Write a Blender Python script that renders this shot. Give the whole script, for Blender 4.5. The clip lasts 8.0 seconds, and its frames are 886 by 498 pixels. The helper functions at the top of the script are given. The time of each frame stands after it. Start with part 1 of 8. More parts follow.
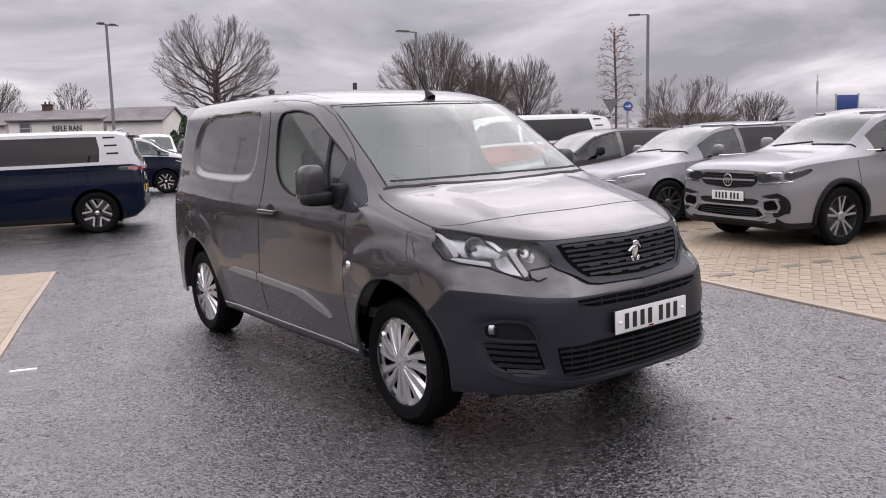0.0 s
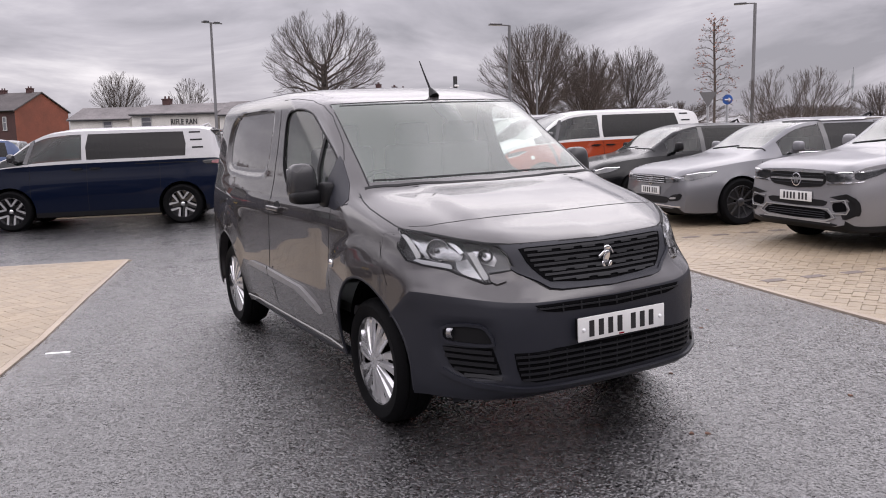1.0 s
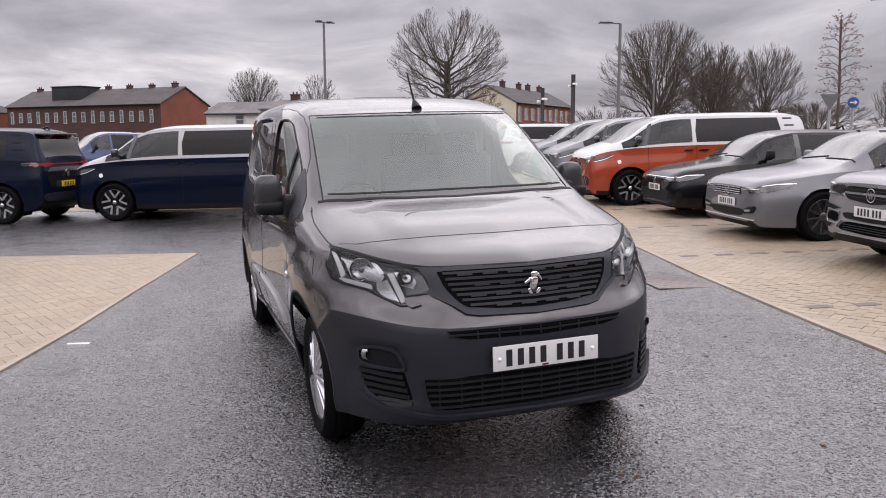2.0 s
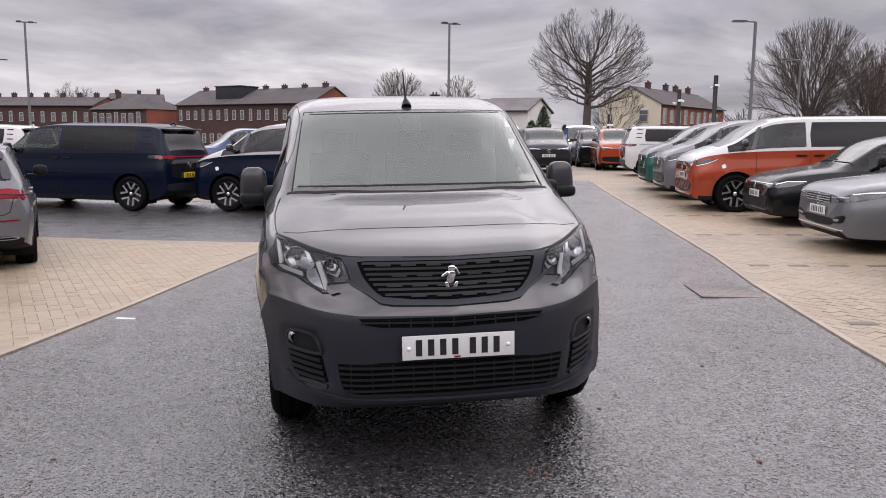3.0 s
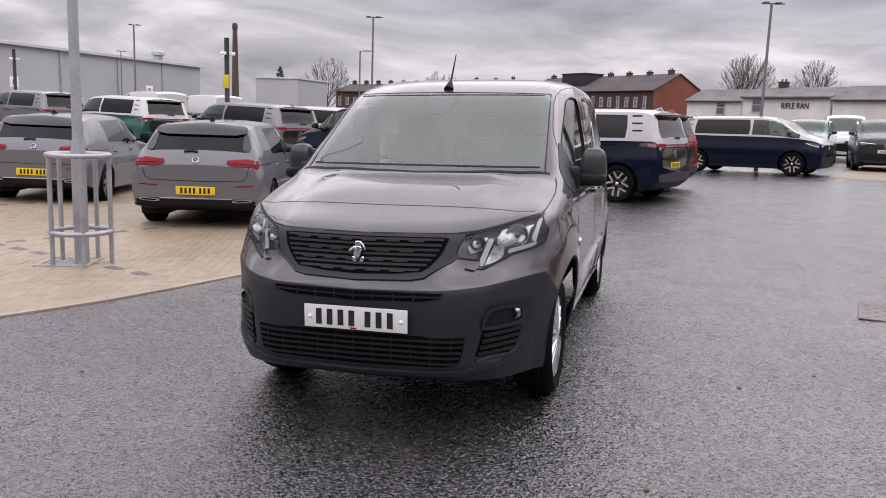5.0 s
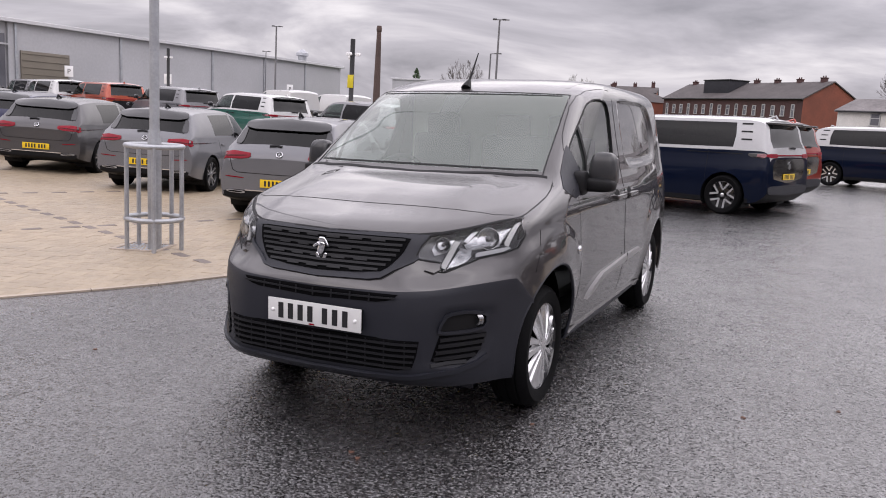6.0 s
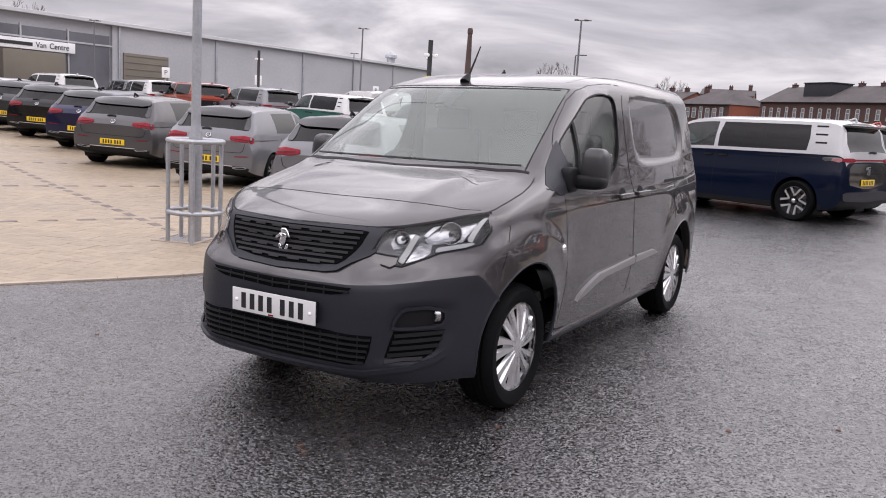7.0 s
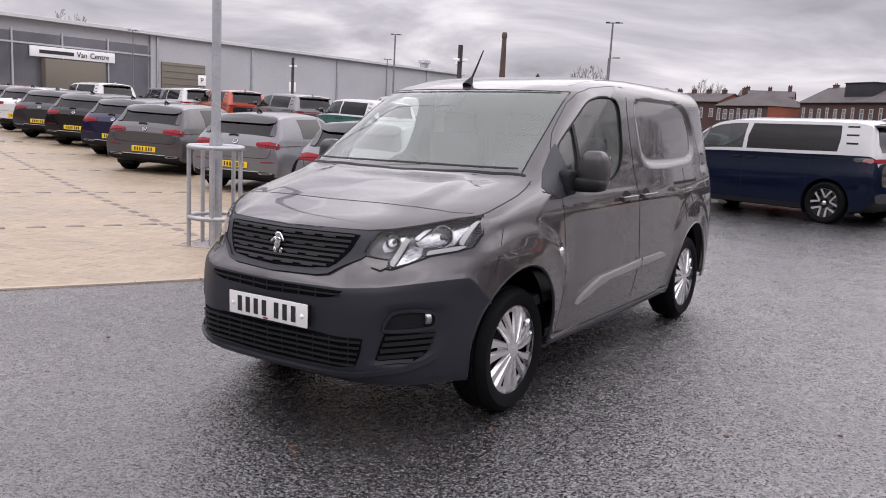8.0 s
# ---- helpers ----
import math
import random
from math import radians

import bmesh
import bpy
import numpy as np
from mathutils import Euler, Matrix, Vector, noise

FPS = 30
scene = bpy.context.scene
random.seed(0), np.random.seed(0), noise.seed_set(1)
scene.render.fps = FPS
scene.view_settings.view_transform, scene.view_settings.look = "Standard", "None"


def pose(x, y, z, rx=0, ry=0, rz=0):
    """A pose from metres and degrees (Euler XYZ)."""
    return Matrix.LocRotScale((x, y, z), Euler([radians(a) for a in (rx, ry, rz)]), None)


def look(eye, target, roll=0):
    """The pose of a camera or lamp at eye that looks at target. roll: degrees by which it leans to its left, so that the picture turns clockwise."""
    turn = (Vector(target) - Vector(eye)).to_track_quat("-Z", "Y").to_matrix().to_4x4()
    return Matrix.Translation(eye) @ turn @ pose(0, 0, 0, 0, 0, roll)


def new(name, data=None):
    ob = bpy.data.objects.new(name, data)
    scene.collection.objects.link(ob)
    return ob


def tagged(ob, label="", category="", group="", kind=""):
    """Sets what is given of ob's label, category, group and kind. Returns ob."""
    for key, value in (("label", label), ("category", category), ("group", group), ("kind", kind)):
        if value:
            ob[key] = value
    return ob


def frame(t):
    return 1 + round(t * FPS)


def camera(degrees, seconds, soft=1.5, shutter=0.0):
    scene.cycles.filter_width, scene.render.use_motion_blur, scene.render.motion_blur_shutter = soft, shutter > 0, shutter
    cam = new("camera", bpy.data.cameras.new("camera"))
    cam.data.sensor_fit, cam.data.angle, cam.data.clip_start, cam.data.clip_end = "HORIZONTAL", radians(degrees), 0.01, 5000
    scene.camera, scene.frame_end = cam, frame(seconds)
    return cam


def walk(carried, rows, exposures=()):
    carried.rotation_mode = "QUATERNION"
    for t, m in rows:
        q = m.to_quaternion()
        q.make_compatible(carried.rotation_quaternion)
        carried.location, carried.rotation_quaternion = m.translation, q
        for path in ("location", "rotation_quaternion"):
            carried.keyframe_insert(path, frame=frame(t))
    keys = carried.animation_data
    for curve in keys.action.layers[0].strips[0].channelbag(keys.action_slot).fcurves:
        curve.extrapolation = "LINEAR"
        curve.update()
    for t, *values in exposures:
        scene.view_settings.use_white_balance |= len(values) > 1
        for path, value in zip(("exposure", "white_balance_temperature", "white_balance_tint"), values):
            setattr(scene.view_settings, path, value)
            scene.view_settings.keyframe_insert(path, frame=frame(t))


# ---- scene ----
from mathutils.bvhtree import BVHTree

cam = camera(57.7, 8.0, soft=1.0)
PATH = [
    (0, (-3.093, -2.494, 1.406), (-1.917, -0.897, 1.15), -1.4),
    (0.5, (-2.845, -2.699, 1.44), (-1.768, -1.034, 1.177), -1.2),
    (1, (-2.509, -2.84, 1.427), (-1.559, -1.101, 1.16), -1.2),
    (1.5, (-2.083, -3.007, 1.48), (-1.272, -1.199, 1.21), -0.8),
    (2.8, (-0.862, -3.424, 1.531), (-0.464, -1.483, 1.259), 0.6),
    (3, (-0.669, -3.522, 1.503), (-0.349, -1.567, 1.231), 0.7),
    (3.5, (-0.204, -3.625, 1.539), (-0.085, -1.649, 1.257), 0.9),
    (4, (0.322, -3.56, 1.529), (0.23, -1.584, 1.235), 1.0),
    (4.5, (0.841, -3.537, 1.515), (0.529, -1.586, 1.206), 1.4),
    (5.8, (1.971, -3.194, 1.517), (1.19, -1.382, 1.19), 3.0),
    (6, (2.061, -3.095, 1.525), (1.233, -1.303, 1.197), 3.3),
    (6.5, (2.294, -2.869, 1.509), (1.358, -1.133, 1.176), 3.7),
    (7, (2.543, -2.739, 1.51), (1.524, -1.051, 1.175), 3.7),
    (7.5, (2.701, -2.674, 1.521), (1.633, -1.016, 1.187), 3.5),
    (8, (2.727, -2.643, 1.518), (1.632, -1.002, 1.189), 3.1),
]
walk(cam, [(t, look(eye, target, roll)) for t, eye, target, roll in PATH], [(0, 0.06, 6500, 13), (1.5, 0.03, 6500, 13), (3, -0.05, 6500, 13), (4.5, -0.04, 6500, 13), (6, 0.04, 6500, 13), (8, 0.13, 6500, 13)])
SKY_LOW, SKY_HIGH = 0.60, 2.45

# ---- world and light ----
world = bpy.data.worlds.new("overcast_world")
scene.world = world
world.use_nodes = True


def build_sky():
    nt = world.node_tree
    nt.nodes.clear()
    N, L = nt.nodes.new, nt.links.new
    out, bg = N("ShaderNodeOutputWorld"), N("ShaderNodeBackground")
    sky = N("ShaderNodeTexSky")
    sky.sky_type, sky.sun_disc = "NISHITA", False
    sky.sun_elevation, sky.sun_rotation = radians(38), radians(200)
    sky.air_density, sky.dust_density = 1.0, 4.0
    skyv = N("ShaderNodeVectorMath")
    skyv.operation = "SCALE"
    skyv.inputs["Scale"].default_value = 0.10
    L(sky.outputs[0], skyv.inputs[0])
    co = N("ShaderNodeTexCoord")
    sep = N("ShaderNodeSeparateXYZ")
    L(co.outputs["Generated"], sep.inputs[0])
    # the cloud deck is a flat layer: project the direction on it
    up = N("ShaderNodeMath")
    up.operation = "MAXIMUM"
    L(sep.outputs["Z"], up.inputs[0])
    up.inputs[1].default_value = 0.0
    add = N("ShaderNodeMath")
    add.operation = "ADD"
    L(up.outputs[0], add.inputs[0])
    add.inputs[1].default_value = 0.22
    inv = N("ShaderNodeMath")
    inv.operation = "DIVIDE"
    inv.inputs[0].default_value = 1.0
    L(add.outputs[0], inv.inputs[1])
    deck = N("ShaderNodeVectorMath")
    deck.operation = "SCALE"
    L(co.outputs["Generated"], deck.inputs[0])
    L(inv.outputs[0], deck.inputs["Scale"])
    mp = N("ShaderNodeMapping")
    mp.inputs["Scale"].default_value = (1.0, 1.0, 0.9)
    mp.inputs["Location"].default_value = (3.1, 1.7, 0.0)
    L(deck.outputs[0], mp.inputs[0])
    n1 = N("ShaderNodeTexNoise")
    n1.inputs["Scale"].default_value, n1.inputs["Detail"].default_value = 0.95, 8.0
    n1.inputs["Roughness"].default_value, n1.inputs["Distortion"].default_value = 0.55, 0.6
    L(mp.outputs[0], n1.inputs["Vector"])
    ramp = N("ShaderNodeValToRGB")
    e = ramp.color_ramp.elements
    e[0].position, e[0].color = 0.36, (0.62, 0.60, 0.66, 1)
    e[1].position, e[1].color = 0.66, (1.62, 1.56, 1.60, 1)
    m = ramp.color_ramp.elements.new(0.5)
    m.color = (0.99, 0.95, 1.03, 1)
    L(n1.outputs["Fac"], ramp.inputs[0])
    # an overcast sky is about three times brighter overhead than at the horizon
    grad = N("ShaderNodeMapRange")
    grad.interpolation_type = "SMOOTHSTEP"
    L(sep.outputs["Z"], grad.inputs["Value"])
    grad.inputs["From Min"].default_value, grad.inputs["From Max"].default_value = 0.14, 0.66
    grad.inputs["To Min"].default_value, grad.inputs["To Max"].default_value = SKY_LOW, SKY_HIGH
    cl = N("ShaderNodeVectorMath")
    cl.operation = "SCALE"
    L(ramp.outputs[0], cl.inputs[0])
    L(grad.outputs[0], cl.inputs["Scale"])
    mix = N("ShaderNodeMix")
    mix.data_type = "RGBA"
    mix.inputs["Factor"].default_value = 0.92
    L(skyv.outputs[0], mix.inputs["A"])
    L(cl.outputs[0], mix.inputs["B"])
    L(mix.outputs["Result"], bg.inputs["Color"])
    bg.inputs["Strength"].default_value = 1.0
    L(bg.outputs[0], out.inputs[0])


build_sky()
sun = new("sun", bpy.data.lights.new("sun", "SUN"))
sun.data.energy, sun.data.angle, sun.data.color = 0.6, radians(110), (1.0, 0.96, 0.92)
sun.matrix_world = look((0, 0, 20), (-1.5, -7, 5))


# ---- materials ----
def nodes_of(name):
    m = bpy.data.materials.new(name)
    m.use_nodes = True
    nt = m.node_tree
    return m, nt, nt.nodes["Principled BSDF"], nt.nodes.new, nt.links.new


def noise_node(nt, vec, scale, detail=4.0, rough=0.6):
    n = nt.nodes.new("ShaderNodeTexNoise")
    n.inputs["Scale"].default_value, n.inputs["Detail"].default_value, n.inputs["Roughness"].default_value = scale, detail, rough
    nt.links.new(vec, n.inputs["Vector"])
    return n


def remap(nt, val, a, b, lo, hi):
    r = nt.nodes.new("ShaderNodeMapRange")
    nt.links.new(val, r.inputs["Value"])
    for k, v in (("From Min", a), ("From Max", b), ("To Min", lo), ("To Max", hi)):
        r.inputs[k].default_value = v
    return r.outputs[0]


def tinted(nt, col, val):
    """A colour scaled by a value."""
    v = nt.nodes.new("ShaderNodeVectorMath")
    v.operation = "SCALE"
    if isinstance(col, tuple):
        v.inputs[0].default_value = col
    else:
        nt.links.new(col, v.inputs[0])
    nt.links.new(val, v.inputs["Scale"])
    return v.outputs[0]


def surface(name, col, rough=0.6, metal=0.0, var=0.12, big=0.6, fine=30.0, bump=0.0, bump_scale=60.0, coat=0.0, each=0.0, spec=0.5, rvar=0.08):
    """A plain surface with variation at two scales, fine relief and uneven gloss."""
    m, nt, p, N, L = nodes_of(name)
    tc = N("ShaderNodeTexCoord")
    vec = tc.outputs["Object"]
    a, b = noise_node(nt, vec, big, 5), noise_node(nt, vec, fine, 4)
    s = N("ShaderNodeMath")
    s.operation = "MULTIPLY"
    L(remap(nt, a.outputs["Fac"], 0.3, 0.7, 1 - var, 1 + var), s.inputs[0])
    L(remap(nt, b.outputs["Fac"], 0.3, 0.7, 1 - var * 0.7, 1 + var * 0.7), s.inputs[1])
    val = s.outputs[0]
    if each:
        oi = N("ShaderNodeObjectInfo")
        s2 = N("ShaderNodeMath")
        s2.operation = "MULTIPLY"
        L(val, s2.inputs[0])
        L(remap(nt, oi.outputs["Random"], 0, 1, 1 - each, 1 + each), s2.inputs[1])
        val = s2.outputs[0]
    L(tinted(nt, col, val), p.inputs["Base Color"])
    L(remap(nt, a.outputs["Fac"], 0.3, 0.7, max(0.02, rough - rvar), min(1, rough + rvar)), p.inputs["Roughness"])
    p.inputs["Metallic"].default_value = metal
    p.inputs["Specular IOR Level"].default_value = spec
    p.inputs["Coat Weight"].default_value = coat
    p.inputs["Coat Roughness"].default_value = 0.04
    if bump:
        bn = N("ShaderNodeBump")
        bn.inputs["Strength"].default_value, bn.inputs["Distance"].default_value = bump, 0.004
        L(noise_node(nt, vec, bump_scale, 5).outputs["Fac"], bn.inputs["Height"])
        L(bn.outputs[0], p.inputs["Normal"])
    return m


def paint(name, col, metal=0.55, rough=0.32, dirt=0.35, gloss=1.0, coat_ior=1.5):
    """Car paint: a metallic base under clear coat, with a film of road dirt low down in blotches."""
    m, nt, p, N, L = nodes_of(name)
    vec = N("ShaderNodeTexCoord").outputs["Object"]
    fl = noise_node(nt, vec, 900, 1)
    sm = noise_node(nt, vec, 2.2, 6)
    L(tinted(nt, col, remap(nt, fl.outputs["Fac"], 0.3, 0.7, 0.85, 1.15)), p.inputs["Base Color"])
    p.inputs["Metallic"].default_value = metal
    L(remap(nt, sm.outputs["Fac"], 0.35, 0.7, rough, rough + 0.1), p.inputs["Roughness"])
    p.inputs["Coat Weight"].default_value = gloss
    p.inputs["Coat IOR"].default_value = coat_ior
    p.inputs["Specular IOR Level"].default_value = 0.12 * gloss
    L(remap(nt, sm.outputs["Fac"], 0.4, 0.75, 0.02, 0.02 + dirt * 0.2), p.inputs["Coat Roughness"])
    bn = N("ShaderNodeBump")
    bn.inputs["Strength"].default_value, bn.inputs["Distance"].default_value = 0.05, 0.001
    L(noise_node(nt, vec, 260, 2).outputs["Fac"], bn.inputs["Height"])
    L(bn.outputs[0], p.inputs["Normal"])
    return m


def glass(name, tint, ior=1.6, rough=0.01, film=0.0, gain=1.0):
    """A pane: clear tinted body with a mirror-like skin whose gloss grows towards grazing; film: a pale diffuse layer
    that paints in sky glare.
    """
    m, nt, p, N, L = nodes_of(name)
    nt.nodes.remove(p)
    out = nt.nodes["Material Output"]
    tr, gl, mix, face = N("ShaderNodeBsdfTransparent"), N("ShaderNodeBsdfGlossy"), N("ShaderNodeMixShader"), N("ShaderNodeLayerWeight")
    tr.inputs[0].default_value = (*tint, 1)
    gl.inputs["Roughness"].default_value = rough
    gl.inputs["Color"].default_value = (gain, gain, gain, 1)
    face.inputs["Blend"].default_value = 0.5
    straight = ((ior - 1) / (ior + 1)) ** 2
    steep = N("ShaderNodeMath")
    steep.operation = "POWER"
    L(face.outputs["Facing"], steep.inputs[0])
    steep.inputs[1].default_value = 5.0
    gloss = remap(nt, steep.outputs[0], 0.0, 1.0, straight, 1.0)
    body = tr.outputs[0]
    if film:
        df, mx = N("ShaderNodeBsdfDiffuse"), N("ShaderNodeMixShader")
        df.inputs[0].default_value = (0.42, 0.50, 0.44, 1)
        vec = N("ShaderNodeTexCoord").outputs["Object"]
        L(remap(nt, noise_node(nt, vec, 1.2, 3).outputs["Fac"], 0.3, 0.7, film * 0.92, film * 1.08), mx.inputs[0])
        L(body, mx.inputs[1])
        L(df.outputs[0], mx.inputs[2])
        body = mx.outputs[0]
    L(gloss, mix.inputs[0])
    L(body, mix.inputs[1])
    L(gl.outputs[0], mix.inputs[2])
    L(mix.outputs[0], out.inputs["Surface"])
    return m


def asphalt(name):
    """Close-graded tarmac under a thin film of rain: dark binder, stones of several sizes, gloss in slow patches."""
    m, nt, p, N, L = nodes_of(name)
    vec = N("ShaderNodeNewGeometry").outputs["Position"]

    def op(kind, a, b):
        k = N("ShaderNodeMath")
        k.operation = kind
        for i, v in enumerate((a, b)):
            if isinstance(v, (int, float)):
                k.inputs[i].default_value = v
            else:
                L(v, k.inputs[i])
        return k.outputs[0]

    stones = []
    for sc in (58.0, 106.0):
        vo = N("ShaderNodeTexVoronoi")
        vo.inputs["Scale"].default_value = sc
        L(vec, vo.inputs["Vector"])
        sep = N("ShaderNodeSeparateColor")
        L(vo.outputs["Color"], sep.inputs[0])
        stones.append((vo, sep))
    grain = noise_node(nt, vec, 260, 3)
    patch = noise_node(nt, vec, 0.45, 6, 0.6)
    patch2 = noise_node(nt, vec, 2.6, 4, 0.6)
    lit = op("MULTIPLY", remap(nt, stones[0][1].outputs[0], 0.0, 1.0, 0.08, 2.5), remap(nt, stones[1][1].outputs[0], 0.0, 1.0, 0.4, 1.6))
    lit = op("MULTIPLY", lit, remap(nt, patch2.outputs["Fac"], 0.3, 0.7, 0.85, 1.15))
    L(tinted(nt, (0.0125, 0.0116, 0.0124), lit), p.inputs["Base Color"])
    gloss = op("ADD", remap(nt, patch.outputs["Fac"], 0.35, 0.65, 0.16, 0.30), remap(nt, stones[0][1].outputs[1], 0.0, 1.0, -0.06, 0.14))
    L(op("ADD", gloss, remap(nt, patch2.outputs["Fac"], 0.3, 0.7, -0.04, 0.04)), p.inputs["Roughness"])
    p.inputs["Specular IOR Level"].default_value = 1.0
    # a film of water lies over the stones, thicker in slow patches
    L(remap(nt, patch.outputs["Fac"], 0.3, 0.7, 1.0, 0.6), p.inputs["Coat Weight"])
    L(remap(nt, patch2.outputs["Fac"], 0.3, 0.7, 0.12, 0.24), p.inputs["Coat Roughness"])
    p.inputs["Coat IOR"].default_value = 1.7
    # each stone stands a little higher or lower, with rounded sides
    h = op("ADD", op("MULTIPLY", stones[0][1].outputs[2], 0.5), op("MULTIPLY", stones[0][0].outputs["Distance"], -0.9))
    h = op("ADD", h, op("MULTIPLY", stones[1][0].outputs["Distance"], -0.45))
    h = op("ADD", h, op("MULTIPLY", grain.outputs["Fac"], 0.25))
    # the top of each stone is a small facet that leans its own way
    lean = N("ShaderNodeVectorMath")
    lean.operation = "MULTIPLY_ADD"
    L(stones[1][0].outputs["Color"], lean.inputs[0])
    lean.inputs[1].default_value = (0.66, 0.66, 0.0)
    lean.inputs[2].default_value = (-0.33, -0.33, 1.0)
    unit = N("ShaderNodeVectorMath")
    unit.operation = "NORMALIZE"
    L(lean.outputs[0], unit.inputs[0])
    bn = N("ShaderNodeBump")
    L(unit.outputs[0], bn.inputs["Normal"])
    bn.inputs["Strength"].default_value, bn.inputs["Distance"].default_value = 0.9, 0.005
    L(h, bn.inputs["Height"])
    L(bn.outputs[0], p.inputs["Normal"])
    L(bn.outputs[0], p.inputs["Coat Normal"])
    return m


ASPHALT = asphalt("wet_asphalt")
PAVER = surface("cream_block", (0.272, 0.218, 0.152), 0.50, var=0.14, big=0.5, fine=45, bump=0.4, bump_scale=220, each=0.10, rvar=0.14)
PAVER_DARK = surface("charcoal_block", (0.125, 0.10, 0.088), 0.6, var=0.15, fine=45, bump=0.4, bump_scale=220, each=0.15)


def block_paving(name):
    """Block paving seen from afar: cream blocks with sandy joints, laid across the grid of the yard."""
    m, nt, p, N, L = nodes_of(name)
    pos = N("ShaderNodeNewGeometry").outputs["Position"]
    mp = N("ShaderNodeMapping")
    mp.inputs["Rotation"].default_value = (0, 0, radians(-25))
    L(pos, mp.inputs[0])
    br = N("ShaderNodeTexBrick")
    br.inputs["Scale"].default_value, br.inputs["Mortar Size"].default_value = 1.0, 0.006
    br.inputs["Brick Width"].default_value, br.inputs["Row Height"].default_value = 0.2, 0.1
    br.inputs["Color1"].default_value, br.inputs["Color2"].default_value = (0.277, 0.222, 0.155, 1), (0.247, 0.196, 0.135, 1)
    br.inputs["Mortar"].default_value = (0.18, 0.142, 0.105, 1)
    L(mp.outputs[0], br.inputs["Vector"])
    a, b = noise_node(nt, pos, 0.35, 6), noise_node(nt, pos, 5.0, 5)
    s = N("ShaderNodeMath")
    s.operation = "MULTIPLY"
    L(remap(nt, a.outputs["Fac"], 0.3, 0.7, 0.80, 1.14), s.inputs[0])
    L(remap(nt, b.outputs["Fac"], 0.3, 0.7, 0.88, 1.12), s.inputs[1])
    L(tinted(nt, br.outputs["Color"], s.outputs[0]), p.inputs["Base Color"])
    L(remap(nt, a.outputs["Fac"], 0.35, 0.65, 0.36, 0.68), p.inputs["Roughness"])
    bn = N("ShaderNodeBump")
    bn.inputs["Strength"].default_value, bn.inputs["Distance"].default_value = 0.4, 0.004
    L(br.outputs["Fac"], bn.inputs["Height"])
    bn.invert = True
    L(bn.outputs[0], p.inputs["Normal"])
    return m


PAVER_FAR = block_paving("block_paving_far")
KERB = surface("pale_edging", (0.33, 0.275, 0.22), 0.7, var=0.15, fine=40, bump=0.3, each=0.1)
GRASS = surface("dull_grass", (0.055, 0.075, 0.03), 0.9, var=0.4, big=0.05, fine=3, bump=0.6, bump_scale=20)
BLACK = surface("black_plastic", (0.007, 0.007, 0.008), 0.55, spec=0.17, var=0.15, fine=120, bump=0.15, bump_scale=600)
BUMPER = surface("dark_grey_bumper_plastic", (0.0142, 0.0152, 0.0212), 0.46, var=0.1, fine=200, bump=0.2, bump_scale=900, spec=0.32)
GLOSSBLACK = surface("gloss_black", (0.012, 0.012, 0.014), 0.12, var=0.1, coat=0.5)
RUBBER = surface("tyre_rubber", (0.0045, 0.0045, 0.005), 0.65, spec=0.06, var=0.2, fine=60, bump=0.3, bump_scale=150)
SILVER = surface("silver_wheel_paint", (0.56, 0.56, 0.57), 0.26, 0.85, var=0.06, coat=0.4)
DARKALLOY = surface("dark_alloy", (0.07, 0.07, 0.075), 0.3, 0.6, var=0.1, coat=0.5)
CHROME = surface("bright_trim", (0.75, 0.75, 0.77), 0.12, 1.0, var=0.04)
SATIN = surface("satin_silver_trim", (0.42, 0.42, 0.43), 0.35, 0.8, var=0.05)
MACHINED = surface("machined_alloy", (0.30, 0.30, 0.31), 0.30, 0.7, var=0.08)
STEEL = surface("galvanised_steel", (0.36, 0.37, 0.39), 0.45, 0.55, var=0.14, big=3, fine=30)
LENS = glass("clear_lens", (0.93, 0.94, 0.94), 1.3)
LIGHTBAR = surface("light_bar_white", (0.36, 0.36, 0.36), 0.3, var=0.04)
FRIT = surface("screen_border_black", (0.014, 0.014, 0.015), 0.5, var=0.1, spec=0.12)
IRON = surface("cast_iron", (0.120, 0.098, 0.090), 0.40, 0.1, var=0.25, fine=40, bump=0.3)
# near-black that paints shade into openings; liners and underbody take it too
VOID = surface("shade_black", (0.003, 0.003, 0.0035), 0.9, spec=0.05)
REDLENS = surface("red_lamp_lens", (0.20, 0.004, 0.014), 0.25, var=0.15, coat=0.0, spec=0.2)
WHITEPLATE = surface("white_plate", (0.62, 0.62, 0.61), 0.3, var=0.03)
YELLOWPLATE = surface("yellow_plate", (0.72, 0.48, 0.02), 0.3, var=0.04)
INK = surface("plate_ink", (0.012, 0.012, 0.014), 0.4, var=0.05)
WHITE = surface("white_paint", (0.78, 0.78, 0.78), 0.4, var=0.04)
CARGLASS = glass("tinted_car_glass", (0.30, 0.37, 0.35), 1.45)
DARKGLASS = glass("privacy_glass", (0.03, 0.032, 0.035), 1.33)
REARGLASS = glass("heated_rear_glass", (0.03, 0.032, 0.034), 1.42)
# the film lightens the screen as a veil of reflected sky would
SCREEN = glass("car_windscreen", (0.36, 0.41, 0.39), 1.68, film=0.10)
CABIN = surface("dark_cabin_trim", (0.035, 0.036, 0.038), 0.8, var=0.15)
LAMPBOWL = surface("lamp_bowl", (0.085, 0.085, 0.09), 0.25, 0.5, var=0.3, fine=12)
REFLECTOR = surface("lamp_reflector", (0.36, 0.36, 0.37), 0.18, 1.0, var=0.4, fine=18, bump=0.8, bump_scale=40)


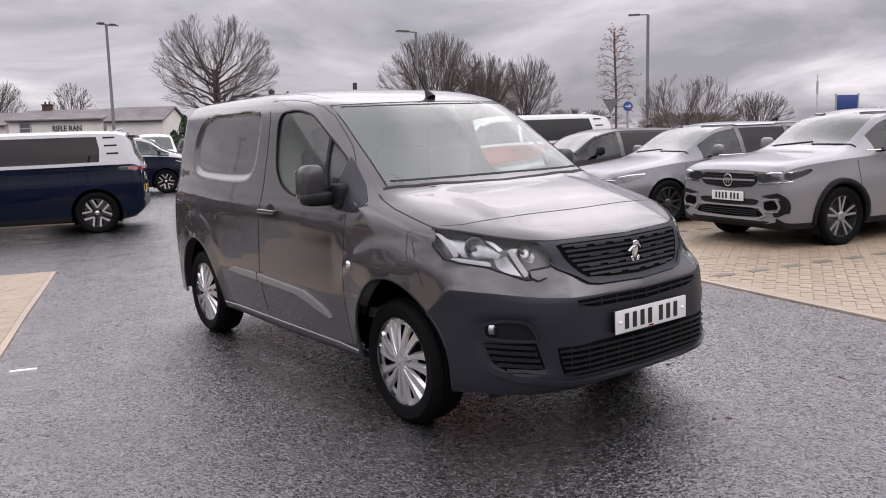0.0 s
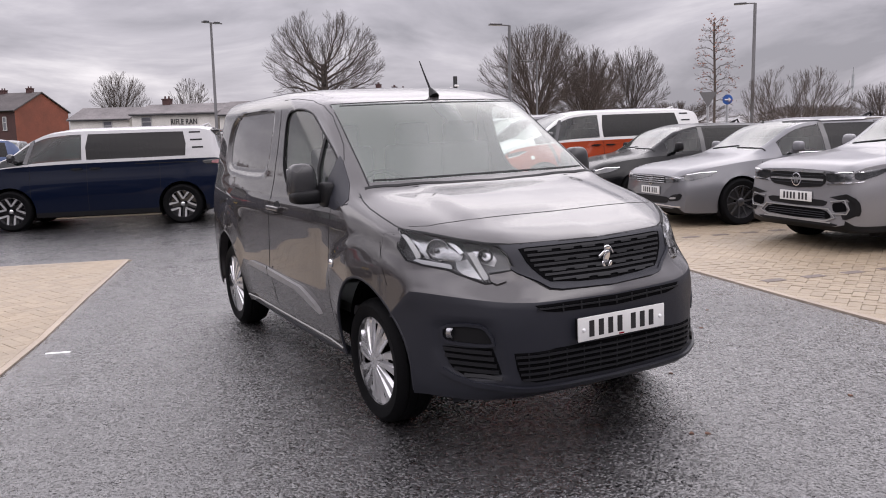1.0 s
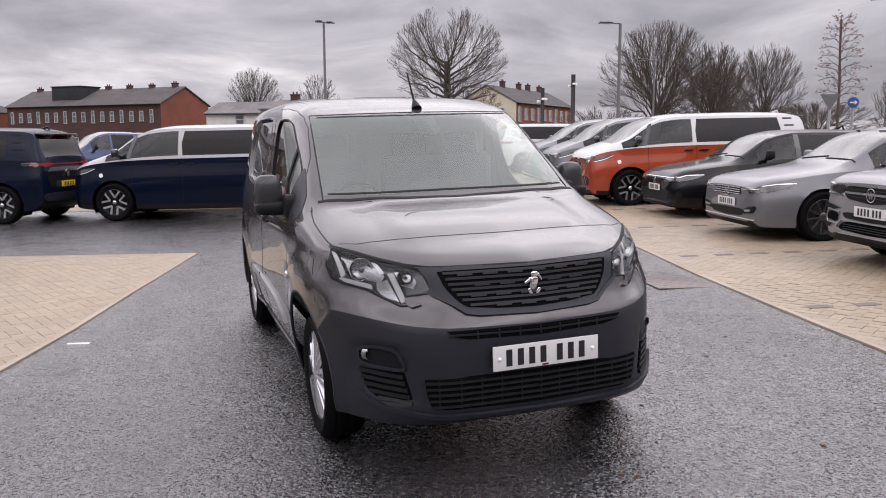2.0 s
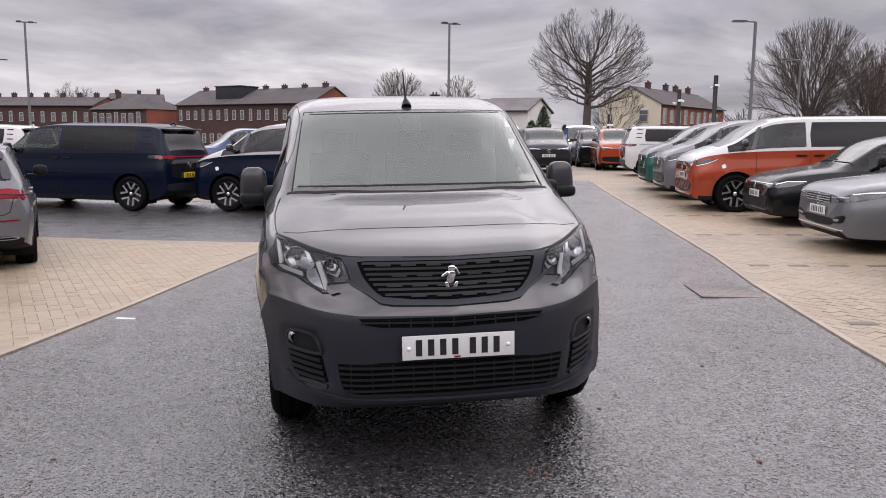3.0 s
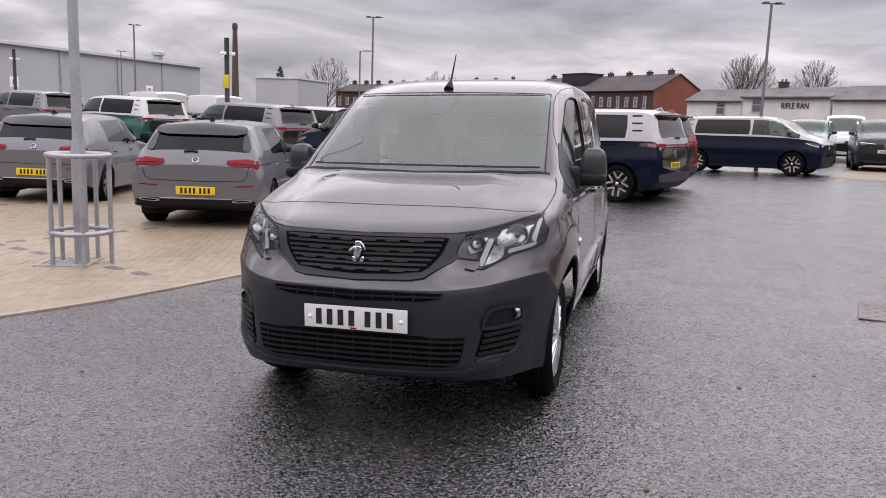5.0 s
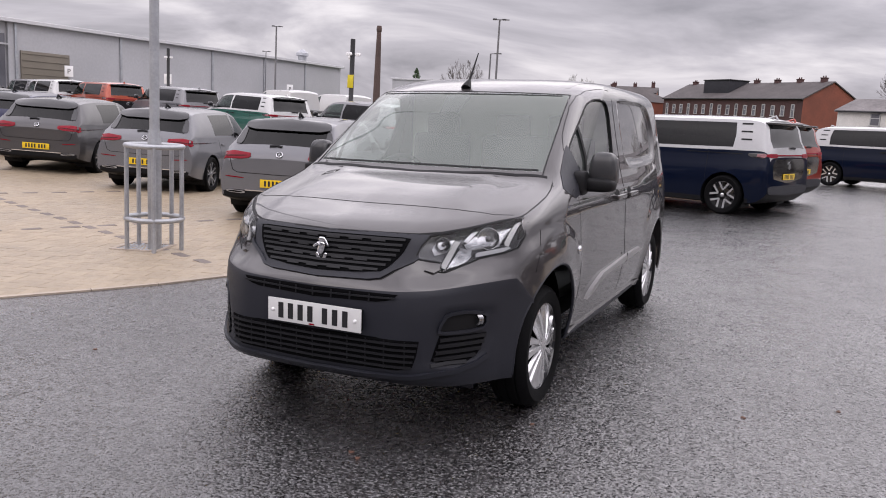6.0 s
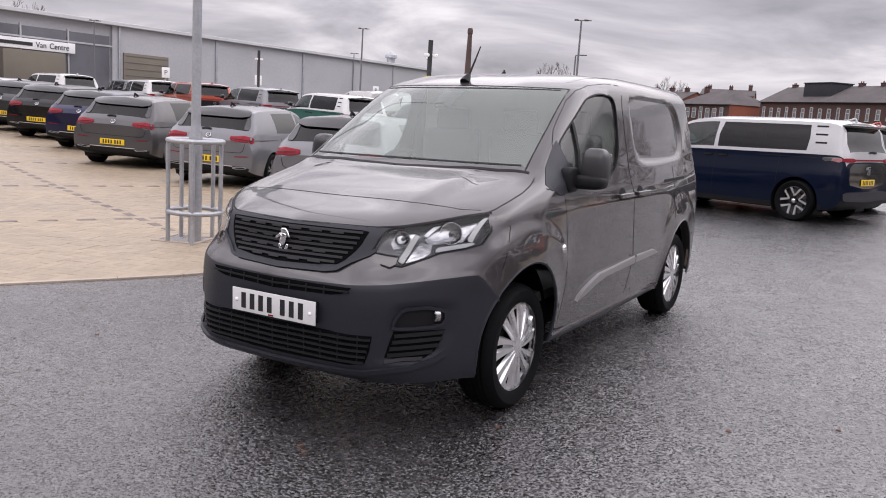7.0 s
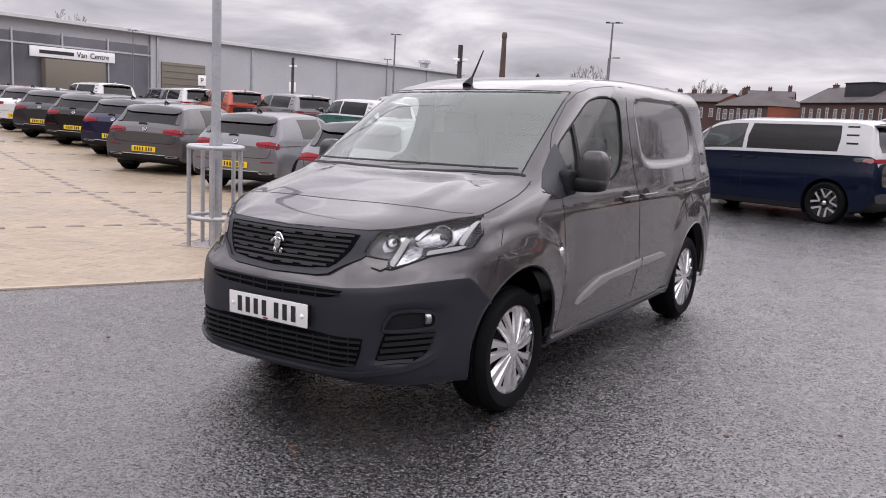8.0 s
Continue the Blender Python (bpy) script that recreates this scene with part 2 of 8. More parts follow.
# ---- building blocks ----
def mesh_of(name, verts, faces, material, smooth=True):
    me = bpy.data.meshes.new(name)
    me.from_pydata([tuple(v) for v in verts], [], faces)
    me.validate()
    if smooth:
        me.polygons.foreach_set("use_smooth", [True] * len(me.polygons))
        me.set_sharp_from_angle(angle=radians(42))
    me.materials.append(material)
    return me


def hold(ob, parent):
    if parent is not None:
        ob.parent = parent
    return ob


def part(name, bm, material, parent=None, label="", smooth=True):
    """Links a bmesh as one mesh object under a thing or a part."""
    me = bpy.data.meshes.new(name)
    bm.normal_update()
    bm.to_mesh(me)
    bm.free()
    if smooth:
        me.polygons.foreach_set("use_smooth", [True] * len(me.polygons))
        me.set_sharp_from_angle(angle=radians(40))
    me.materials.append(material)
    ob = hold(new(name, me), parent)
    return tagged(ob, label) if label else ob


def part_of(name, verts, faces, material, parent=None, label="", smooth=True):
    ob = hold(new(name, mesh_of(name, verts, faces, material, smooth)), parent)
    return tagged(ob, label) if label else ob


def thing(name, m, label, category, group="", kind=""):
    ob = new(name)
    ob.empty_display_size = 0.2
    ob.matrix_world = m
    return tagged(ob, label, category, group, kind)


def box(bm, c, s, bevel=0.0, m=None, seg=2):
    """A bevelled box of centre c and full size s."""
    r = bmesh.ops.create_cube(bm, size=1.0, matrix=(m or Matrix()) @ Matrix.Translation(c) @ Matrix.Diagonal((*s, 1)))
    if bevel:
        es = list({e for v in r["verts"] for e in v.link_edges})
        bmesh.ops.bevel(bm, geom=es, offset=bevel, segments=seg, affect="EDGES", profile=0.6)
    return bm


def tube(bm, pts, radii, n=8, caps=True):
    """A round tube through points, with a radius for each."""
    pts = [Vector(p) for p in pts]
    rings = []
    side = None
    for i, p in enumerate(pts):
        d = (pts[min(i + 1, len(pts) - 1)] - pts[max(i - 1, 0)]).normalized()
        if side is None:
            side = d.orthogonal().normalized()
        side = (side - d * side.dot(d)).normalized()
        up = d.cross(side)
        r = radii[i] if isinstance(radii, (list, tuple)) else radii
        rings.append([bm.verts.new(p + r * (math.cos(a) * side + math.sin(a) * up)) for a in [2 * math.pi * k / n for k in range(n)]])
    for a, b in zip(rings, rings[1:]):
        for k in range(n):
            bm.faces.new((a[k], a[(k + 1) % n], b[(k + 1) % n], b[k]))
    if caps:
        bm.faces.new(rings[0][::-1])
        bm.faces.new(rings[-1])
    return bm


def lathe(bm, profile, n=32, axis="x", m=None):
    """Turns (radius, along) pairs about an axis."""
    rings = []
    for r, h in profile:
        ring = []
        for k in range(n):
            a = 2 * math.pi * k / n
            c, s = r * math.cos(a), r * math.sin(a)
            v = Vector((h, c, s) if axis == "x" else (c, s, h))
            ring.append(bm.verts.new(m @ v if m else v))
        rings.append(ring)
    for a, b in zip(rings, rings[1:]):
        for k in range(n):
            bm.faces.new((a[k], a[(k + 1) % n], b[(k + 1) % n], b[k]))
    return bm


def pchip(xs, ys, q):
    """Monotone smooth interpolation."""
    xs, ys, q = np.asarray(xs, float), np.asarray(ys, float), np.asarray(q, float)
    h, d = np.diff(xs), np.diff(ys) / np.diff(xs)
    m = np.zeros(len(xs))
    for i in range(1, len(xs) - 1):
        if d[i - 1] * d[i] > 0:
            w1, w2 = 2 * h[i] + h[i - 1], h[i] + 2 * h[i - 1]
            m[i] = (w1 + w2) / (w1 / d[i - 1] + w2 / d[i])
    m[0], m[-1] = d[0], d[-1]
    k = np.clip(np.searchsorted(xs, q) - 1, 0, len(h) - 1)
    t = np.clip((q - xs[k]) / h[k], 0, 1)
    return (2 * t**3 - 3 * t**2 + 1) * ys[k] + (t**3 - 2 * t**2 + t) * h[k] * m[k] + (3 * t**2 - 2 * t**3) * ys[k + 1] + (t**3 - t**2) * h[k] * m[k + 1]


def smooth_poly(pts, times=1):
    """Corner cutting, keeping it a closed outline."""
    for _ in range(times):
        out = []
        for i, p in enumerate(pts):
            q = pts[(i + 1) % len(pts)]
            out += [(p[0] * 0.8 + q[0] * 0.2, p[1] * 0.8 + q[1] * 0.2), (p[0] * 0.2 + q[0] * 0.8, p[1] * 0.2 + q[1] * 0.8)]
        pts = out
    return pts


def spans(poly, v):
    """The extent in u of an outline at height v."""
    us = []
    for (u0, v0), (u1, v1) in zip(poly, poly[1:] + poly[:1]):
        if (v0 - v) * (v1 - v) <= 0 and v0 != v1:
            us.append(u0 + (u1 - u0) * (v - v0) / (v1 - v0))
    return (min(us), max(us)) if us else None


def pebble(bm, c, size, e=0.5, m=None, top=1.0):
    """A rounded block: a superellipsoid of the given size; e: 1 is a ball, less is squarer; top: how wide it stays at its top."""
    nu, nv = 20, 12
    m = m or Matrix.Identity(4)

    def pw(v):
        return math.copysign(abs(v) ** e, v)

    rows = []
    for j in range(nv + 1):
        b = -math.pi / 2 + math.pi * j / nv
        z = pw(math.sin(b)) / 2
        k = 1 + (top - 1) * max(0.0, z + 0.5)
        if j in (0, nv):
            rows.append([bm.verts.new(m @ Vector((c[0], c[1], c[2] + z * size[2])))])
            continue
        rows.append([bm.verts.new(m @ Vector((c[0] + k * size[0] / 2 * pw(math.cos(b)) * pw(math.cos(a)), c[1] + k * size[1] / 2 * pw(math.cos(b)) * pw(math.sin(a)), c[2] + z * size[2]))) for a in [2 * math.pi * i / nu for i in range(nu)]])
    for j in range(nv):
        A, B = rows[j], rows[j + 1]
        for i in range(nu):
            q = (i + 1) % nu
            if len(A) == 1:
                bm.faces.new((A[0], B[q], B[i]))
            elif len(B) == 1:
                bm.faces.new((A[i], A[q], B[0]))
            else:
                bm.faces.new((A[i], A[q], B[q], B[i]))


class Skin:
    """A body surface on which panels can be laid: it casts rays on a mesh from the front, the rear or a side."""

    def __init__(self, verts, faces):
        self.tree = BVHTree.FromPolygons([tuple(v) for v in verts], faces)

    def meet(self, way, u, v):
        start, ray = {
            "front": ((u, -9, v), (0, 1, 0)), "rear": ((u, 19, v), (0, -1, 0)),
            "right": ((-9, u, v), (1, 0, 0)), "left": ((9, u, v), (-1, 0, 0)), "top": ((u, v, 9), (0, 0, -1)),
        }[way]
        hit = self.tree.ray_cast(Vector(start), Vector(ray))
        return (hit[0], hit[1] if hit[1].dot(Vector(ray)) < 0 else -hit[1]) if hit[0] is not None else (None, None)

    def sheet(self, bm, way, poly, off=0.004, depth=0.012, nu=10, nv=10, turn=False):
        """A panel with an outline, laid on the body at a height of off over it, with edges that go depth deep. turn: rows run the other way."""
        pl = [(q, p) for p, q in poly] if turn else poly
        lo, hi = min(p[1] for p in pl), max(p[1] for p in pl)
        grid = []
        eps = (hi - lo) * 0.004
        for j in range(nv + 1):
            v = lo + eps + (hi - lo - 2 * eps) * (0.5 - 0.5 * math.cos(math.pi * j / nv) if nv > 6 else j / nv)
            s = spans(pl, v)
            if s is None:
                continue
            row = []
            for i in range(nu + 1):
                u = s[0] + (s[1] - s[0]) * i / nu
                p, n = self.meet(way, v, u) if turn else self.meet(way, u, v)
                row.append((p, n))
            grid.append(row)
        known = [p for row in grid for p in row if p[0] is not None]
        if not known:
            return bm
        for row in grid:
            for i, (p, n) in enumerate(row):
                if p is None:
                    row[i] = min(known, key=lambda q: sum((q[0][k] - (row[max(0, i - 1)][0] or q[0])[k]) ** 2 for k in range(3)))
        # even out the normals, so that sheets at two heights never cross
        nrm = [[n.copy() for p, n in row] for row in grid]
        for _ in range(6):
            nrm = [[sum((nrm[max(0, min(len(grid) - 1, j + dj))][max(0, min(nu, i + di))] for dj, di in ((0, 0), (1, 0), (-1, 0), (0, 1), (0, -1))), Vector()).normalized() for i in range(nu + 1)] for j in range(len(grid))]
        grid = [[(p, nrm[j][i]) for i, (p, n) in enumerate(row)] for j, row in enumerate(grid)]
        top = [[bm.verts.new(p + n * off) for p, n in row] for row in grid]
        low = [[bm.verts.new(p + n * (off - depth)) for p, n in row] for row in grid]
        J, I = len(grid) - 1, nu
        for j in range(J):
            for i in range(I):
                bm.faces.new((top[j][i], top[j][i + 1], top[j + 1][i + 1], top[j + 1][i]))
        rim = [(0, i) for i in range(I)] + [(j, I) for j in range(J)] + [(J, i) for i in range(I, 0, -1)] + [(j, 0) for j in range(J, 0, -1)]
        for k, (j, i) in enumerate(rim):
            jj, ii = rim[(k + 1) % len(rim)]
            bm.faces.new((top[jj][ii], top[j][i], low[j][i], low[jj][ii]))
        bmesh.ops.recalc_face_normals(bm, faces=bm.faces[:])
        return bm

    def strip(self, bm, way, line, width=0.006, off=0.0015, depth=0.004):
        """A thin ribbon along a line on the body: a shut line, a seal or a moulding."""
        pts = []
        for (u0, v0), (u1, v1) in zip(line, line[1:]):
            k = max(1, int(math.hypot(u1 - u0, v1 - v0) / 0.05))
            pts += [(u0 + (u1 - u0) * i / k, v0 + (v1 - v0) * i / k) for i in range(k)]
        pts.append(line[-1])
        met = [h for h in (self.meet(way, u, v) for u, v in pts) if h[0] is not None]
        rows = []
        for i, (p, n) in enumerate(met):
            t = met[min(len(met) - 1, i + 1)][0] - met[max(0, i - 1)][0]
            side = n.cross(t).normalized() * width / 2
            rows.append([bm.verts.new(p + side * e + n * o) for e in (1, -1) for o in (off, off - depth)])
        for a, b in zip(rows, rows[1:]):
            bm.faces.new((a[0], a[2], b[2], b[0]))
            bm.faces.new((a[0], b[0], b[1], a[1]))
            bm.faces.new((a[2], a[3], b[3], b[2]))
        bmesh.ops.recalc_face_normals(bm, faces=bm.faces[:])
        return bm


# ---- the lie of the land: a crossfall on the road that levels out on both sides ----
FALL = math.tan(radians(1.5))


def bend(v, w=3.0):
    return w * math.log1p(math.exp(-abs(v) / w)) + max(v, 0.0)


def rise(x, y=0.0):
    f = lambda q: -2.8 + bend(q + 2.8, 1.0) - bend(q - 10.0, 3.0)
    return FALL * (f(x) - f(0.0)) + 0.024 * (bend(-9.5 - x, 1.0) - bend(-26.0 - x, 2.0))


def stand(x, y, heading, lift=0.0):
    """The pose of a car whose nose (local -y) points to heading, on the sloping ground."""
    e = 0.5
    up = Vector((-(rise(x + e) - rise(x - e)) / (2 * e), 0, 1)).normalized()
    fwd = Vector((math.cos(radians(heading)), math.sin(radians(heading)), 0))
    fwd = (fwd - up * fwd.dot(up)).normalized()
    right = (-fwd).cross(up)
    m = Matrix((right, -fwd, up)).transposed().to_4x4()
    m.translation = (x, y, rise(x, y) + lift)
    return m


# ---- ground: one sheet to the horizon, road, paving ----


def along(p, deg, d):
    return (p[0] + d * math.cos(radians(deg)), p[1] + d * math.sin(radians(deg)))


def draped(name, outline, lift, material, step=1.5):
    """A flat area that follows the lie of the land: cut into strips across x, where the slope changes."""
    bm = bmesh.new()
    f = bm.faces.new([bm.verts.new((x, y, 0)) for x, y in outline])
    lo, hi = min(p[0] for p in outline), max(p[0] for p in outline)
    x = max(lo, -24.0) + step
    while x < min(hi, 26.0):
        g = bm.faces[:] + bm.edges[:] + bm.verts[:]
        bmesh.ops.bisect_plane(bm, geom=g, plane_co=(x, 0, 0), plane_no=(1, 0, 0))
        x += step
    for v in bm.verts:
        v.co.z = rise(v.co.x, v.co.y) + lift
    bmesh.ops.recalc_face_normals(bm, faces=bm.faces[:])
    if sum(fc.normal.z for fc in bm.faces) < 0:
        bmesh.ops.reverse_faces(bm, faces=bm.faces[:])
    return tagged(part(name, bm, material, None, smooth=False), kind="structure")


tagged(draped("ground", [(-900, -900), (900, -900), (900, 900), (-900, 900)], -0.03, GRASS, 3.0), "rough winter ground reaching to the horizon", "ground")
tagged(draped("road", [(-70, -60), (70, -60), (70, 75), (-70, 75)], 0.0, ASPHALT), "damp dark grey tarmac of the sales yard", "tarmac")
LEFT_EDGE = [(-1.16, 8.16), (-1.52, 6.90), (-1.89, 5.64), (-2.33, 4.05), (-2.79, 2.62), (-3.00, 2.03), (-3.24, 1.54), (-3.76, 0.58), (-4.9, -1.5), (-9.0, -9.0), (-16.0, -22.0)]
LEFT = LEFT_EDGE[::-1] + [(-4.75, 9.40), along((-4.75, 9.40), 160.0, 50), along((-16.0, -22.0), 160.0, 50)]
RIGHT_EDGE = [(-1.5, -15.0), (2.10, -2.6), (2.85, 0.17), (3.13, 1.45), (3.70, 3.80), (4.22, 5.60), (4.66, 7.38), (8.28, 21.75)]
E0, E1 = (8.28, 21.75), (6.05, 23.0)
RIGHT = RIGHT_EDGE + [E1, along(E1, 72.0, 11), along(E0, 45.0, 45), along((2.85, 0.17), -15.0, 26), along((-1.5, -15.0), -15.0, 26)]
paving_left = tagged(draped("paving_left", LEFT, 0.004, PAVER_FAR), "cream block paving of the parking bays, damp in places", "paving")
paving_right = tagged(draped("paving_right", RIGHT, 0.004, PAVER_FAR), "cream block paving of the bays beside the road", "paving")
tagged(draped("paving_far", [(0.75, 14.7), (-7.3, 17.9), along((-7.3, 17.9), 160, 42), along(along((-7.3, 17.9), 160, 42), 70, 16), (5.0, 33.0), (2.2, 27.0)], 0.004, PAVER_FAR), "cream block paving beyond the cross lane", "paving")


# ---- parked cars ----
def wheel(parent, x, y, z, R, width, style, out):
    """A road wheel whose outer face looks along out (-1 or 1) on x: tyre, rim and spokes or a cover."""
    s = out
    hub = new("wheel")
    hub.parent = parent
    hub.location = (x, y, z)
    r = R * (0.71 if style != "cover" else 0.735)
    w = width / 2
    bm = bmesh.new()
    prof = [(r * 0.97, -w * 0.9), (r + 0.012, -w), (R * 0.90, -w * 1.04), (R * 0.975, -w * 0.84), (R, -w * 0.58), (R - 0.006, -w * 0.54), (R - 0.006, -w * 0.46), (R + 0.002, -w * 0.42), (R + 0.002, -w * 0.06), (R - 0.006, -w * 0.03), (R - 0.006, w * 0.03), (R + 0.002, w * 0.06), (R + 0.002, w * 0.42), (R - 0.006, w * 0.46), (R - 0.006, w * 0.54), (R, w * 0.58), (R * 0.975, w * 0.84), (R * 0.90, w * 1.04), (r + 0.012, w), (r * 0.97, w * 0.9)]
    lathe(bm, prof, 44)
    part("tyre", bm, RUBBER, hub)
    bm = bmesh.new()
    dark = style in ("buzz", "black")
    lathe(bm, [(r, s * w * 0.86), (r * 0.955, s * w * 0.9), (r * 0.93, s * w * 0.7), (r * 0.9, -s * w * 0.5), (0.02, -s * w * 0.5)], 40)
    part("rim", bm, GLOSSBLACK if dark or style == "cover" else DARKALLOY, hub)
    face = s * w * 0.72

    def blade(bm, a, r0, r1, h0, h1, t0=0.0, t1=0.0, skew=0.0, thick=0.018):
        """A spoke from radius r0 to r1, half-widths h0 and h1, turned by a; skew leans its outer end."""
        def pt(rr, side, dz):
            q = Vector((face + s * dz, rr * math.cos(a) - side * math.sin(a), rr * math.sin(a) + side * math.cos(a)))
            return bm.verts.new(q)
        vs = [pt(r0, -h0, t0), pt(r0, h0, t0), pt(r1, h1 + skew, t1), pt(r1, -h1 + skew, t1)]
        mid = [pt((r0 + r1) / 2, 0.0, (t0 + t1) / 2 + 0.006), ]
        lo = [pt(r0, -h0, t0 - thick), pt(r0, h0, t0 - thick), pt(r1, h1 + skew, t1 - thick), pt(r1, -h1 + skew, t1 - thick)]
        bm.verts.remove(mid[0])
        bm.faces.new(vs)
        for i in range(4):
            bm.faces.new((vs[i], vs[(i + 1) % 4], lo[(i + 1) % 4], lo[i]))

    bm = bmesh.new()
    if style == "buzz":
        for k in range(5):
            # a bright hooked V that opens towards the rim
            a = 2 * math.pi * (k + 0.22) / 5
            blade(bm, a, r * 0.36, r * 0.90, 0.017, 0.023, 0.0, 0.012, 0.080)
            blade(bm, a, r * 0.34, r * 0.86, 0.019, 0.025, 0.001, 0.013, -0.105)
        mat = SILVER
    elif style == "cover":
        # one moulded disc with fourteen tapered slots between its blades
        K = 14
        radii = [0.30, 0.42, 0.56, 0.70, 0.82, 0.90]
        wide = [0.06, 0.22, 0.34, 0.40, 0.40, 0.30]
        rows = []
        for rr, f in zip(radii, wide):
            row = []
            for k in range(K):
                lean = 0.16 * (rr - 0.3) + 0.05 * rr * (1 if k % 2 else -1)
                a0, half = 2 * math.pi * k / K + 0.2 + lean, math.pi / K
                edge = half * f
                dome = 0.022 * (1 - rr) + 0.004
                for da, dz in ((edge, -0.012), (half * 0.45 + edge * 0.55, 0.006), (half * 1.55 - edge * 0.30, 0.007), (2 * half - edge, -0.012)):
                    ak = a0 + da
                    row.append(bm.verts.new((face + s * (dome + dz), rr * r * math.cos(ak), rr * r * math.sin(ak))))
            rows.append(row)
        n = len(rows[0])
        for j in range(len(rows) - 1):
            for k in range(n):
                # every second gap is an open slot, the others are grooves
                if k % 4 == 3 and ((k // 4) % 2 == 0 and j < len(rows) - 2 or j in (2, 3)):
                    continue
                bm.faces.new((rows[j][k], rows[j][(k + 1) % n], rows[j + 1][(k + 1) % n], rows[j + 1][k]))
        rim0 = [bm.verts.new((face + s * 0.004, r * 0.985 * math.cos(math.atan2(v.co.z, v.co.y)), r * 0.985 * math.sin(math.atan2(v.co.z, v.co.y)))) for v in rows[-1]]
        rim1 = [bm.verts.new((face - s * 0.02, v.co.y * 1.02, v.co.z * 1.02)) for v in rim0]
        hub0 = [bm.verts.new((face + s * 0.026, v.co.y * 0.6, v.co.z * 0.6)) for v in rows[0]]
        cap = bm.verts.new((face + s * 0.030, 0, 0))
        for k in range(n):
            k1 = (k + 1) % n
            bm.faces.new((rows[-1][k], rows[-1][k1], rim0[k1], rim0[k]))
            bm.faces.new((rim0[k], rim0[k1], rim1[k1], rim1[k]))
            bm.faces.new((hub0[k], hub0[k1], rows[0][k1], rows[0][k]))
            bm.faces.new((cap, hub0[k1], hub0[k]))
        mat = SILVER
    elif style == "ten":
        for k in range(10):
            a = 2 * math.pi * k / 10 + 0.1
            blade(bm, a, r * 0.2, r * 0.95, 0.012, 0.010, 0, 0.012, 0.012)
        mat = DARKALLOY
    else:
        for k in range(5):
            a = 2 * math.pi * k / 5 + 0.3
            blade(bm, a - 0.13, r * 0.20, r * 0.96, 0.013, 0.013, 0, 0.012, -0.018)
            blade(bm, a + 0.13, r * 0.20, r * 0.96, 0.013, 0.013, 0, 0.012, 0.018)
        mat = MACHINED
    if style != "cover":
        k = 0.6 if style == "buzz" else 1.0
        lathe(bm, [(r * 0.24 * k, face - s * 0.01), (r * 0.235 * k, face + s * 0.008), (r * 0.16 * k, face + s * 0.018), (0.004, face + s * 0.020)], 20)
    bmesh.ops.recalc_face_normals(bm, faces=bm.faces[:])
    part("spokes" if style != "cover" else "wheel_cover", bm, mat, hub)
    return hub


def plate(parent, m, material, w=0.52, h=0.111, chars=True, name="number_plate"):
    """A number plate in the local x-z plane that looks along -y of m; the characters are plain bars."""
    bm = bmesh.new()
    box(bm, (0, 0.004, 0), (w, 0.008, h), 0.003, m)
    pl = part(name, bm, material, parent)
    if chars:
        x = -w * 0.40
        cw = w * 0.092
        first = None
        for k in range(7):
            if k == 4:
                x += w * 0.05
            if first is None:
                bm = bmesh.new()
                box(bm, (0, -0.0012, 0), (cw * 0.60, 0.0016, h * 0.68), 0)
                b = first = part("bar", bm, INK, pl, smooth=False)
            else:
                b = hold(new("bar", first.data), pl)
            b.matrix_local = m @ Matrix.Translation((x + cw / 2, 0, 0))
            x += cw * 1.16
    return pl


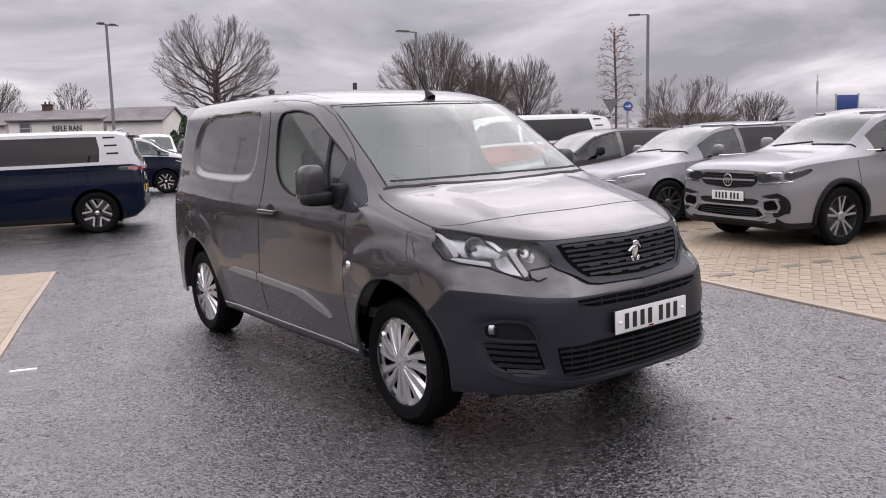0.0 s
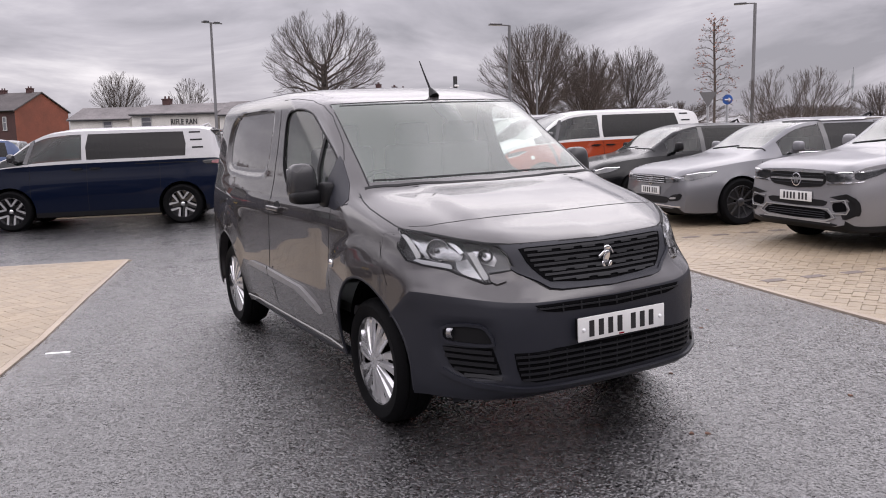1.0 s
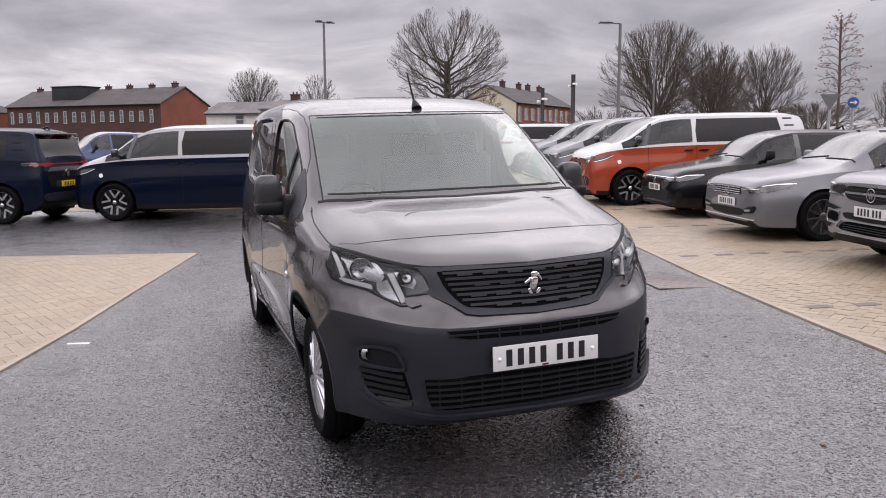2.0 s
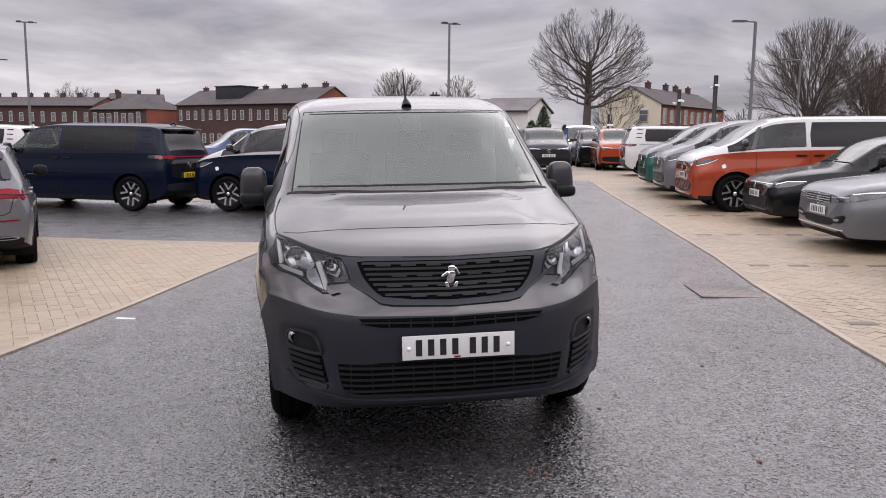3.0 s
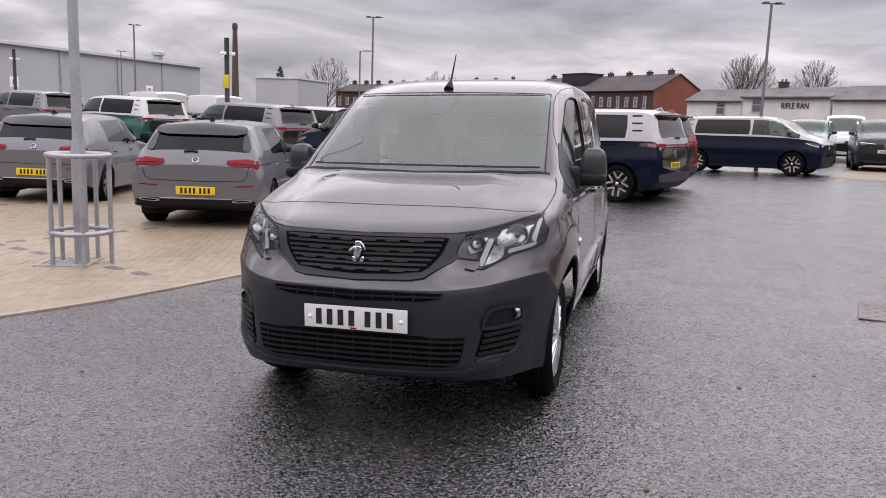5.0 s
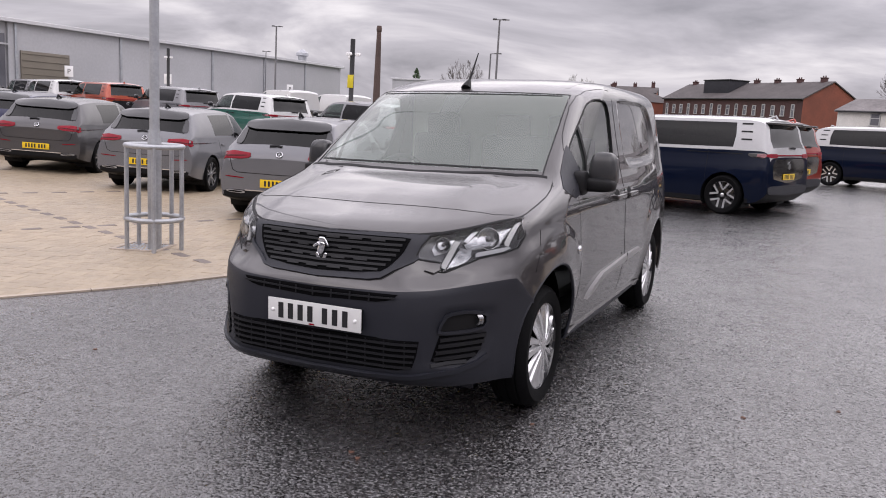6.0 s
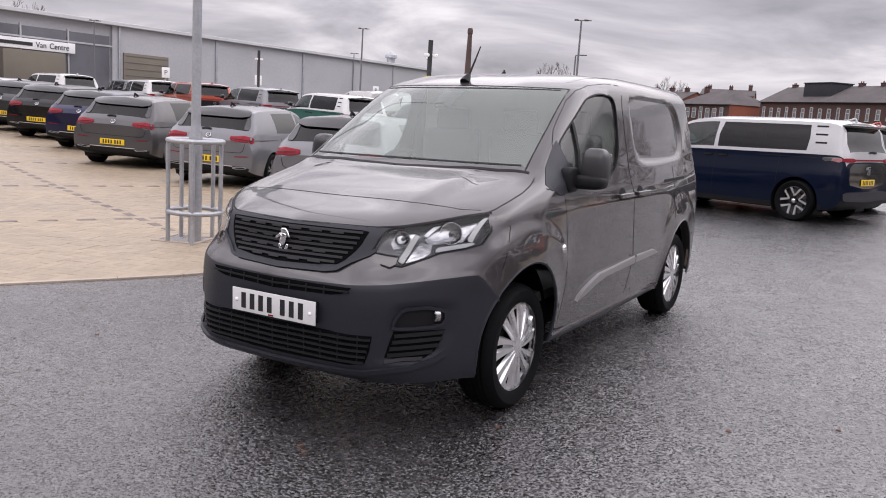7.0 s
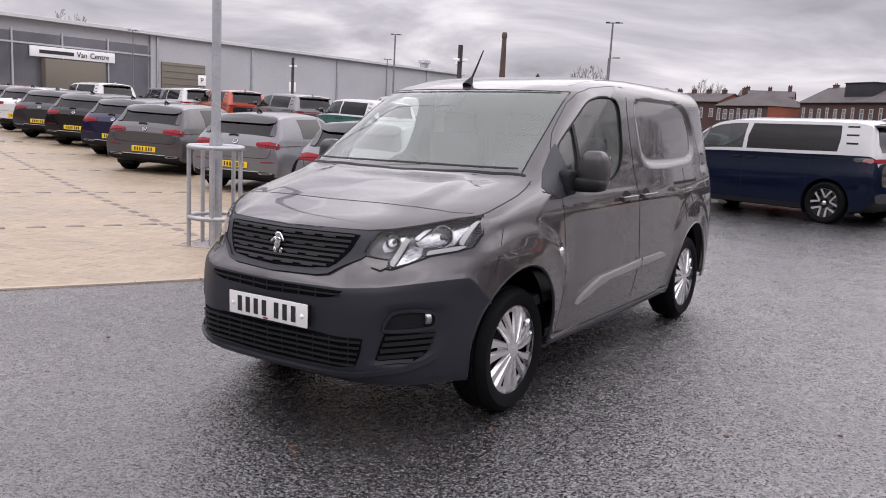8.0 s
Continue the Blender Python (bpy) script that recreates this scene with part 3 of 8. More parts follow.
# y from the front axle, floor height, half width, belt height, half width there, roof rail height, half width there, top height
SHAPES = {
    "bus": dict(R=0.365, wb=2.99, fo=0.80, arch=0.425, S=[
        (-0.80, 0.32, 0.82, 0.88, 0.78, 0.94, 0.64, 0.96), (-0.745, 0.25, 0.90, 0.98, 0.84, 1.04, 0.70, 1.06), (-0.60, 0.22, 0.95, 1.05, 0.88, 1.12, 0.75, 1.15),
        (-0.36, 0.21, 0.975, 1.10, 0.91, 1.20, 0.77, 1.235), (0.0, 0.20, 0.985, 1.14, 0.93, 1.43, 0.77, 1.475), (0.42, 0.20, 0.99, 1.16, 0.935, 1.71, 0.76, 1.765),
        (0.72, 0.20, 0.99, 1.17, 0.935, 1.82, 0.76, 1.875), (1.2, 0.20, 0.99, 1.18, 0.935, 1.86, 0.755, 1.925), (2.4, 0.20, 0.99, 1.19, 0.935, 1.86, 0.75, 1.93),
        (3.25, 0.21, 0.985, 1.20, 0.925, 1.85, 0.745, 1.915), (3.55, 0.24, 0.98, 1.20, 0.915, 1.80, 0.735, 1.865), (3.62, 0.26, 0.975, 1.20, 0.91, 1.71, 0.74, 1.77), (3.675, 0.30, 0.965, 1.19, 0.90, 1.48, 0.77, 1.54),
        (3.75, 0.36, 0.955, 1.15, 0.87, 1.25, 0.79, 1.28), (3.785, 0.42, 0.92, 1.02, 0.85, 1.08, 0.76, 1.10)]),
    "hatch": dict(R=0.318, wb=2.636, fo=0.85, arch=0.355, S=[
        (-0.85, 0.27, 0.70, 0.63, 0.67, 0.67, 0.54, 0.685), (-0.79, 0.20, 0.81, 0.70, 0.75, 0.74, 0.62, 0.755), (-0.62, 0.18, 0.85, 0.77, 0.78, 0.82, 0.65, 0.845),
        (-0.2, 0.17, 0.885, 0.85, 0.79, 0.90, 0.60, 0.93), (0.25, 0.17, 0.894, 0.89, 0.81, 0.96, 0.62, 0.99), (0.42, 0.17, 0.894, 0.90, 0.815, 1.03, 0.62, 1.065),
        (1.0, 0.17, 0.894, 0.92, 0.82, 1.345, 0.61, 1.39), (1.4, 0.17, 0.894, 0.93, 0.82, 1.405, 0.62, 1.455), (2.2, 0.18, 0.894, 0.95, 0.82, 1.395, 0.62, 1.45),
        (2.8, 0.20, 0.89, 0.97, 0.81, 1.37, 0.625, 1.425), (3.0, 0.22, 0.885, 0.98, 0.81, 1.325, 0.63, 1.38), (3.12, 0.24, 0.88, 0.98, 0.805, 1.20, 0.66, 1.245), (3.28, 0.27, 0.875, 0.975, 0.79, 1.03, 0.72, 1.06),
        (3.36, 0.29, 0.86, 0.93, 0.78, 0.97, 0.66, 0.99), (3.42, 0.31, 0.84, 0.86, 0.76, 0.905, 0.62, 0.92), (3.436, 0.33, 0.80, 0.80, 0.70, 0.85, 0.58, 0.87)]),
    "estate": dict(R=0.335, wb=2.79, fo=0.90, arch=0.37, S=[
        (-0.90, 0.27, 0.72, 0.68, 0.69, 0.72, 0.56, 0.735), (-0.84, 0.20, 0.83, 0.745, 0.77, 0.785, 0.64, 0.80), (-0.66, 0.18, 0.87, 0.79, 0.80, 0.84, 0.67, 0.86),
        (-0.2, 0.17, 0.905, 0.86, 0.81, 0.91, 0.62, 0.94), (0.3, 0.17, 0.915, 0.91, 0.83, 0.98, 0.64, 1.01), (0.5, 0.17, 0.916, 0.92, 0.83, 1.05, 0.64, 1.085),
        (1.15, 0.17, 0.916, 0.94, 0.83, 1.38, 0.60, 1.43), (1.6, 0.17, 0.916, 0.95, 0.83, 1.43, 0.59, 1.485), (2.6, 0.18, 0.914, 0.97, 0.825, 1.42, 0.58, 1.475),
        (3.2, 0.19, 0.91, 0.99, 0.81, 1.37, 0.57, 1.43), (3.6, 0.22, 0.89, 1.0, 0.78, 1.16, 0.62, 1.2), (3.74, 0.25, 0.87, 0.98, 0.76, 1.04, 0.66, 1.07),
        (3.83, 0.28, 0.83, 0.9, 0.73, 0.95, 0.62, 0.97), (3.873, 0.33, 0.75, 0.8, 0.66, 0.85, 0.54, 0.87)]),
    "suv": dict(R=0.345, wb=2.59, fo=0.85, arch=0.385, S=[
        (-0.85, 0.30, 0.76, 0.83, 0.73, 0.885, 0.62, 0.905), (-0.80, 0.24, 0.845, 0.885, 0.80, 0.935, 0.69, 0.957), (-0.62, 0.22, 0.885, 0.935, 0.82, 0.985, 0.70, 1.005),
        (-0.2, 0.21, 0.90, 0.975, 0.83, 1.03, 0.70, 1.05), (0.22, 0.21, 0.91, 1.0, 0.835, 1.075, 0.68, 1.10), (0.42, 0.21, 0.91, 1.01, 0.835, 1.15, 0.64, 1.185),
        (0.95, 0.21, 0.91, 1.03, 0.835, 1.46, 0.60, 1.51), (1.35, 0.21, 0.91, 1.04, 0.835, 1.525, 0.59, 1.58), (2.1, 0.22, 0.91, 1.06, 0.83, 1.51, 0.58, 1.565),
        (2.75, 0.23, 0.905, 1.08, 0.81, 1.42, 0.58, 1.48), (3.05, 0.25, 0.895, 1.08, 0.79, 1.25, 0.62, 1.30), (3.22, 0.29, 0.875, 1.06, 0.77, 1.13, 0.66, 1.16),
        (3.34, 0.33, 0.84, 0.98, 0.74, 1.04, 0.62, 1.06), (3.386, 0.4, 0.76, 0.86, 0.66, 0.92, 0.54, 0.94)]),
    "van": dict(R=0.345, wb=3.2, fo=0.92, arch=0.40, S=[
        (-0.92, 0.34, 0.76, 0.80, 0.72, 0.86, 0.60, 0.88), (-0.86, 0.26, 0.88, 0.96, 0.82, 1.02, 0.68, 1.04), (-0.6, 0.24, 0.95, 1.06, 0.88, 1.12, 0.74, 1.15),
        (-0.1, 0.23, 0.975, 1.14, 0.91, 1.22, 0.78, 1.26), (0.15, 0.23, 0.98, 1.17, 0.92, 1.40, 0.79, 1.45), (0.6, 0.23, 0.985, 1.20, 0.93, 1.82, 0.79, 1.88),
        (0.85, 0.23, 0.985, 1.21, 0.935, 1.93, 0.78, 1.99), (1.3, 0.23, 0.985, 1.22, 0.94, 2.02, 0.77, 2.10), (4.0, 0.25, 0.985, 1.22, 0.94, 2.03, 0.77, 2.11),
        (4.2, 0.28, 0.97, 1.2, 0.93, 2.0, 0.76, 2.07), (4.26, 0.32, 0.95, 1.18, 0.91, 1.95, 0.74, 2.0)]),
    "pickup": dict(R=0.40, wb=3.1, fo=0.95, arch=0.45, S=[
        (-0.95, 0.42, 0.66, 0.86, 0.62, 0.98, 0.5, 1.0), (-0.90, 0.36, 0.82, 1.0, 0.76, 1.08, 0.6, 1.1), (-0.7, 0.34, 0.92, 1.08, 0.82, 1.13, 0.64, 1.16),
        (0.2, 0.34, 0.95, 1.14, 0.85, 1.2, 0.66, 1.23), (0.55, 0.34, 0.955, 1.16, 0.86, 1.34, 0.66, 1.38), (1.05, 0.34, 0.955, 1.18, 0.86, 1.72, 0.64, 1.77),
        (1.4, 0.34, 0.955, 1.19, 0.86, 1.80, 0.63, 1.86), (2.3, 0.34, 0.955, 1.2, 0.86, 1.78, 0.62, 1.84), (2.62, 0.35, 0.955, 1.2, 0.86, 1.6, 0.64, 1.64),
        (2.8, 0.36, 0.955, 1.2, 0.87, 1.26, 0.78, 1.27), (4.0, 0.42, 0.95, 1.2, 0.87, 1.25, 0.8, 1.26), (4.25, 0.5, 0.92, 1.18, 0.85, 1.22, 0.78, 1.23)]),
}
SHAPES["bus"]["S"] = [row[:5] + (row[5] - 0.10 * (row[7] > 1.4), row[6], row[7] - 0.10 * (row[7] > 1.4)) for row in SHAPES["bus"]["S"]]
BELT, GLO, GHI, RAIL = 13, 14, 16, 17   # section columns


def car_grid(shape):
    sp = SHAPES[shape]
    S = np.array(sp["S"])
    ys = S[:, 0]
    q = [ys[0]]
    for a, b in zip(ys, ys[1:]):
        k = max(1, int(round((b - a) / 0.07)))
        q += [a + (b - a) * i / k for i in range(1, k + 1)]
    q = np.array(q)
    zb, w, zl, wl, zr, wr, zt = (pchip(ys, S[:, i], q) for i in range(1, 8))
    rows = []
    for i, y in enumerate(q):
        sec = [(0.0, zb[i]), (w[i] * 0.80, zb[i])]
        for j in range(12):
            t = j / 11
            x = w[i] * (0.965 + 0.035 * math.sin(math.pi * min(1, t * 1.15)) ) if t < 0.75 else 0
            full = w[i] * (0.965 + 0.035 * math.sin(math.pi * min(1.0, t * 1.15 * 0.55 / 0.55)))
            x = full + (wl[i] - full) * max(0.0, (t - 0.62) / 0.38) ** 1.6
            sec.append((x, zb[i] + 0.03 + (zl[i] - zb[i] - 0.03) * t))
        for t in (0.10, 0.5, 0.90, 1.0):
            sec.append((wl[i] * (1 - t) + wr[i] * t + 0.022 * math.sin(math.pi * t), zl[i] * (1 - t) + zr[i] * t))
        for t in (0.12, 0.35, 0.65):
            sec.append((wr[i] * (1 - t), zr[i] + (zt[i] - zr[i]) * (1 - (1 - t) ** 2.4)))
        sec.append((0.0, zt[i]))
        rows.append([(x, y, z) for x, z in sec] + [(-x, y, z) for x, z in sec[-2:0:-1]])
    return sp, q, rows


def car(shape, m, label, category, low, up=None, trim=None, style="five", glass_rear=None, group="", name="car", looks=None, plates=True):
    """A parked car: body skin split into its parts, glass, wheels, lamps, plates and mirrors. low, up: paint below and above the belt."""
    up, trim = up or low, trim or BLACK
    looks = looks or {}
    ob = thing(name, m, label, category, group)
    sp, q, rows = car_grid(shape)
    n, c = len(rows), len(rows[0])
    half = c // 2 + 1
    R, wb, ra = sp["R"], sp["wb"], sp["arch"]
    V = [list(v) for r in rows for v in r]
    F, tag, gone = [], [], set()

    def col(k):
        return k if k < half else c - k

    cowl, roof0 = looks.get("cowl", 0.35), looks.get("roof", 1.2)
    rear0, rear1 = looks.get("rear", (2.85, 3.25))
    sides = looks.get("sides", [(0.62, 1.28), (1.34, 2.2), (2.28, 2.8)])
    skirt = looks.get("skirt", 0.0)
    for i in range(n - 1):
        for k in range(c):
            a, b = i * c + k, i * c + (k + 1) % c
            f = (a, a + c, b + c, b)
            cs = sum(V[t][1] for t in f) / 4, sum(V[t][2] for t in f) / 4
            lo_c = min(col(k), col(k + 1) if k + 1 < c else 0)
            hi_c = max(col(k), col((k + 1) % c))
            if 1 <= lo_c and hi_c <= BELT and any((cs[0] - w0) ** 2 + (cs[1] - R) ** 2 < ra * ra for w0 in (0.0, wb)):
                gone.update(f)
                continue
            g = "body"
            strip_h = rows[i][RAIL][2] - rows[i][BELT][2]
            if GLO <= lo_c and hi_c <= GHI and any(s0 <= cs[0] <= s1 for s0, s1 in sides) and strip_h > 0.12:
                g = "side"
            elif RAIL + 1 <= lo_c and cowl <= cs[0] <= roof0:
                g = "screen"
            elif RAIL + 1 <= lo_c and rear0 <= cs[0] <= rear1:
                g = "back"
            elif lo_c >= BELT:
                g = "upper"
            elif hi_c <= 2 or cs[1] < skirt:
                g = "skirt"
            F.append(f)
            tag.append(g)
    # true wheel arches: draw the cut edge onto a circle
    kept = set(v for f in F for v in f)
    for k in gone & kept:
        v = V[k]
        w0 = 0.0 if v[1] < wb / 2 else wb
        d = math.hypot(v[1] - w0, v[2] - R) or 1e-6
        if v[2] > R - 0.1:
            v[1], v[2] = w0 + (v[1] - w0) * ra / d, R + (v[2] - R) * ra / d
        else:
            v[1] = w0 + math.copysign(ra * 0.99, v[1] - w0)
    # side windows with rounded corners
    for s0, s1 in sides if shape == "bus" else ():
        for end, to in ((s0, 1), (s1, -1)):
            hits = [i for i, y in enumerate(q) if (y - end) * to > -0.036]
            i = hits[0] if to > 0 else hits[-1]
            for k in range(c):
                if col(k) in (GLO, GHI) and end > 1.35:
                    V[i * c + k][1] += (0.015 if col(k) == GLO else 0.045) * to
    F += [tuple(range(c)), tuple((n - 1) * c + k for k in range(c))[::-1]]
    tag += ["body", "body"]
    skin = Skin(V, F)
    mats = {"body": low, "upper": up, "side": CARGLASS, "back": REARGLASS, "screen": SCREEN, "skirt": trim}
    names = {"body": "body", "upper": "upper_body", "screen": "windscreen", "back": "rear_window", "skirt": "skirt"}

    def emit(nm, faces, material):
        used = sorted({v for f in faces for v in f})
        ix = {v: j for j, v in enumerate(used)}
        return part_of(nm, [V[v] for v in used], [tuple(ix[v] for v in f) for f in faces], material, ob)

    for g in ("body", "upper", "screen", "back", "skirt"):
        fs = [f for f, t in zip(F, tag) if t == g]
        if fs:
            emit(names[g], fs, mats[g])
    for s0, s1 in sides:
        for sgn in (1, -1):
            fs = [f for f, t in zip(F, tag) if t == "side" and s0 <= sum(V[v][1] for v in f) / 4 <= s1 and sgn * V[f[0]][0] > 0]
            if fs:
                emit("side_window", fs, (DARKGLASS if s0 > 1.3 and glass_rear is None else CARGLASS))
    # cabin: floor, seats, bulk seen through the glass
    bm = bmesh.new()
    w = SHAPES[shape]["S"][5][2]
    zc = rows[n // 2][BELT][2]
    box(bm, (0, (cowl + rear0) / 2, zc - 0.12), (w * 1.66, rear0 - cowl, 0.1), 0.03)
    part("cabin_floor", bm, CABIN, ob)
    for sx in (-1, 1):
        for sy in (1.25, 2.15):
            bm = bmesh.new()
            box(bm, (sx * w * 0.42, sy, zc + 0.0), (w * 0.52, 0.16, 0.5), 0.05)
            box(bm, (sx * w * 0.42, sy, zc + 0.29), (w * 0.26, 0.1, 0.16), 0.04)
            part("seat", bm, CABIN, ob)
    # wheels and arch liners
    track = w - 0.115
    for y0 in (0.0, wb):
        for s in (-1, 1):
            wheel(ob, s * track, y0, R, R, 0.225, style, s)
            bm = bmesh.new()
            arc = [(y0 + ra * 1.0 * math.cos(a), R + ra * 1.0 * math.sin(a)) for a in [math.pi * (1.16 - 1.32 * k / 14) for k in range(15)]]
            outer = [bm.verts.new((s * (w * 0.985), y, z)) for y, z in arc]
            inner = [bm.verts.new((s * (w - 0.36), y, z)) for y, z in arc]
            for k in range(14):
                bm.faces.new((outer[k], outer[k + 1], inner[k + 1], inner[k]))
            bm.faces.new(inner)
            part("arch_liner", bm, BLACK, ob)
            if looks.get("lip"):
                bm = bmesh.new()
                pts = []
                for a in [math.pi * (1.1 - 1.2 * k / 18) for k in range(19)]:
                    yy, zz = y0 + ra * 1.07 * math.cos(a), R + ra * 1.07 * math.sin(a)
                    p, _ = skin.meet("left" if s > 0 else "right", yy, zz)
                    pts.append(p if p is not None and abs(p.x) > w * 0.8 else Vector((s * w * 0.98, yy, zz)))
                tube(bm, pts, looks["lip"], 6)
                part("arch_trim", bm, trim, ob)
    # mirrors
    yb = cowl + 0.42
    mz = zc + 0.13
    for s in (-1, 1):
        bm = bmesh.new()
        pebble(bm, (s * (w + 0.075), yb, mz), (0.20, 0.12, 0.15), 0.6, top=0.85)
        box(bm, (s * (w - 0.03), yb + 0.02, mz - 0.07), (0.14, 0.06, 0.05), 0.02)
        part("door_mirror", bm, looks.get("mirror", up), ob)
    # shut lines, handles
    zs = rows[n // 2][2][2]
    for way in ("left", "right"):
        for yd in looks.get("doors", (0.55, 1.31, 2.25)):
            bm = bmesh.new()
            skin.strip(bm, way, [(yd, zs + 0.1), (yd + 0.01, zc - 0.01)], 0.008)
            part("shut_line", bm, BLACK, ob)
    for way in ("left", "right"):
        for yd in looks.get("handles", (1.14, 2.05)):
            bm = bmesh.new()
            skin.sheet(bm, way, smooth_poly([(yd - 0.1, zc - 0.115), (yd + 0.1, zc - 0.115), (yd + 0.1, zc - 0.085), (yd - 0.1, zc - 0.085)]), 0.03, 0.03, 6, 3)
            part("door_handle", bm, looks.get("handle", low), ob)
    # panels laid on the skin: name, way, outline (one half, mirrored), material, height over the skin
    for nm, way, pl, material, off in looks.get("panels", []):
        for s in ((1, -1) if way in ("front", "rear") else (1,)):
            bm = bmesh.new()
            skin.sheet(bm, way, smooth_poly([(u * s, v) for u, v in pl]), off, 0.02, 8, 6)
            part(nm, bm, material, ob)
    for nm, way, pl, material, off in looks.get("centre", []):
        bm = bmesh.new()
        skin.sheet(bm, way, smooth_poly([(u, v) for u, v in pl] + [(-u, v) for u, v in pl[::-1]]), off, 0.02, 12, 6)
        part(nm, bm, material, ob)
    for nm, way, x0, x1, zlist, th, material, off in looks.get("bars", []):
        for zz in zlist:
            bm = bmesh.new()
            skin.strip(bm, way, [(x0, zz), ((x0 + x1) / 2, zz), (x1, zz)], th, off, 0.02)
            part(nm, bm, material, ob)
    for way, zz in looks.get("plates", ()):
        if plates:
            p, _ = skin.meet(way, 0.0, zz)
            if p is not None:
                mm = Matrix.Translation((0, p.y - 0.02, zz)) if way == "front" else Matrix.Translation((0, p.y + 0.02, zz)) @ Matrix.Rotation(math.pi, 4, "Z")
                plate(ob, mm, WHITEPLATE if way == "front" else YELLOWPLATE)
    for way, zz, r in looks.get("badges", ()):
        p, nn = skin.meet(way, 0.0, zz)
        if p is not None:
            bm = bmesh.new()
            mm = Matrix.Translation(p + nn * 0.006) @ nn.to_track_quat("Z", "Y").to_matrix().to_4x4()
            lathe(bm, [(r, -0.01), (r, 0.004), (0.002, 0.005)], 20, "z", mm)
            badge = part("badge", bm, BLACK, ob)
            bm = bmesh.new()
            lathe(bm, [(r, 0.0), (r, 0.007), (r * 0.88, 0.009), (r * 0.87, 0.004)], 20, "z", mm)
            part("ring", bm, CHROME, badge)
            bm = bmesh.new()
            for a0, x0 in ((22, -0.38), (-22, -0.12), (22, 0.12), (-22, 0.38)):
                box(bm, (0, 0, 0), (r * 0.11, r * 1.0, 0.006), 0, mm @ Matrix.Translation((x0 * r, -0.05 * r, 0.007)) @ Matrix.Rotation(radians(a0), 4, "Z"))
            part("zigzag", bm, SATIN, badge)
    for nm, way, line, th, material, off in looks.get("lines", []):
        bm = bmesh.new()
        skin.strip(bm, way, line, th, off, 0.012)
        part(nm, bm, material, ob)
    if "fin" in looks:
        p, nn = skin.meet("top", 0.0, looks["fin"])
        bm = bmesh.new()
        fh = looks.get("fin_h", 0.06)
        tube(bm, [(0, p.y - 0.16, p.z - 0.01), (0, p.y - 0.04, p.z + fh * 0.45), (0, p.y + 0.03, p.z + fh), (0, p.y + 0.06, p.z - 0.01)], [0.012, 0.022, 0.016, 0.02], 8)
        part("roof_fin", bm, up if looks.get("fin_up") else BLACK, ob)
    if looks.get("bus_spoiler"):
        ys, zs0 = looks["bus_spoiler"]
        bm = bmesh.new()
        box(bm, (0, ys, zs0), (1.34, 0.20, 0.045), 0.02, seg=2)
        part("spoiler", bm, GLOSSBLACK, ob)
    for wx in looks.get("wipers", ()):
        p, nn = skin.meet("rear", wx, looks["wiper_z"])
        if p is not None:
            bm = bmesh.new()
            skin.strip(bm, "rear", [(0.0, looks["wiper_z"]), (wx, looks["wiper_z"] + 0.01), (wx * 2.2, looks["wiper_z"])], 0.028, 0.02, 0.02)
            part("rear_wiper", bm, BLACK, ob)
    if "sweep" in looks:
        zc0 = looks["sweep"]
        for sx in (-0.5, 0.12):
            bm = bmesh.new()
            skin.strip(bm, "top", [(sx, zc0), (sx + 0.3, zc0 + 0.02), (sx + 0.58, zc0 + 0.06)], 0.014, 0.010, 0.012)
            part("windscreen_wiper", bm, BLACK, ob)
    return ob


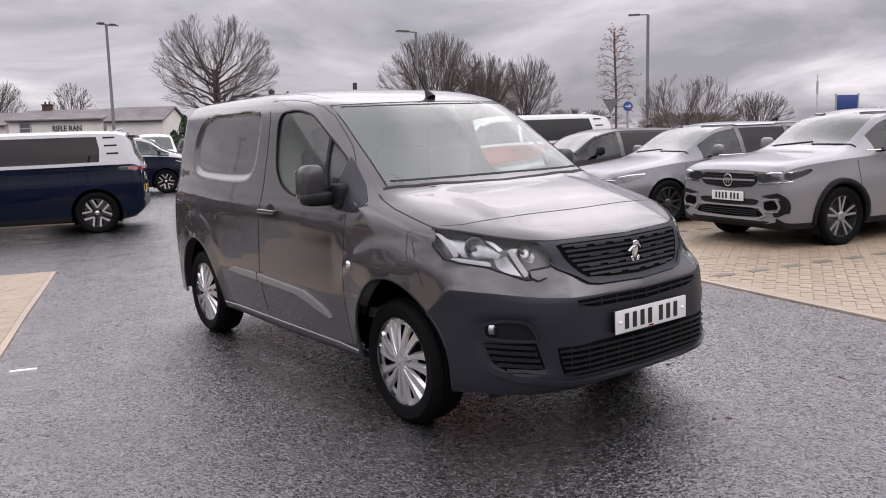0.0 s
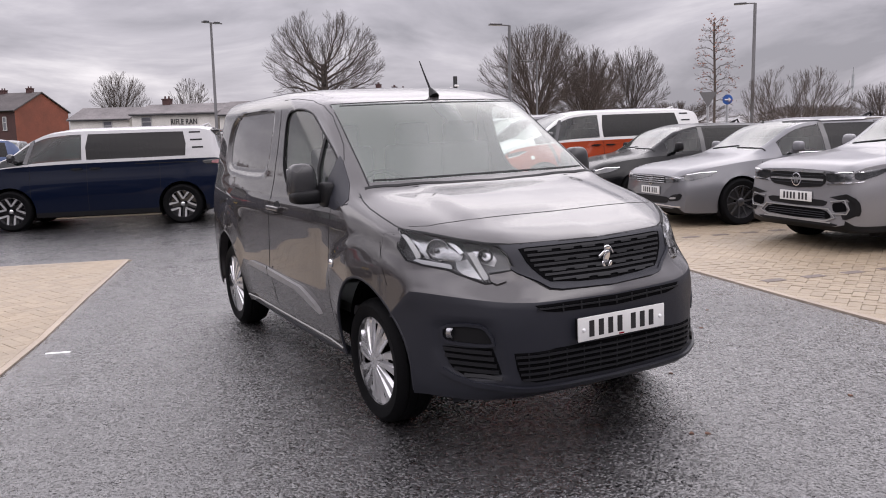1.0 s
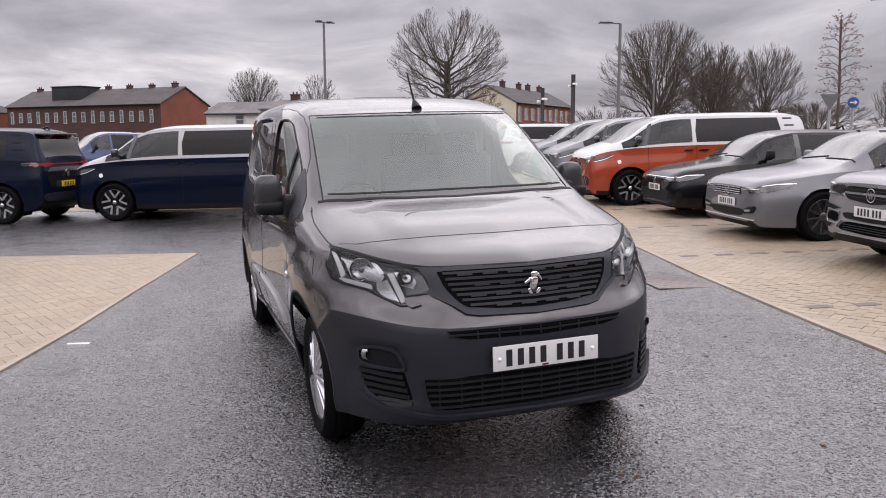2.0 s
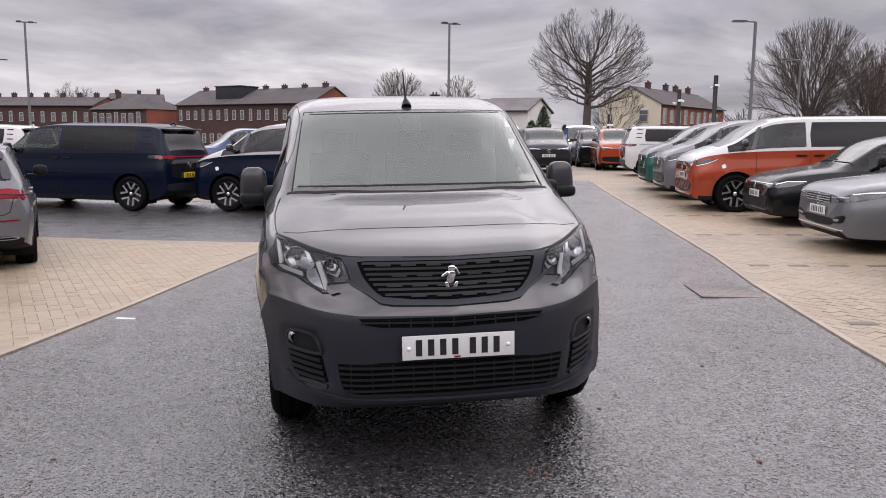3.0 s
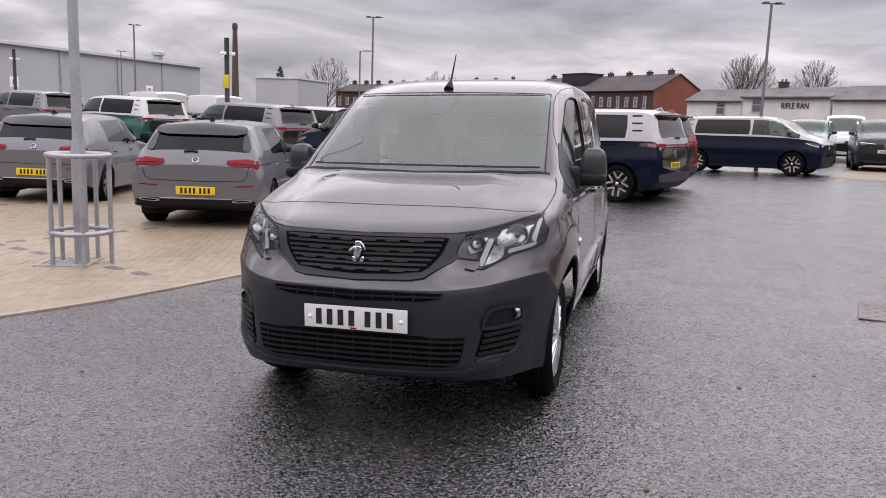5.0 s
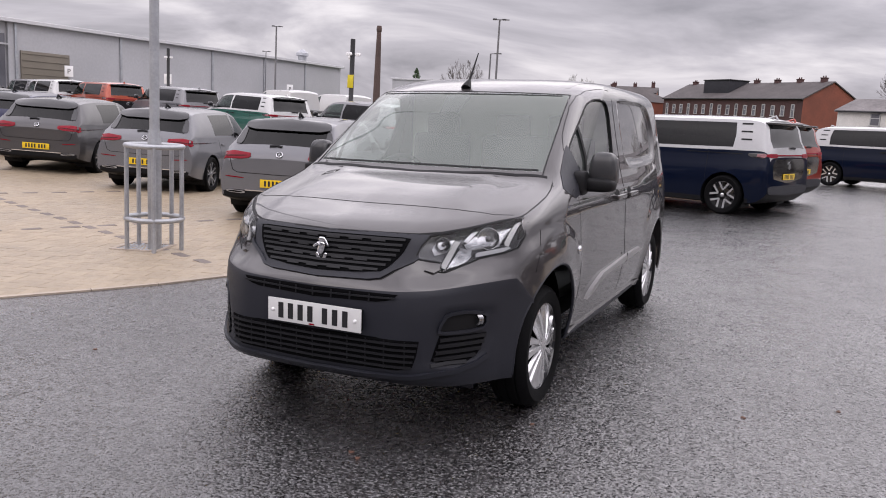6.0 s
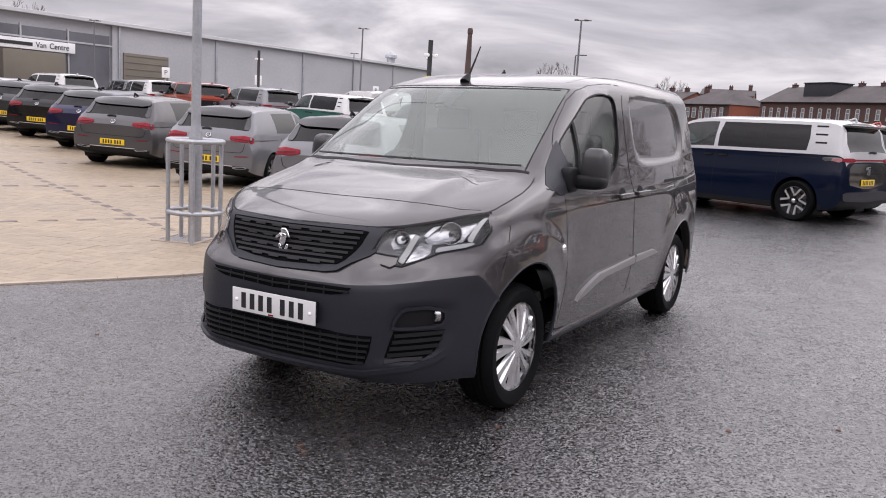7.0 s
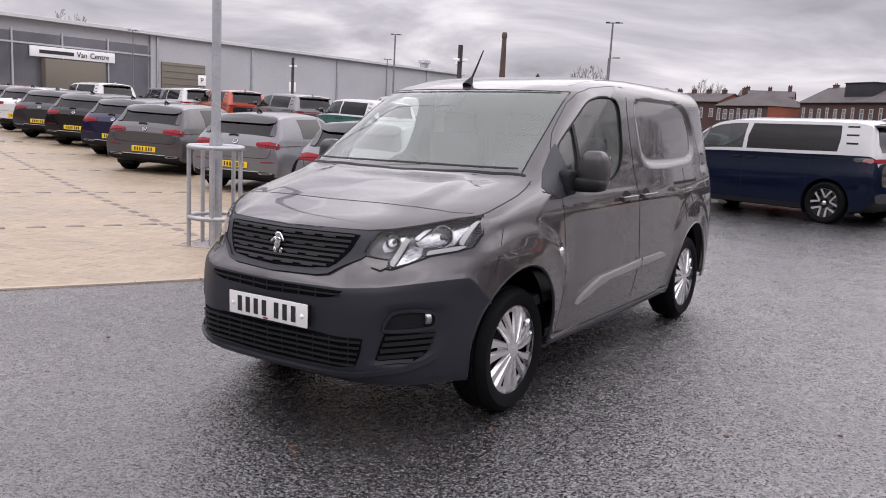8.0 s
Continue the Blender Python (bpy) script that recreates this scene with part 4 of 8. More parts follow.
# ---- the grey panel van ----
# plan outlines at rising heights: front centre to flank, (x, y) each
RINGS = [
    (0.265, [(0, 0.075), (0.40, 0.09), (0.62, 0.17), (0.76, 0.34), (0.84, 0.50), (0.885, 0.70), (0.895, 1.0)]),
    (0.30, [(0, 0.03), (0.40, 0.045), (0.61, 0.135), (0.76, 0.32), (0.85, 0.50), (0.892, 0.70), (0.903, 1.0)]),
    (0.35, [(0, 0.005), (0.40, 0.025), (0.60, 0.115), (0.76, 0.31), (0.855, 0.50), (0.897, 0.70), (0.908, 1.0)]),
    (0.57, [(0, 0.0), (0.40, 0.025), (0.60, 0.115), (0.755, 0.30), (0.855, 0.49), (0.902, 0.69), (0.917, 1.0)]),
    (0.69, [(0, 0.0), (0.40, 0.035), (0.60, 0.13), (0.755, 0.31), (0.855, 0.48), (0.904, 0.67), (0.920, 1.0)]),
    (0.705, [(0, 0.004), (0.40, 0.041), (0.60, 0.14), (0.755, 0.316), (0.854, 0.483), (0.903, 0.67), (0.920, 1.0)]),
    (0.73, [(0, 0.012), (0.40, 0.055), (0.60, 0.16), (0.755, 0.33), (0.852, 0.49), (0.902, 0.67), (0.920, 1.0)]),
    (0.78, [(0, 0.045), (0.40, 0.095), (0.60, 0.215), (0.755, 0.36), (0.848, 0.50), (0.898, 0.68), (0.919, 1.0)]),
    (0.86, [(0, 0.085), (0.40, 0.135), (0.60, 0.255), (0.75, 0.395), (0.84, 0.515), (0.892, 0.69), (0.916, 1.0)]),
    (0.945, [(0, 0.115), (0.40, 0.17), (0.60, 0.285), (0.74, 0.42), (0.822, 0.535), (0.878, 0.70), (0.910, 1.0)]),
    (0.975, [(0, 0.155), (0.40, 0.205), (0.60, 0.315), (0.735, 0.44), (0.813, 0.545), (0.872, 0.70), (0.908, 1.0)]),
    (1.01, [(0, 0.255), (0.40, 0.295), (0.60, 0.385), (0.73, 0.485), (0.805, 0.565), (0.865, 0.71), (0.905, 1.02)]),
    (1.055, [(0, 0.415), (0.40, 0.445), (0.60, 0.515), (0.73, 0.60), (0.80, 0.675), (0.857, 0.80), (0.898, 1.06)]),
    (1.10, [(0, 0.58), (0.40, 0.605), (0.60, 0.665), (0.73, 0.745), (0.79, 0.815), (0.848, 0.93), (0.889, 1.14)]),
    (1.15, [(0, 0.79), (0.40, 0.81), (0.60, 0.86), (0.73, 0.935), (0.787, 1.005), (0.835, 1.09), (0.877, 1.26)]),
    (1.185, [(0, 0.975), (0.40, 0.985), (0.60, 1.015), (0.735, 1.06), (0.785, 1.10), (0.826, 1.17), (0.868, 1.36)]),
    (1.215, [(0, 1.03), (0.40, 1.04), (0.60, 1.07), (0.725, 1.115), (0.775, 1.155), (0.817, 1.23), (0.861, 1.42)]),
    (1.30, [(0, 1.13), (0.40, 1.145), (0.58, 1.18), (0.715, 1.235), (0.762, 1.28), (0.804, 1.37), (0.846, 1.57)]),
    (1.45, [(0, 1.31), (0.38, 1.335), (0.56, 1.385), (0.692, 1.455), (0.735, 1.51), (0.774, 1.61), (0.815, 1.82)]),
    (1.60, [(0, 1.495), (0.37, 1.53), (0.54, 1.595), (0.667, 1.68), (0.706, 1.735), (0.742, 1.83), (0.784, 2.06)]),
    (1.675, [(0, 1.62), (0.36, 1.66), (0.53, 1.73), (0.650, 1.82), (0.688, 1.875), (0.722, 1.97), (0.765, 2.18)]),
    (1.70, [(0, 1.69), (0.355, 1.73), (0.52, 1.80), (0.638, 1.88), (0.674, 1.935), (0.708, 2.03), (0.754, 2.24)]),
    (1.74, [(0, 1.83), (0.33, 1.87), (0.49, 1.94), (0.605, 2.02), (0.640, 2.08), (0.674, 2.18), (0.724, 2.36)]),
    (1.775, [(0, 2.02), (0.30, 2.06), (0.44, 2.12), (0.55, 2.19), (0.585, 2.25), (0.62, 2.35), (0.676, 2.55)]),
    (1.80, [(0, 2.30), (0.27, 2.33), (0.39, 2.38), (0.46, 2.44), (0.50, 2.50), (0.535, 2.6), (0.59, 2.8)]),
    (1.815, [(0, 2.75), (0.20, 2.77), (0.28, 2.80), (0.34, 2.85), (0.37, 2.9), (0.40, 3.0), (0.44, 3.15)]),
]
VAN_TAIL = 4.36


def van_ring(pts, z):
    """One outline, dense: 46 columns over the front, then along the flank and round the rear corner."""
    p = np.array(pts)
    s = np.r_[0, np.cumsum(np.hypot(*np.diff(p, axis=0).T))]
    q = np.concatenate([np.linspace(s[i], s[i + 1], k, endpoint=False) for i, k in enumerate((10, 8, 8, 6, 6, 8))] + [[s[-1]]])
    x, y = pchip(s, p[:, 0], q), pchip(s, p[:, 1], q)
    x0, y0 = x[-1], y[-1]
    lean = 0.10 * max(0, z - 1.1) / 0.7
    end = VAN_TAIL - lean
    flank = np.linspace(y0, end - 0.16, 130)[1:]
    fx = x0 + (0.004 if z < 1.1 else 0.0) * np.sin(np.clip((flank - y0) / 2, 0, 1) * np.pi) - 0.05 * np.clip((flank - 2.9) / 1.3, 0, 1) ** 2
    a = np.linspace(0, math.pi / 2, 7)[1:]
    cx = fx[-1] - 0.15 + 0.15 * np.cos(a)
    cy = flank[-1] + 0.16 * np.sin(a)
    bx = np.linspace(cx[-1], 0, 6)[1:]
    return list(zip(np.r_[x, fx, cx, bx], np.r_[y, flank, cy, np.full(5, end)]))


def van_seam(x, y, z):
    """Bends the row at 0.705 onto the upper edge of the plastic bumper, which climbs to the corner and drops to the wheel."""
    if y > 0.9 or not 0.58 < z < 0.86:
        return z
    w = (z - 0.58) / 0.125 if z < 0.705 else (0.86 - z) / 0.155
    line = float(np.interp(x, (0, 0.42, 0.56, 0.72, 0.83), (0.705, 0.712, 0.722, 0.744, 0.758)))
    if y > 0.46:
        line = 0.758 - (y - 0.46) * 1.0
    return z + w * (max(line, 0.60) - 0.705)


def van_grid():
    zs = [r[0] for r in RINGS]
    tab = np.array([r[1] for r in RINGS])
    q = [zs[0]]
    for a, b in zip(zs, zs[1:]):
        k = max(1, int(round((b - a) / 0.016)))
        q += [a + (b - a) * i / k for i in range(1, k + 1)]
    rows = []
    for z in q:
        pts = [(pchip(zs, tab[:, i, 0], [z])[0], pchip(zs, tab[:, i, 1], [z])[0]) for i in range(7)]
        rows.append([(x, y, z) for x, y in van_ring(pts, z)])
    # round off the nose between the bumper joint and the bonnet's edge
    arr = np.array(rows)
    band = [j for j, z in enumerate(q) if 0.725 < z < 1.12]
    for _ in range(2):
        mean = arr.copy()
        for j in band:
            mean[j, :46, :2] = (arr[j - 1, :46, :2] + 2 * arr[j, :46, :2] + arr[j + 1, :46, :2]) / 4
        arr = mean
    return q, [[(x, y, van_seam(x, y, z)) for x, y, z in r] for r in arr.tolist()]


VAN_M = pose(-0.018, 0.012, 0.0, 0, -1.5, 0)
VZ, VROWS = van_grid()
VN = len(VROWS[0])


def inside(poly, u, v):
    hit = False
    for (u0, v0), (u1, v1) in zip(poly, poly[1:] + poly[:1]):
        if (v0 > v) != (v1 > v) and u < u0 + (u1 - u0) * (v - v0) / (v1 - v0):
            hit = not hit
    return hit


def nearest(poly, u, v):
    best = None
    for (u0, v0), (u1, v1) in zip(poly, poly[1:] + poly[:1]):
        d2 = (u1 - u0) ** 2 + (v1 - v0) ** 2 or 1e-9
        t = max(0, min(1, ((u - u0) * (u1 - u0) + (v - v0) * (v1 - v0)) / d2))
        p = (u0 + t * (u1 - u0), v0 + t * (v1 - v0))
        d = (p[0] - u) ** 2 + (p[1] - v) ** 2
        if best is None or d < best[0]:
            best = (d, p)
    return best[1]


# outlines on the flank: (y, z)
DOOR_WIN = smooth_poly([(1.40, 1.15), (1.66, 1.13), (1.98, 1.15), (2.15, 1.205), (2.235, 1.30), (2.27, 1.44), (2.285, 1.60), (2.24, 1.655), (2.06, 1.665), (1.90, 1.63), (1.80, 1.578), (1.66, 1.495), (1.53, 1.42), (1.43, 1.36), (1.405, 1.31)], 2)
PANEL = smooth_poly([(2.57, 1.31), (2.64, 1.235), (2.74, 1.210), (3.05, 1.206), (3.60, 1.222), (3.76, 1.262), (3.82, 1.36), (3.835, 1.47), (3.76, 1.595), (3.64, 1.66), (3.50, 1.682), (3.11, 1.688), (2.64, 1.680), (2.57, 1.665), (2.555, 1.60)], 1)
ARCHES = [((0.875, 0.345), 0.415), ((3.655, 0.345), 0.425)]


def arch_far(a, y, z):
    """How far y, z lies from the wheel's middle, in the arch's own measure: its radius on the cut edge."""
    (cy, cz), r = a
    u, v = y - cy, z - cz
    if cy < 1:
        u *= r / 0.365 if u > 0 else 1.0
        v *= r / 0.432 if v > 0 else 1.0
    return math.hypot(u, v) or 1e-6


def panel_depth(y, z):
    """How far inside the outline of the pressed side panel a point lies."""
    q = nearest(PANEL, y, z)
    return math.hypot(q[0] - y, q[1] - z)


def soft_step(t):
    t = max(0.0, min(1.0, t))
    return t * t * (3 - 2 * t)


# outline of a headlight from the front: (x, z)
LAMP = [(0.805, 1.033), (0.735, 1.012), (0.632, 0.983), (0.54, 0.963), (0.497, 0.954), (0.472, 0.91), (0.458, 0.852), (0.562, 0.836), (0.561, 0.797), (0.585, 0.796), (0.625, 0.815), (0.672, 0.838), (0.70, 0.855), (0.785, 0.876), (0.828, 0.895), (0.838, 0.95)]
FOG_PIT = [(0.795, 0.635), (0.70, 0.65), (0.61, 0.64), (0.575, 0.55), (0.555, 0.37), (0.70, 0.352), (0.765, 0.40), (0.795, 0.50)]
SCREEN_COL = 26      # column of the windscreen's edge


def build_van():
    van = thing("panel_van", VAN_M, "grey metallic panel van with black bumpers standing on wet tarmac", "van")
    nr = len(VROWS)
    SEAM_ROW = min(range(nr), key=lambda j: abs(VZ[j] - 0.705))
    # both halves: columns run from the right flank's tail, round the front, to the left flank's tail
    full = [[(-x, y, z) for x, y, z in r[::-1][:-1]] + r for r in VROWS]
    C = len(full[0])
    mid = VN - 1
    V = [list(p) for r in full for p in r]
    faces, tags = [], []
    zlo, zhi = 1.225, 1.672
    for j in range(nr - 1):
        for i in range(C - 1):
            f = (j * C + i, j * C + i + 1, (j + 1) * C + i + 1, (j + 1) * C + i)
            y, z = sum(V[v][1] for v in f) / 4, sum(V[v][2] for v in f) / 4
            ci = min(abs(i - mid), abs(i + 1 - mid))
            co = max(abs(i - mid), abs(i + 1 - mid))
            g = "body"
            if co <= SCREEN_COL and zlo < z < zhi:
                g = "screen"
            elif ci >= 36:
                if any(arch_far(a, y, z) < a[1] for a in ARCHES):
                    g = "cut"
                elif inside(DOOR_WIN, y, z):
                    g = "cut"
                elif 2.5 < y < 3.9 and z > 1.15 and inside(PANEL, y, z) and panel_depth(y, z) > 0.07:
                    g = "panel"
            elif z < 0.6 and any(arch_far(a, y, z) < a[1] for a in ARCHES):
                g = "cut"
            if g == "body" and ci < 46 and 0.76 < z < 1.06 and y < 0.66 and inside(LAMP, abs(sum(V[v][0] for v in f)) / 4, z):
                g = "lamp"
            if g == "body" and j < SEAM_ROW and y < 0.66 and ci < 52:
                g = "bumper"
            faces.append(f)
            tags.append(g)
    groups = {}
    for f, g in zip(faces, tags):
        for v in f:
            groups.setdefault(v, set()).add(g)
    whole = Skin(V, faces)
    # draw cut edges onto their true outlines
    for v, gs in groups.items():
        if len(gs) > 1 and "cut" in gs:
            y, z = V[v][1], V[v][2]
            best = None
            for (cy, cz), r in ARCHES:
                d = arch_far(((cy, cz), r), y, z)
                t = (cy + (y - cy) * r / d, cz + (z - cz) * r / d)
                e = math.hypot(t[0] - y, t[1] - z)
                best = min(best, (e, t)) if best else (e, t)
            t = nearest(DOOR_WIN, y, z)
            best = min(best, (math.hypot(t[0] - y, t[1] - z), t))
            if best[0] < 0.06:
                p, n = whole.meet("left" if V[v][0] > 0 else "right", *best[1])
                if p is not None and abs(p.x - V[v][0]) < 0.2:
                    V[v] = list(p)
                else:
                    V[v][1], V[v][2] = best[1]
    for v, gs in groups.items():
        if len(gs) > 1 and "lamp" in gs:
            t = nearest(LAMP, abs(V[v][0]), V[v][2])
            p, n = whole.meet("front", math.copysign(t[0], V[v][0]), t[1])
            if p is not None and (p - Vector(V[v])).length < 0.08:
                V[v] = list(p)
    # a raised middle on the bonnet between two soft creases
    for v in groups:
        x, y, z = V[v]
        if 0.42 < y < 1.05 and z > 0.95:
            V[v][2] += 0.012 * max(0.0, min(1.0, (0.56 - abs(x)) / 0.10)) * min(1.0, (y - 0.42) / 0.15, (1.05 - y) / 0.1)
    # hollows in the bumper that hold the fog lights and the side vents
    for v in groups:
        x, y, z = V[v]
        if y < 0.42 and 0.34 < z < 0.66 and inside(FOG_PIT, abs(x), z):
            q = nearest(FOG_PIT, abs(x), z)
            V[v][1] += 0.024 * soft_step(math.hypot(q[0] - abs(x), q[1] - z) / 0.032)
    # flared arches, and flanks drawn in a little between sill and shoulder
    for v in groups:
        x, y, z = V[v]
        if abs(x) > 0.80 and z < 1.1 and y > 0.42:
            push = 0.0
            for (cy, cz), r in ARCHES:
                d = arch_far(((cy, cz), r), y, z)
                if d < r + 0.13:
                    push = max(push, 0.014 * max(0.0, 1 - (d - r) / 0.13) ** 1.2)
                # a brow that follows the arch, with a soft step at its upper edge
                far = math.hypot(y - cy, z - cz)
                ends = min(1.0, max(0.0, (z - 0.66) / 0.16)) * min(1.0, max(0.0, (1.30 - abs(y - cy) - (0.875 if cy < 1 else 0.70)) / 0.10 + 1.0)) if abs(y - cy) < 0.62 else 0.0
                push += (0.015 if cy < 1 else 0.011) * soft_step((0.655 - far) / 0.085) * ends
            if 1.25 < y < 3.3:
                push -= 0.010 * math.sin(math.pi * min(1, max(0, (z - 0.60) / 0.40))) * min(1, (y - 1.25) / 0.2, (3.3 - y) / 0.2)
            # the doors turn under towards the sill
            if 1.05 < y < 3.45 and z < 0.62:
                push -= 0.055 * ((0.62 - z) / 0.34) ** 1.25 * min(1, (y - 1.05) / 0.25, (3.45 - y) / 0.25)
            V[v][0] += push if x > 0 else -push
    # the rear side panels are pressed in, with a broad ledge below and a tight edge above
    for v in groups:
        x, y, z = V[v]
        if abs(x) > 0.6 and 2.5 < y < 3.9 and z > 1.15 and inside(PANEL, y, z):
            wide = 0.055 if z < 1.28 else max(0.024, 0.055 - 0.11 * (z - 1.28))
            V[v][0] -= math.copysign(0.024 * soft_step(panel_depth(y, z) / wide), x)

    def emit(nm, want, material, label=""):
        fs = [f for f, g in zip(faces, tags) if g in want]
        used = sorted({v for f in fs for v in f})
        ix = {v: k for k, v in enumerate(used)}
        return part_of(nm, [V[v] for v in used], [tuple(ix[v] for v in f) for f in fs], material, van, label)

    emit("body", ("body",), VANPAINT)
    for way in (1, -1):
        fs = [f for f, g in zip(faces, tags) if g == "panel" and V[f[0]][0] * way > 0]
        used = sorted({v for f in fs for v in f})
        ix = {v: k for k, v in enumerate(used)}
        part_of("side_panel", [V[v] for v in used], [tuple(ix[v] for v in f) for f in fs], VANPAINT, van, "pressed side panel mirroring the sky")
    emit("windscreen", ("screen",), VANSCREEN, "large raked windscreen reflecting the sky")
    emit("front_bumper", ("bumper",), BUMPER, "unpainted dark grey plastic bumper")
    return van, Skin(V, faces)


VANPAINT = paint("grey_metallic_paint", (0.0345, 0.0312, 0.0322), 0.08, 0.5, 0.12, coat_ior=1.66)
# film: pale diffuse colour mixed in as the veil of sky glare
VANSCREEN = glass("van_windscreen", (0.86, 0.92, 0.88), 1.75, film=0.17)
VANGLASS = glass("van_door_glass", (0.84, 0.90, 0.87), 1.5)
GRILLE = surface("grille_plastic", (0.009, 0.0092, 0.011), 0.5, spec=0.25, var=0.12, fine=150)
MIRRORCAP = surface("mirror_cap_plastic", (0.026, 0.026, 0.028), 0.30, var=0.1, fine=80)
MOULDING = surface("grey_moulding_plastic", (0.19, 0.185, 0.185), 0.36, 0.2, var=0.06, coat=0.5)
CABTRIM = surface("cab_trim", (0.06, 0.06, 0.062), 0.75, var=0.12, bump=0.2)
BULK = surface("bulkhead_board", (0.50, 0.51, 0.47), 0.7, var=0.08)
van, VSKIN = build_van()


def van_part(nm, material, *sheets, label="", parent=None, **kw):
    """One part laid on the van's skin from one outline."""
    bm = bmesh.new()
    for way, pl, off, depth, nu, nv in sheets:
        VSKIN.sheet(bm, way, pl, off, depth, nu, nv)
    return part(nm, bm, material, parent or van, label)


def van_line(nm, way, line, width, off, material, depth=0.006, parent=None):
    bm = bmesh.new()
    VSKIN.strip(bm, way, line, width, off, depth)
    return part(nm, bm, material, parent or van)


def mirrored(pts, s):
    return [(s * u, v) for u, v in pts]


# front: black band, grille and its slats
BAND = [(0, 0.952), (0.30, 0.954), (0.495, 0.960), (0.47, 0.91), (0.45, 0.845), (0.375, 0.805), (0.33, 0.768), (0.28, 0.758), (0, 0.752)]
van_part("grille_surround", BUMPER, ("front", BAND + mirrored(BAND[::-1], -1), 0.003, 0.012, 40, 12))
GRI = [(0, 0.944), (0.30, 0.944), (0.425, 0.943), (0.40, 0.872), (0.35, 0.812), (0.30, 0.780), (0, 0.772)]
# the sheet behind the slats is coloured as shade, the skin has no hole
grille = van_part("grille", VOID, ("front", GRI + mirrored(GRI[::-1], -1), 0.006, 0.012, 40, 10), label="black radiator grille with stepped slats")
for k in range(7):
    z = 0.931 - k * 0.0228
    half = float(np.interp(z, (0.78, 0.812, 0.872, 0.944), (0.29, 0.34, 0.39, 0.415))) - 0.010
    van_line("slat", "front", [(-half, z), (-half / 2, z), (0, z), (half / 2, z), (half, z)], 0.012, 0.011, GRILLE, 0.010, grille)
    if k % 2 == 0:
        x = -half + 0.06 + (k % 4) * 0.028
        while x < half - 0.08:
            van_line("step", "front", [(x, z - 0.008), (x + 0.035, z - 0.008), (x + 0.07, z - 0.008)], 0.010, 0.014, GRILLE, 0.010, grille)
            x += 0.116
LOWRIM = [(-0.47, 0.862), (-0.45, 0.842), (-0.375, 0.802), (-0.325, 0.766), (-0.27, 0.757), (0, 0.751), (0.27, 0.757), (0.325, 0.766), (0.375, 0.802), (0.45, 0.842), (0.47, 0.862)]
van_line("grille_rim", "front", LOWRIM, 0.016, 0.012, BUMPER, 0.012)
# a plain chrome badge shape
bm = bmesh.new()
p, n = VSKIN.meet("front", 0.0, 0.86)
for turn, c, size in ((18, (0.0, 0, 0.008), (0.036, 0.012, 0.062)), (58, (-0.026, 0, 0.022), (0.014, 0.010, 0.046)), (-50, (-0.004, 0, 0.018), (0.013, 0.012, 0.050)), (24, (0.020, 0, -0.034), (0.018, 0.010, 0.044)), (-24, (-0.016, 0, -0.034), (0.017, 0.010, 0.044)),
        (0, (0.004, 0, 0.048), (0.036, 0.012, 0.026)), (0, (0.030, 0, -0.054), (0.022, 0.010, 0.009)), (0, (-0.020, 0, -0.054), (0.022, 0.010, 0.009)), (-30, (0.030, 0, 0.036), (0.009, 0.009, 0.040))):
    pebble(bm, (0, 0, 0), size, 0.7, Matrix.Translation((p.x + c[0], p.y - 0.020, 0.865 + c[2])) @ Matrix.Rotation(radians(turn), 4, "Y"))
part("badge", bm, CHROME, van, "chrome badge")

# bumper openings: near-black sheets on the uncut skin paint in their shaded depth
UP = [(0, 0.694), (0.30, 0.697), (0.43, 0.700), (0.40, 0.672), (0.33, 0.660), (0, 0.652)]
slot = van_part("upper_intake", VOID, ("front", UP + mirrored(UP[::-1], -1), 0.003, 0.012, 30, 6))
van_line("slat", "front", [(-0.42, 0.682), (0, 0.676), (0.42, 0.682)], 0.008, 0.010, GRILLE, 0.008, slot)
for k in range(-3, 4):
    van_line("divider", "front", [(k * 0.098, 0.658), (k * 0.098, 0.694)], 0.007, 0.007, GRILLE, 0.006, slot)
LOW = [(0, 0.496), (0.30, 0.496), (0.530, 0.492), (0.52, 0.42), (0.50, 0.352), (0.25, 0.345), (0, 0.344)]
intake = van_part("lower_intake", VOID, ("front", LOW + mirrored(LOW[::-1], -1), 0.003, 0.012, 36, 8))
for k in range(5):
    z = 0.474 - 0.0265 * k
    h = 0.524 - 0.006 * k
    van_line("slat", "front", [(-h, z - 0.002), (-h / 2, z), (0, z), (h / 2, z), (h, z - 0.002)], 0.0105, 0.013, GRILLE, 0.012, intake)
for k in range(-5, 6):
    van_line("divider", "front", [(k * 0.094, 0.356), (k * 0.094, 0.488)], 0.006, 0.006, GRILLE, 0.006, intake)
LIP = [(0.765, 0.405), (0.735, 0.376), (0.67, 0.348), (0.50, 0.322), (0.25, 0.314), (0, 0.312)]
van_line("lip", "front", mirrored(LIP, -1) + LIP[::-1][1:], 0.022, 0.014, BUMPER, 0.016)
front_plate = plate(van, Matrix.Translation((0.018, -0.024, 0.568)), WHITEPLATE)
for x in (-0.212, 0.248):
    bm = bmesh.new()
    lathe(bm, [(0.009, -0.002), (0.009, 0.003), (0.006, 0.006), (0.001, 0.007)], 12, "z", Matrix.Translation((x, -0.025, 0.566)) @ Matrix.Rotation(radians(90), 4, "X"))
    part("fixing_cap", bm, WHITE, front_plate)
bm = bmesh.new()
box(bm, (0.010, -0.0255, 0.520), (0.030, 0.002, 0.007))
part("mark", bm, REDLENS, front_plate, "small red mark", smooth=False)
bm = bmesh.new()
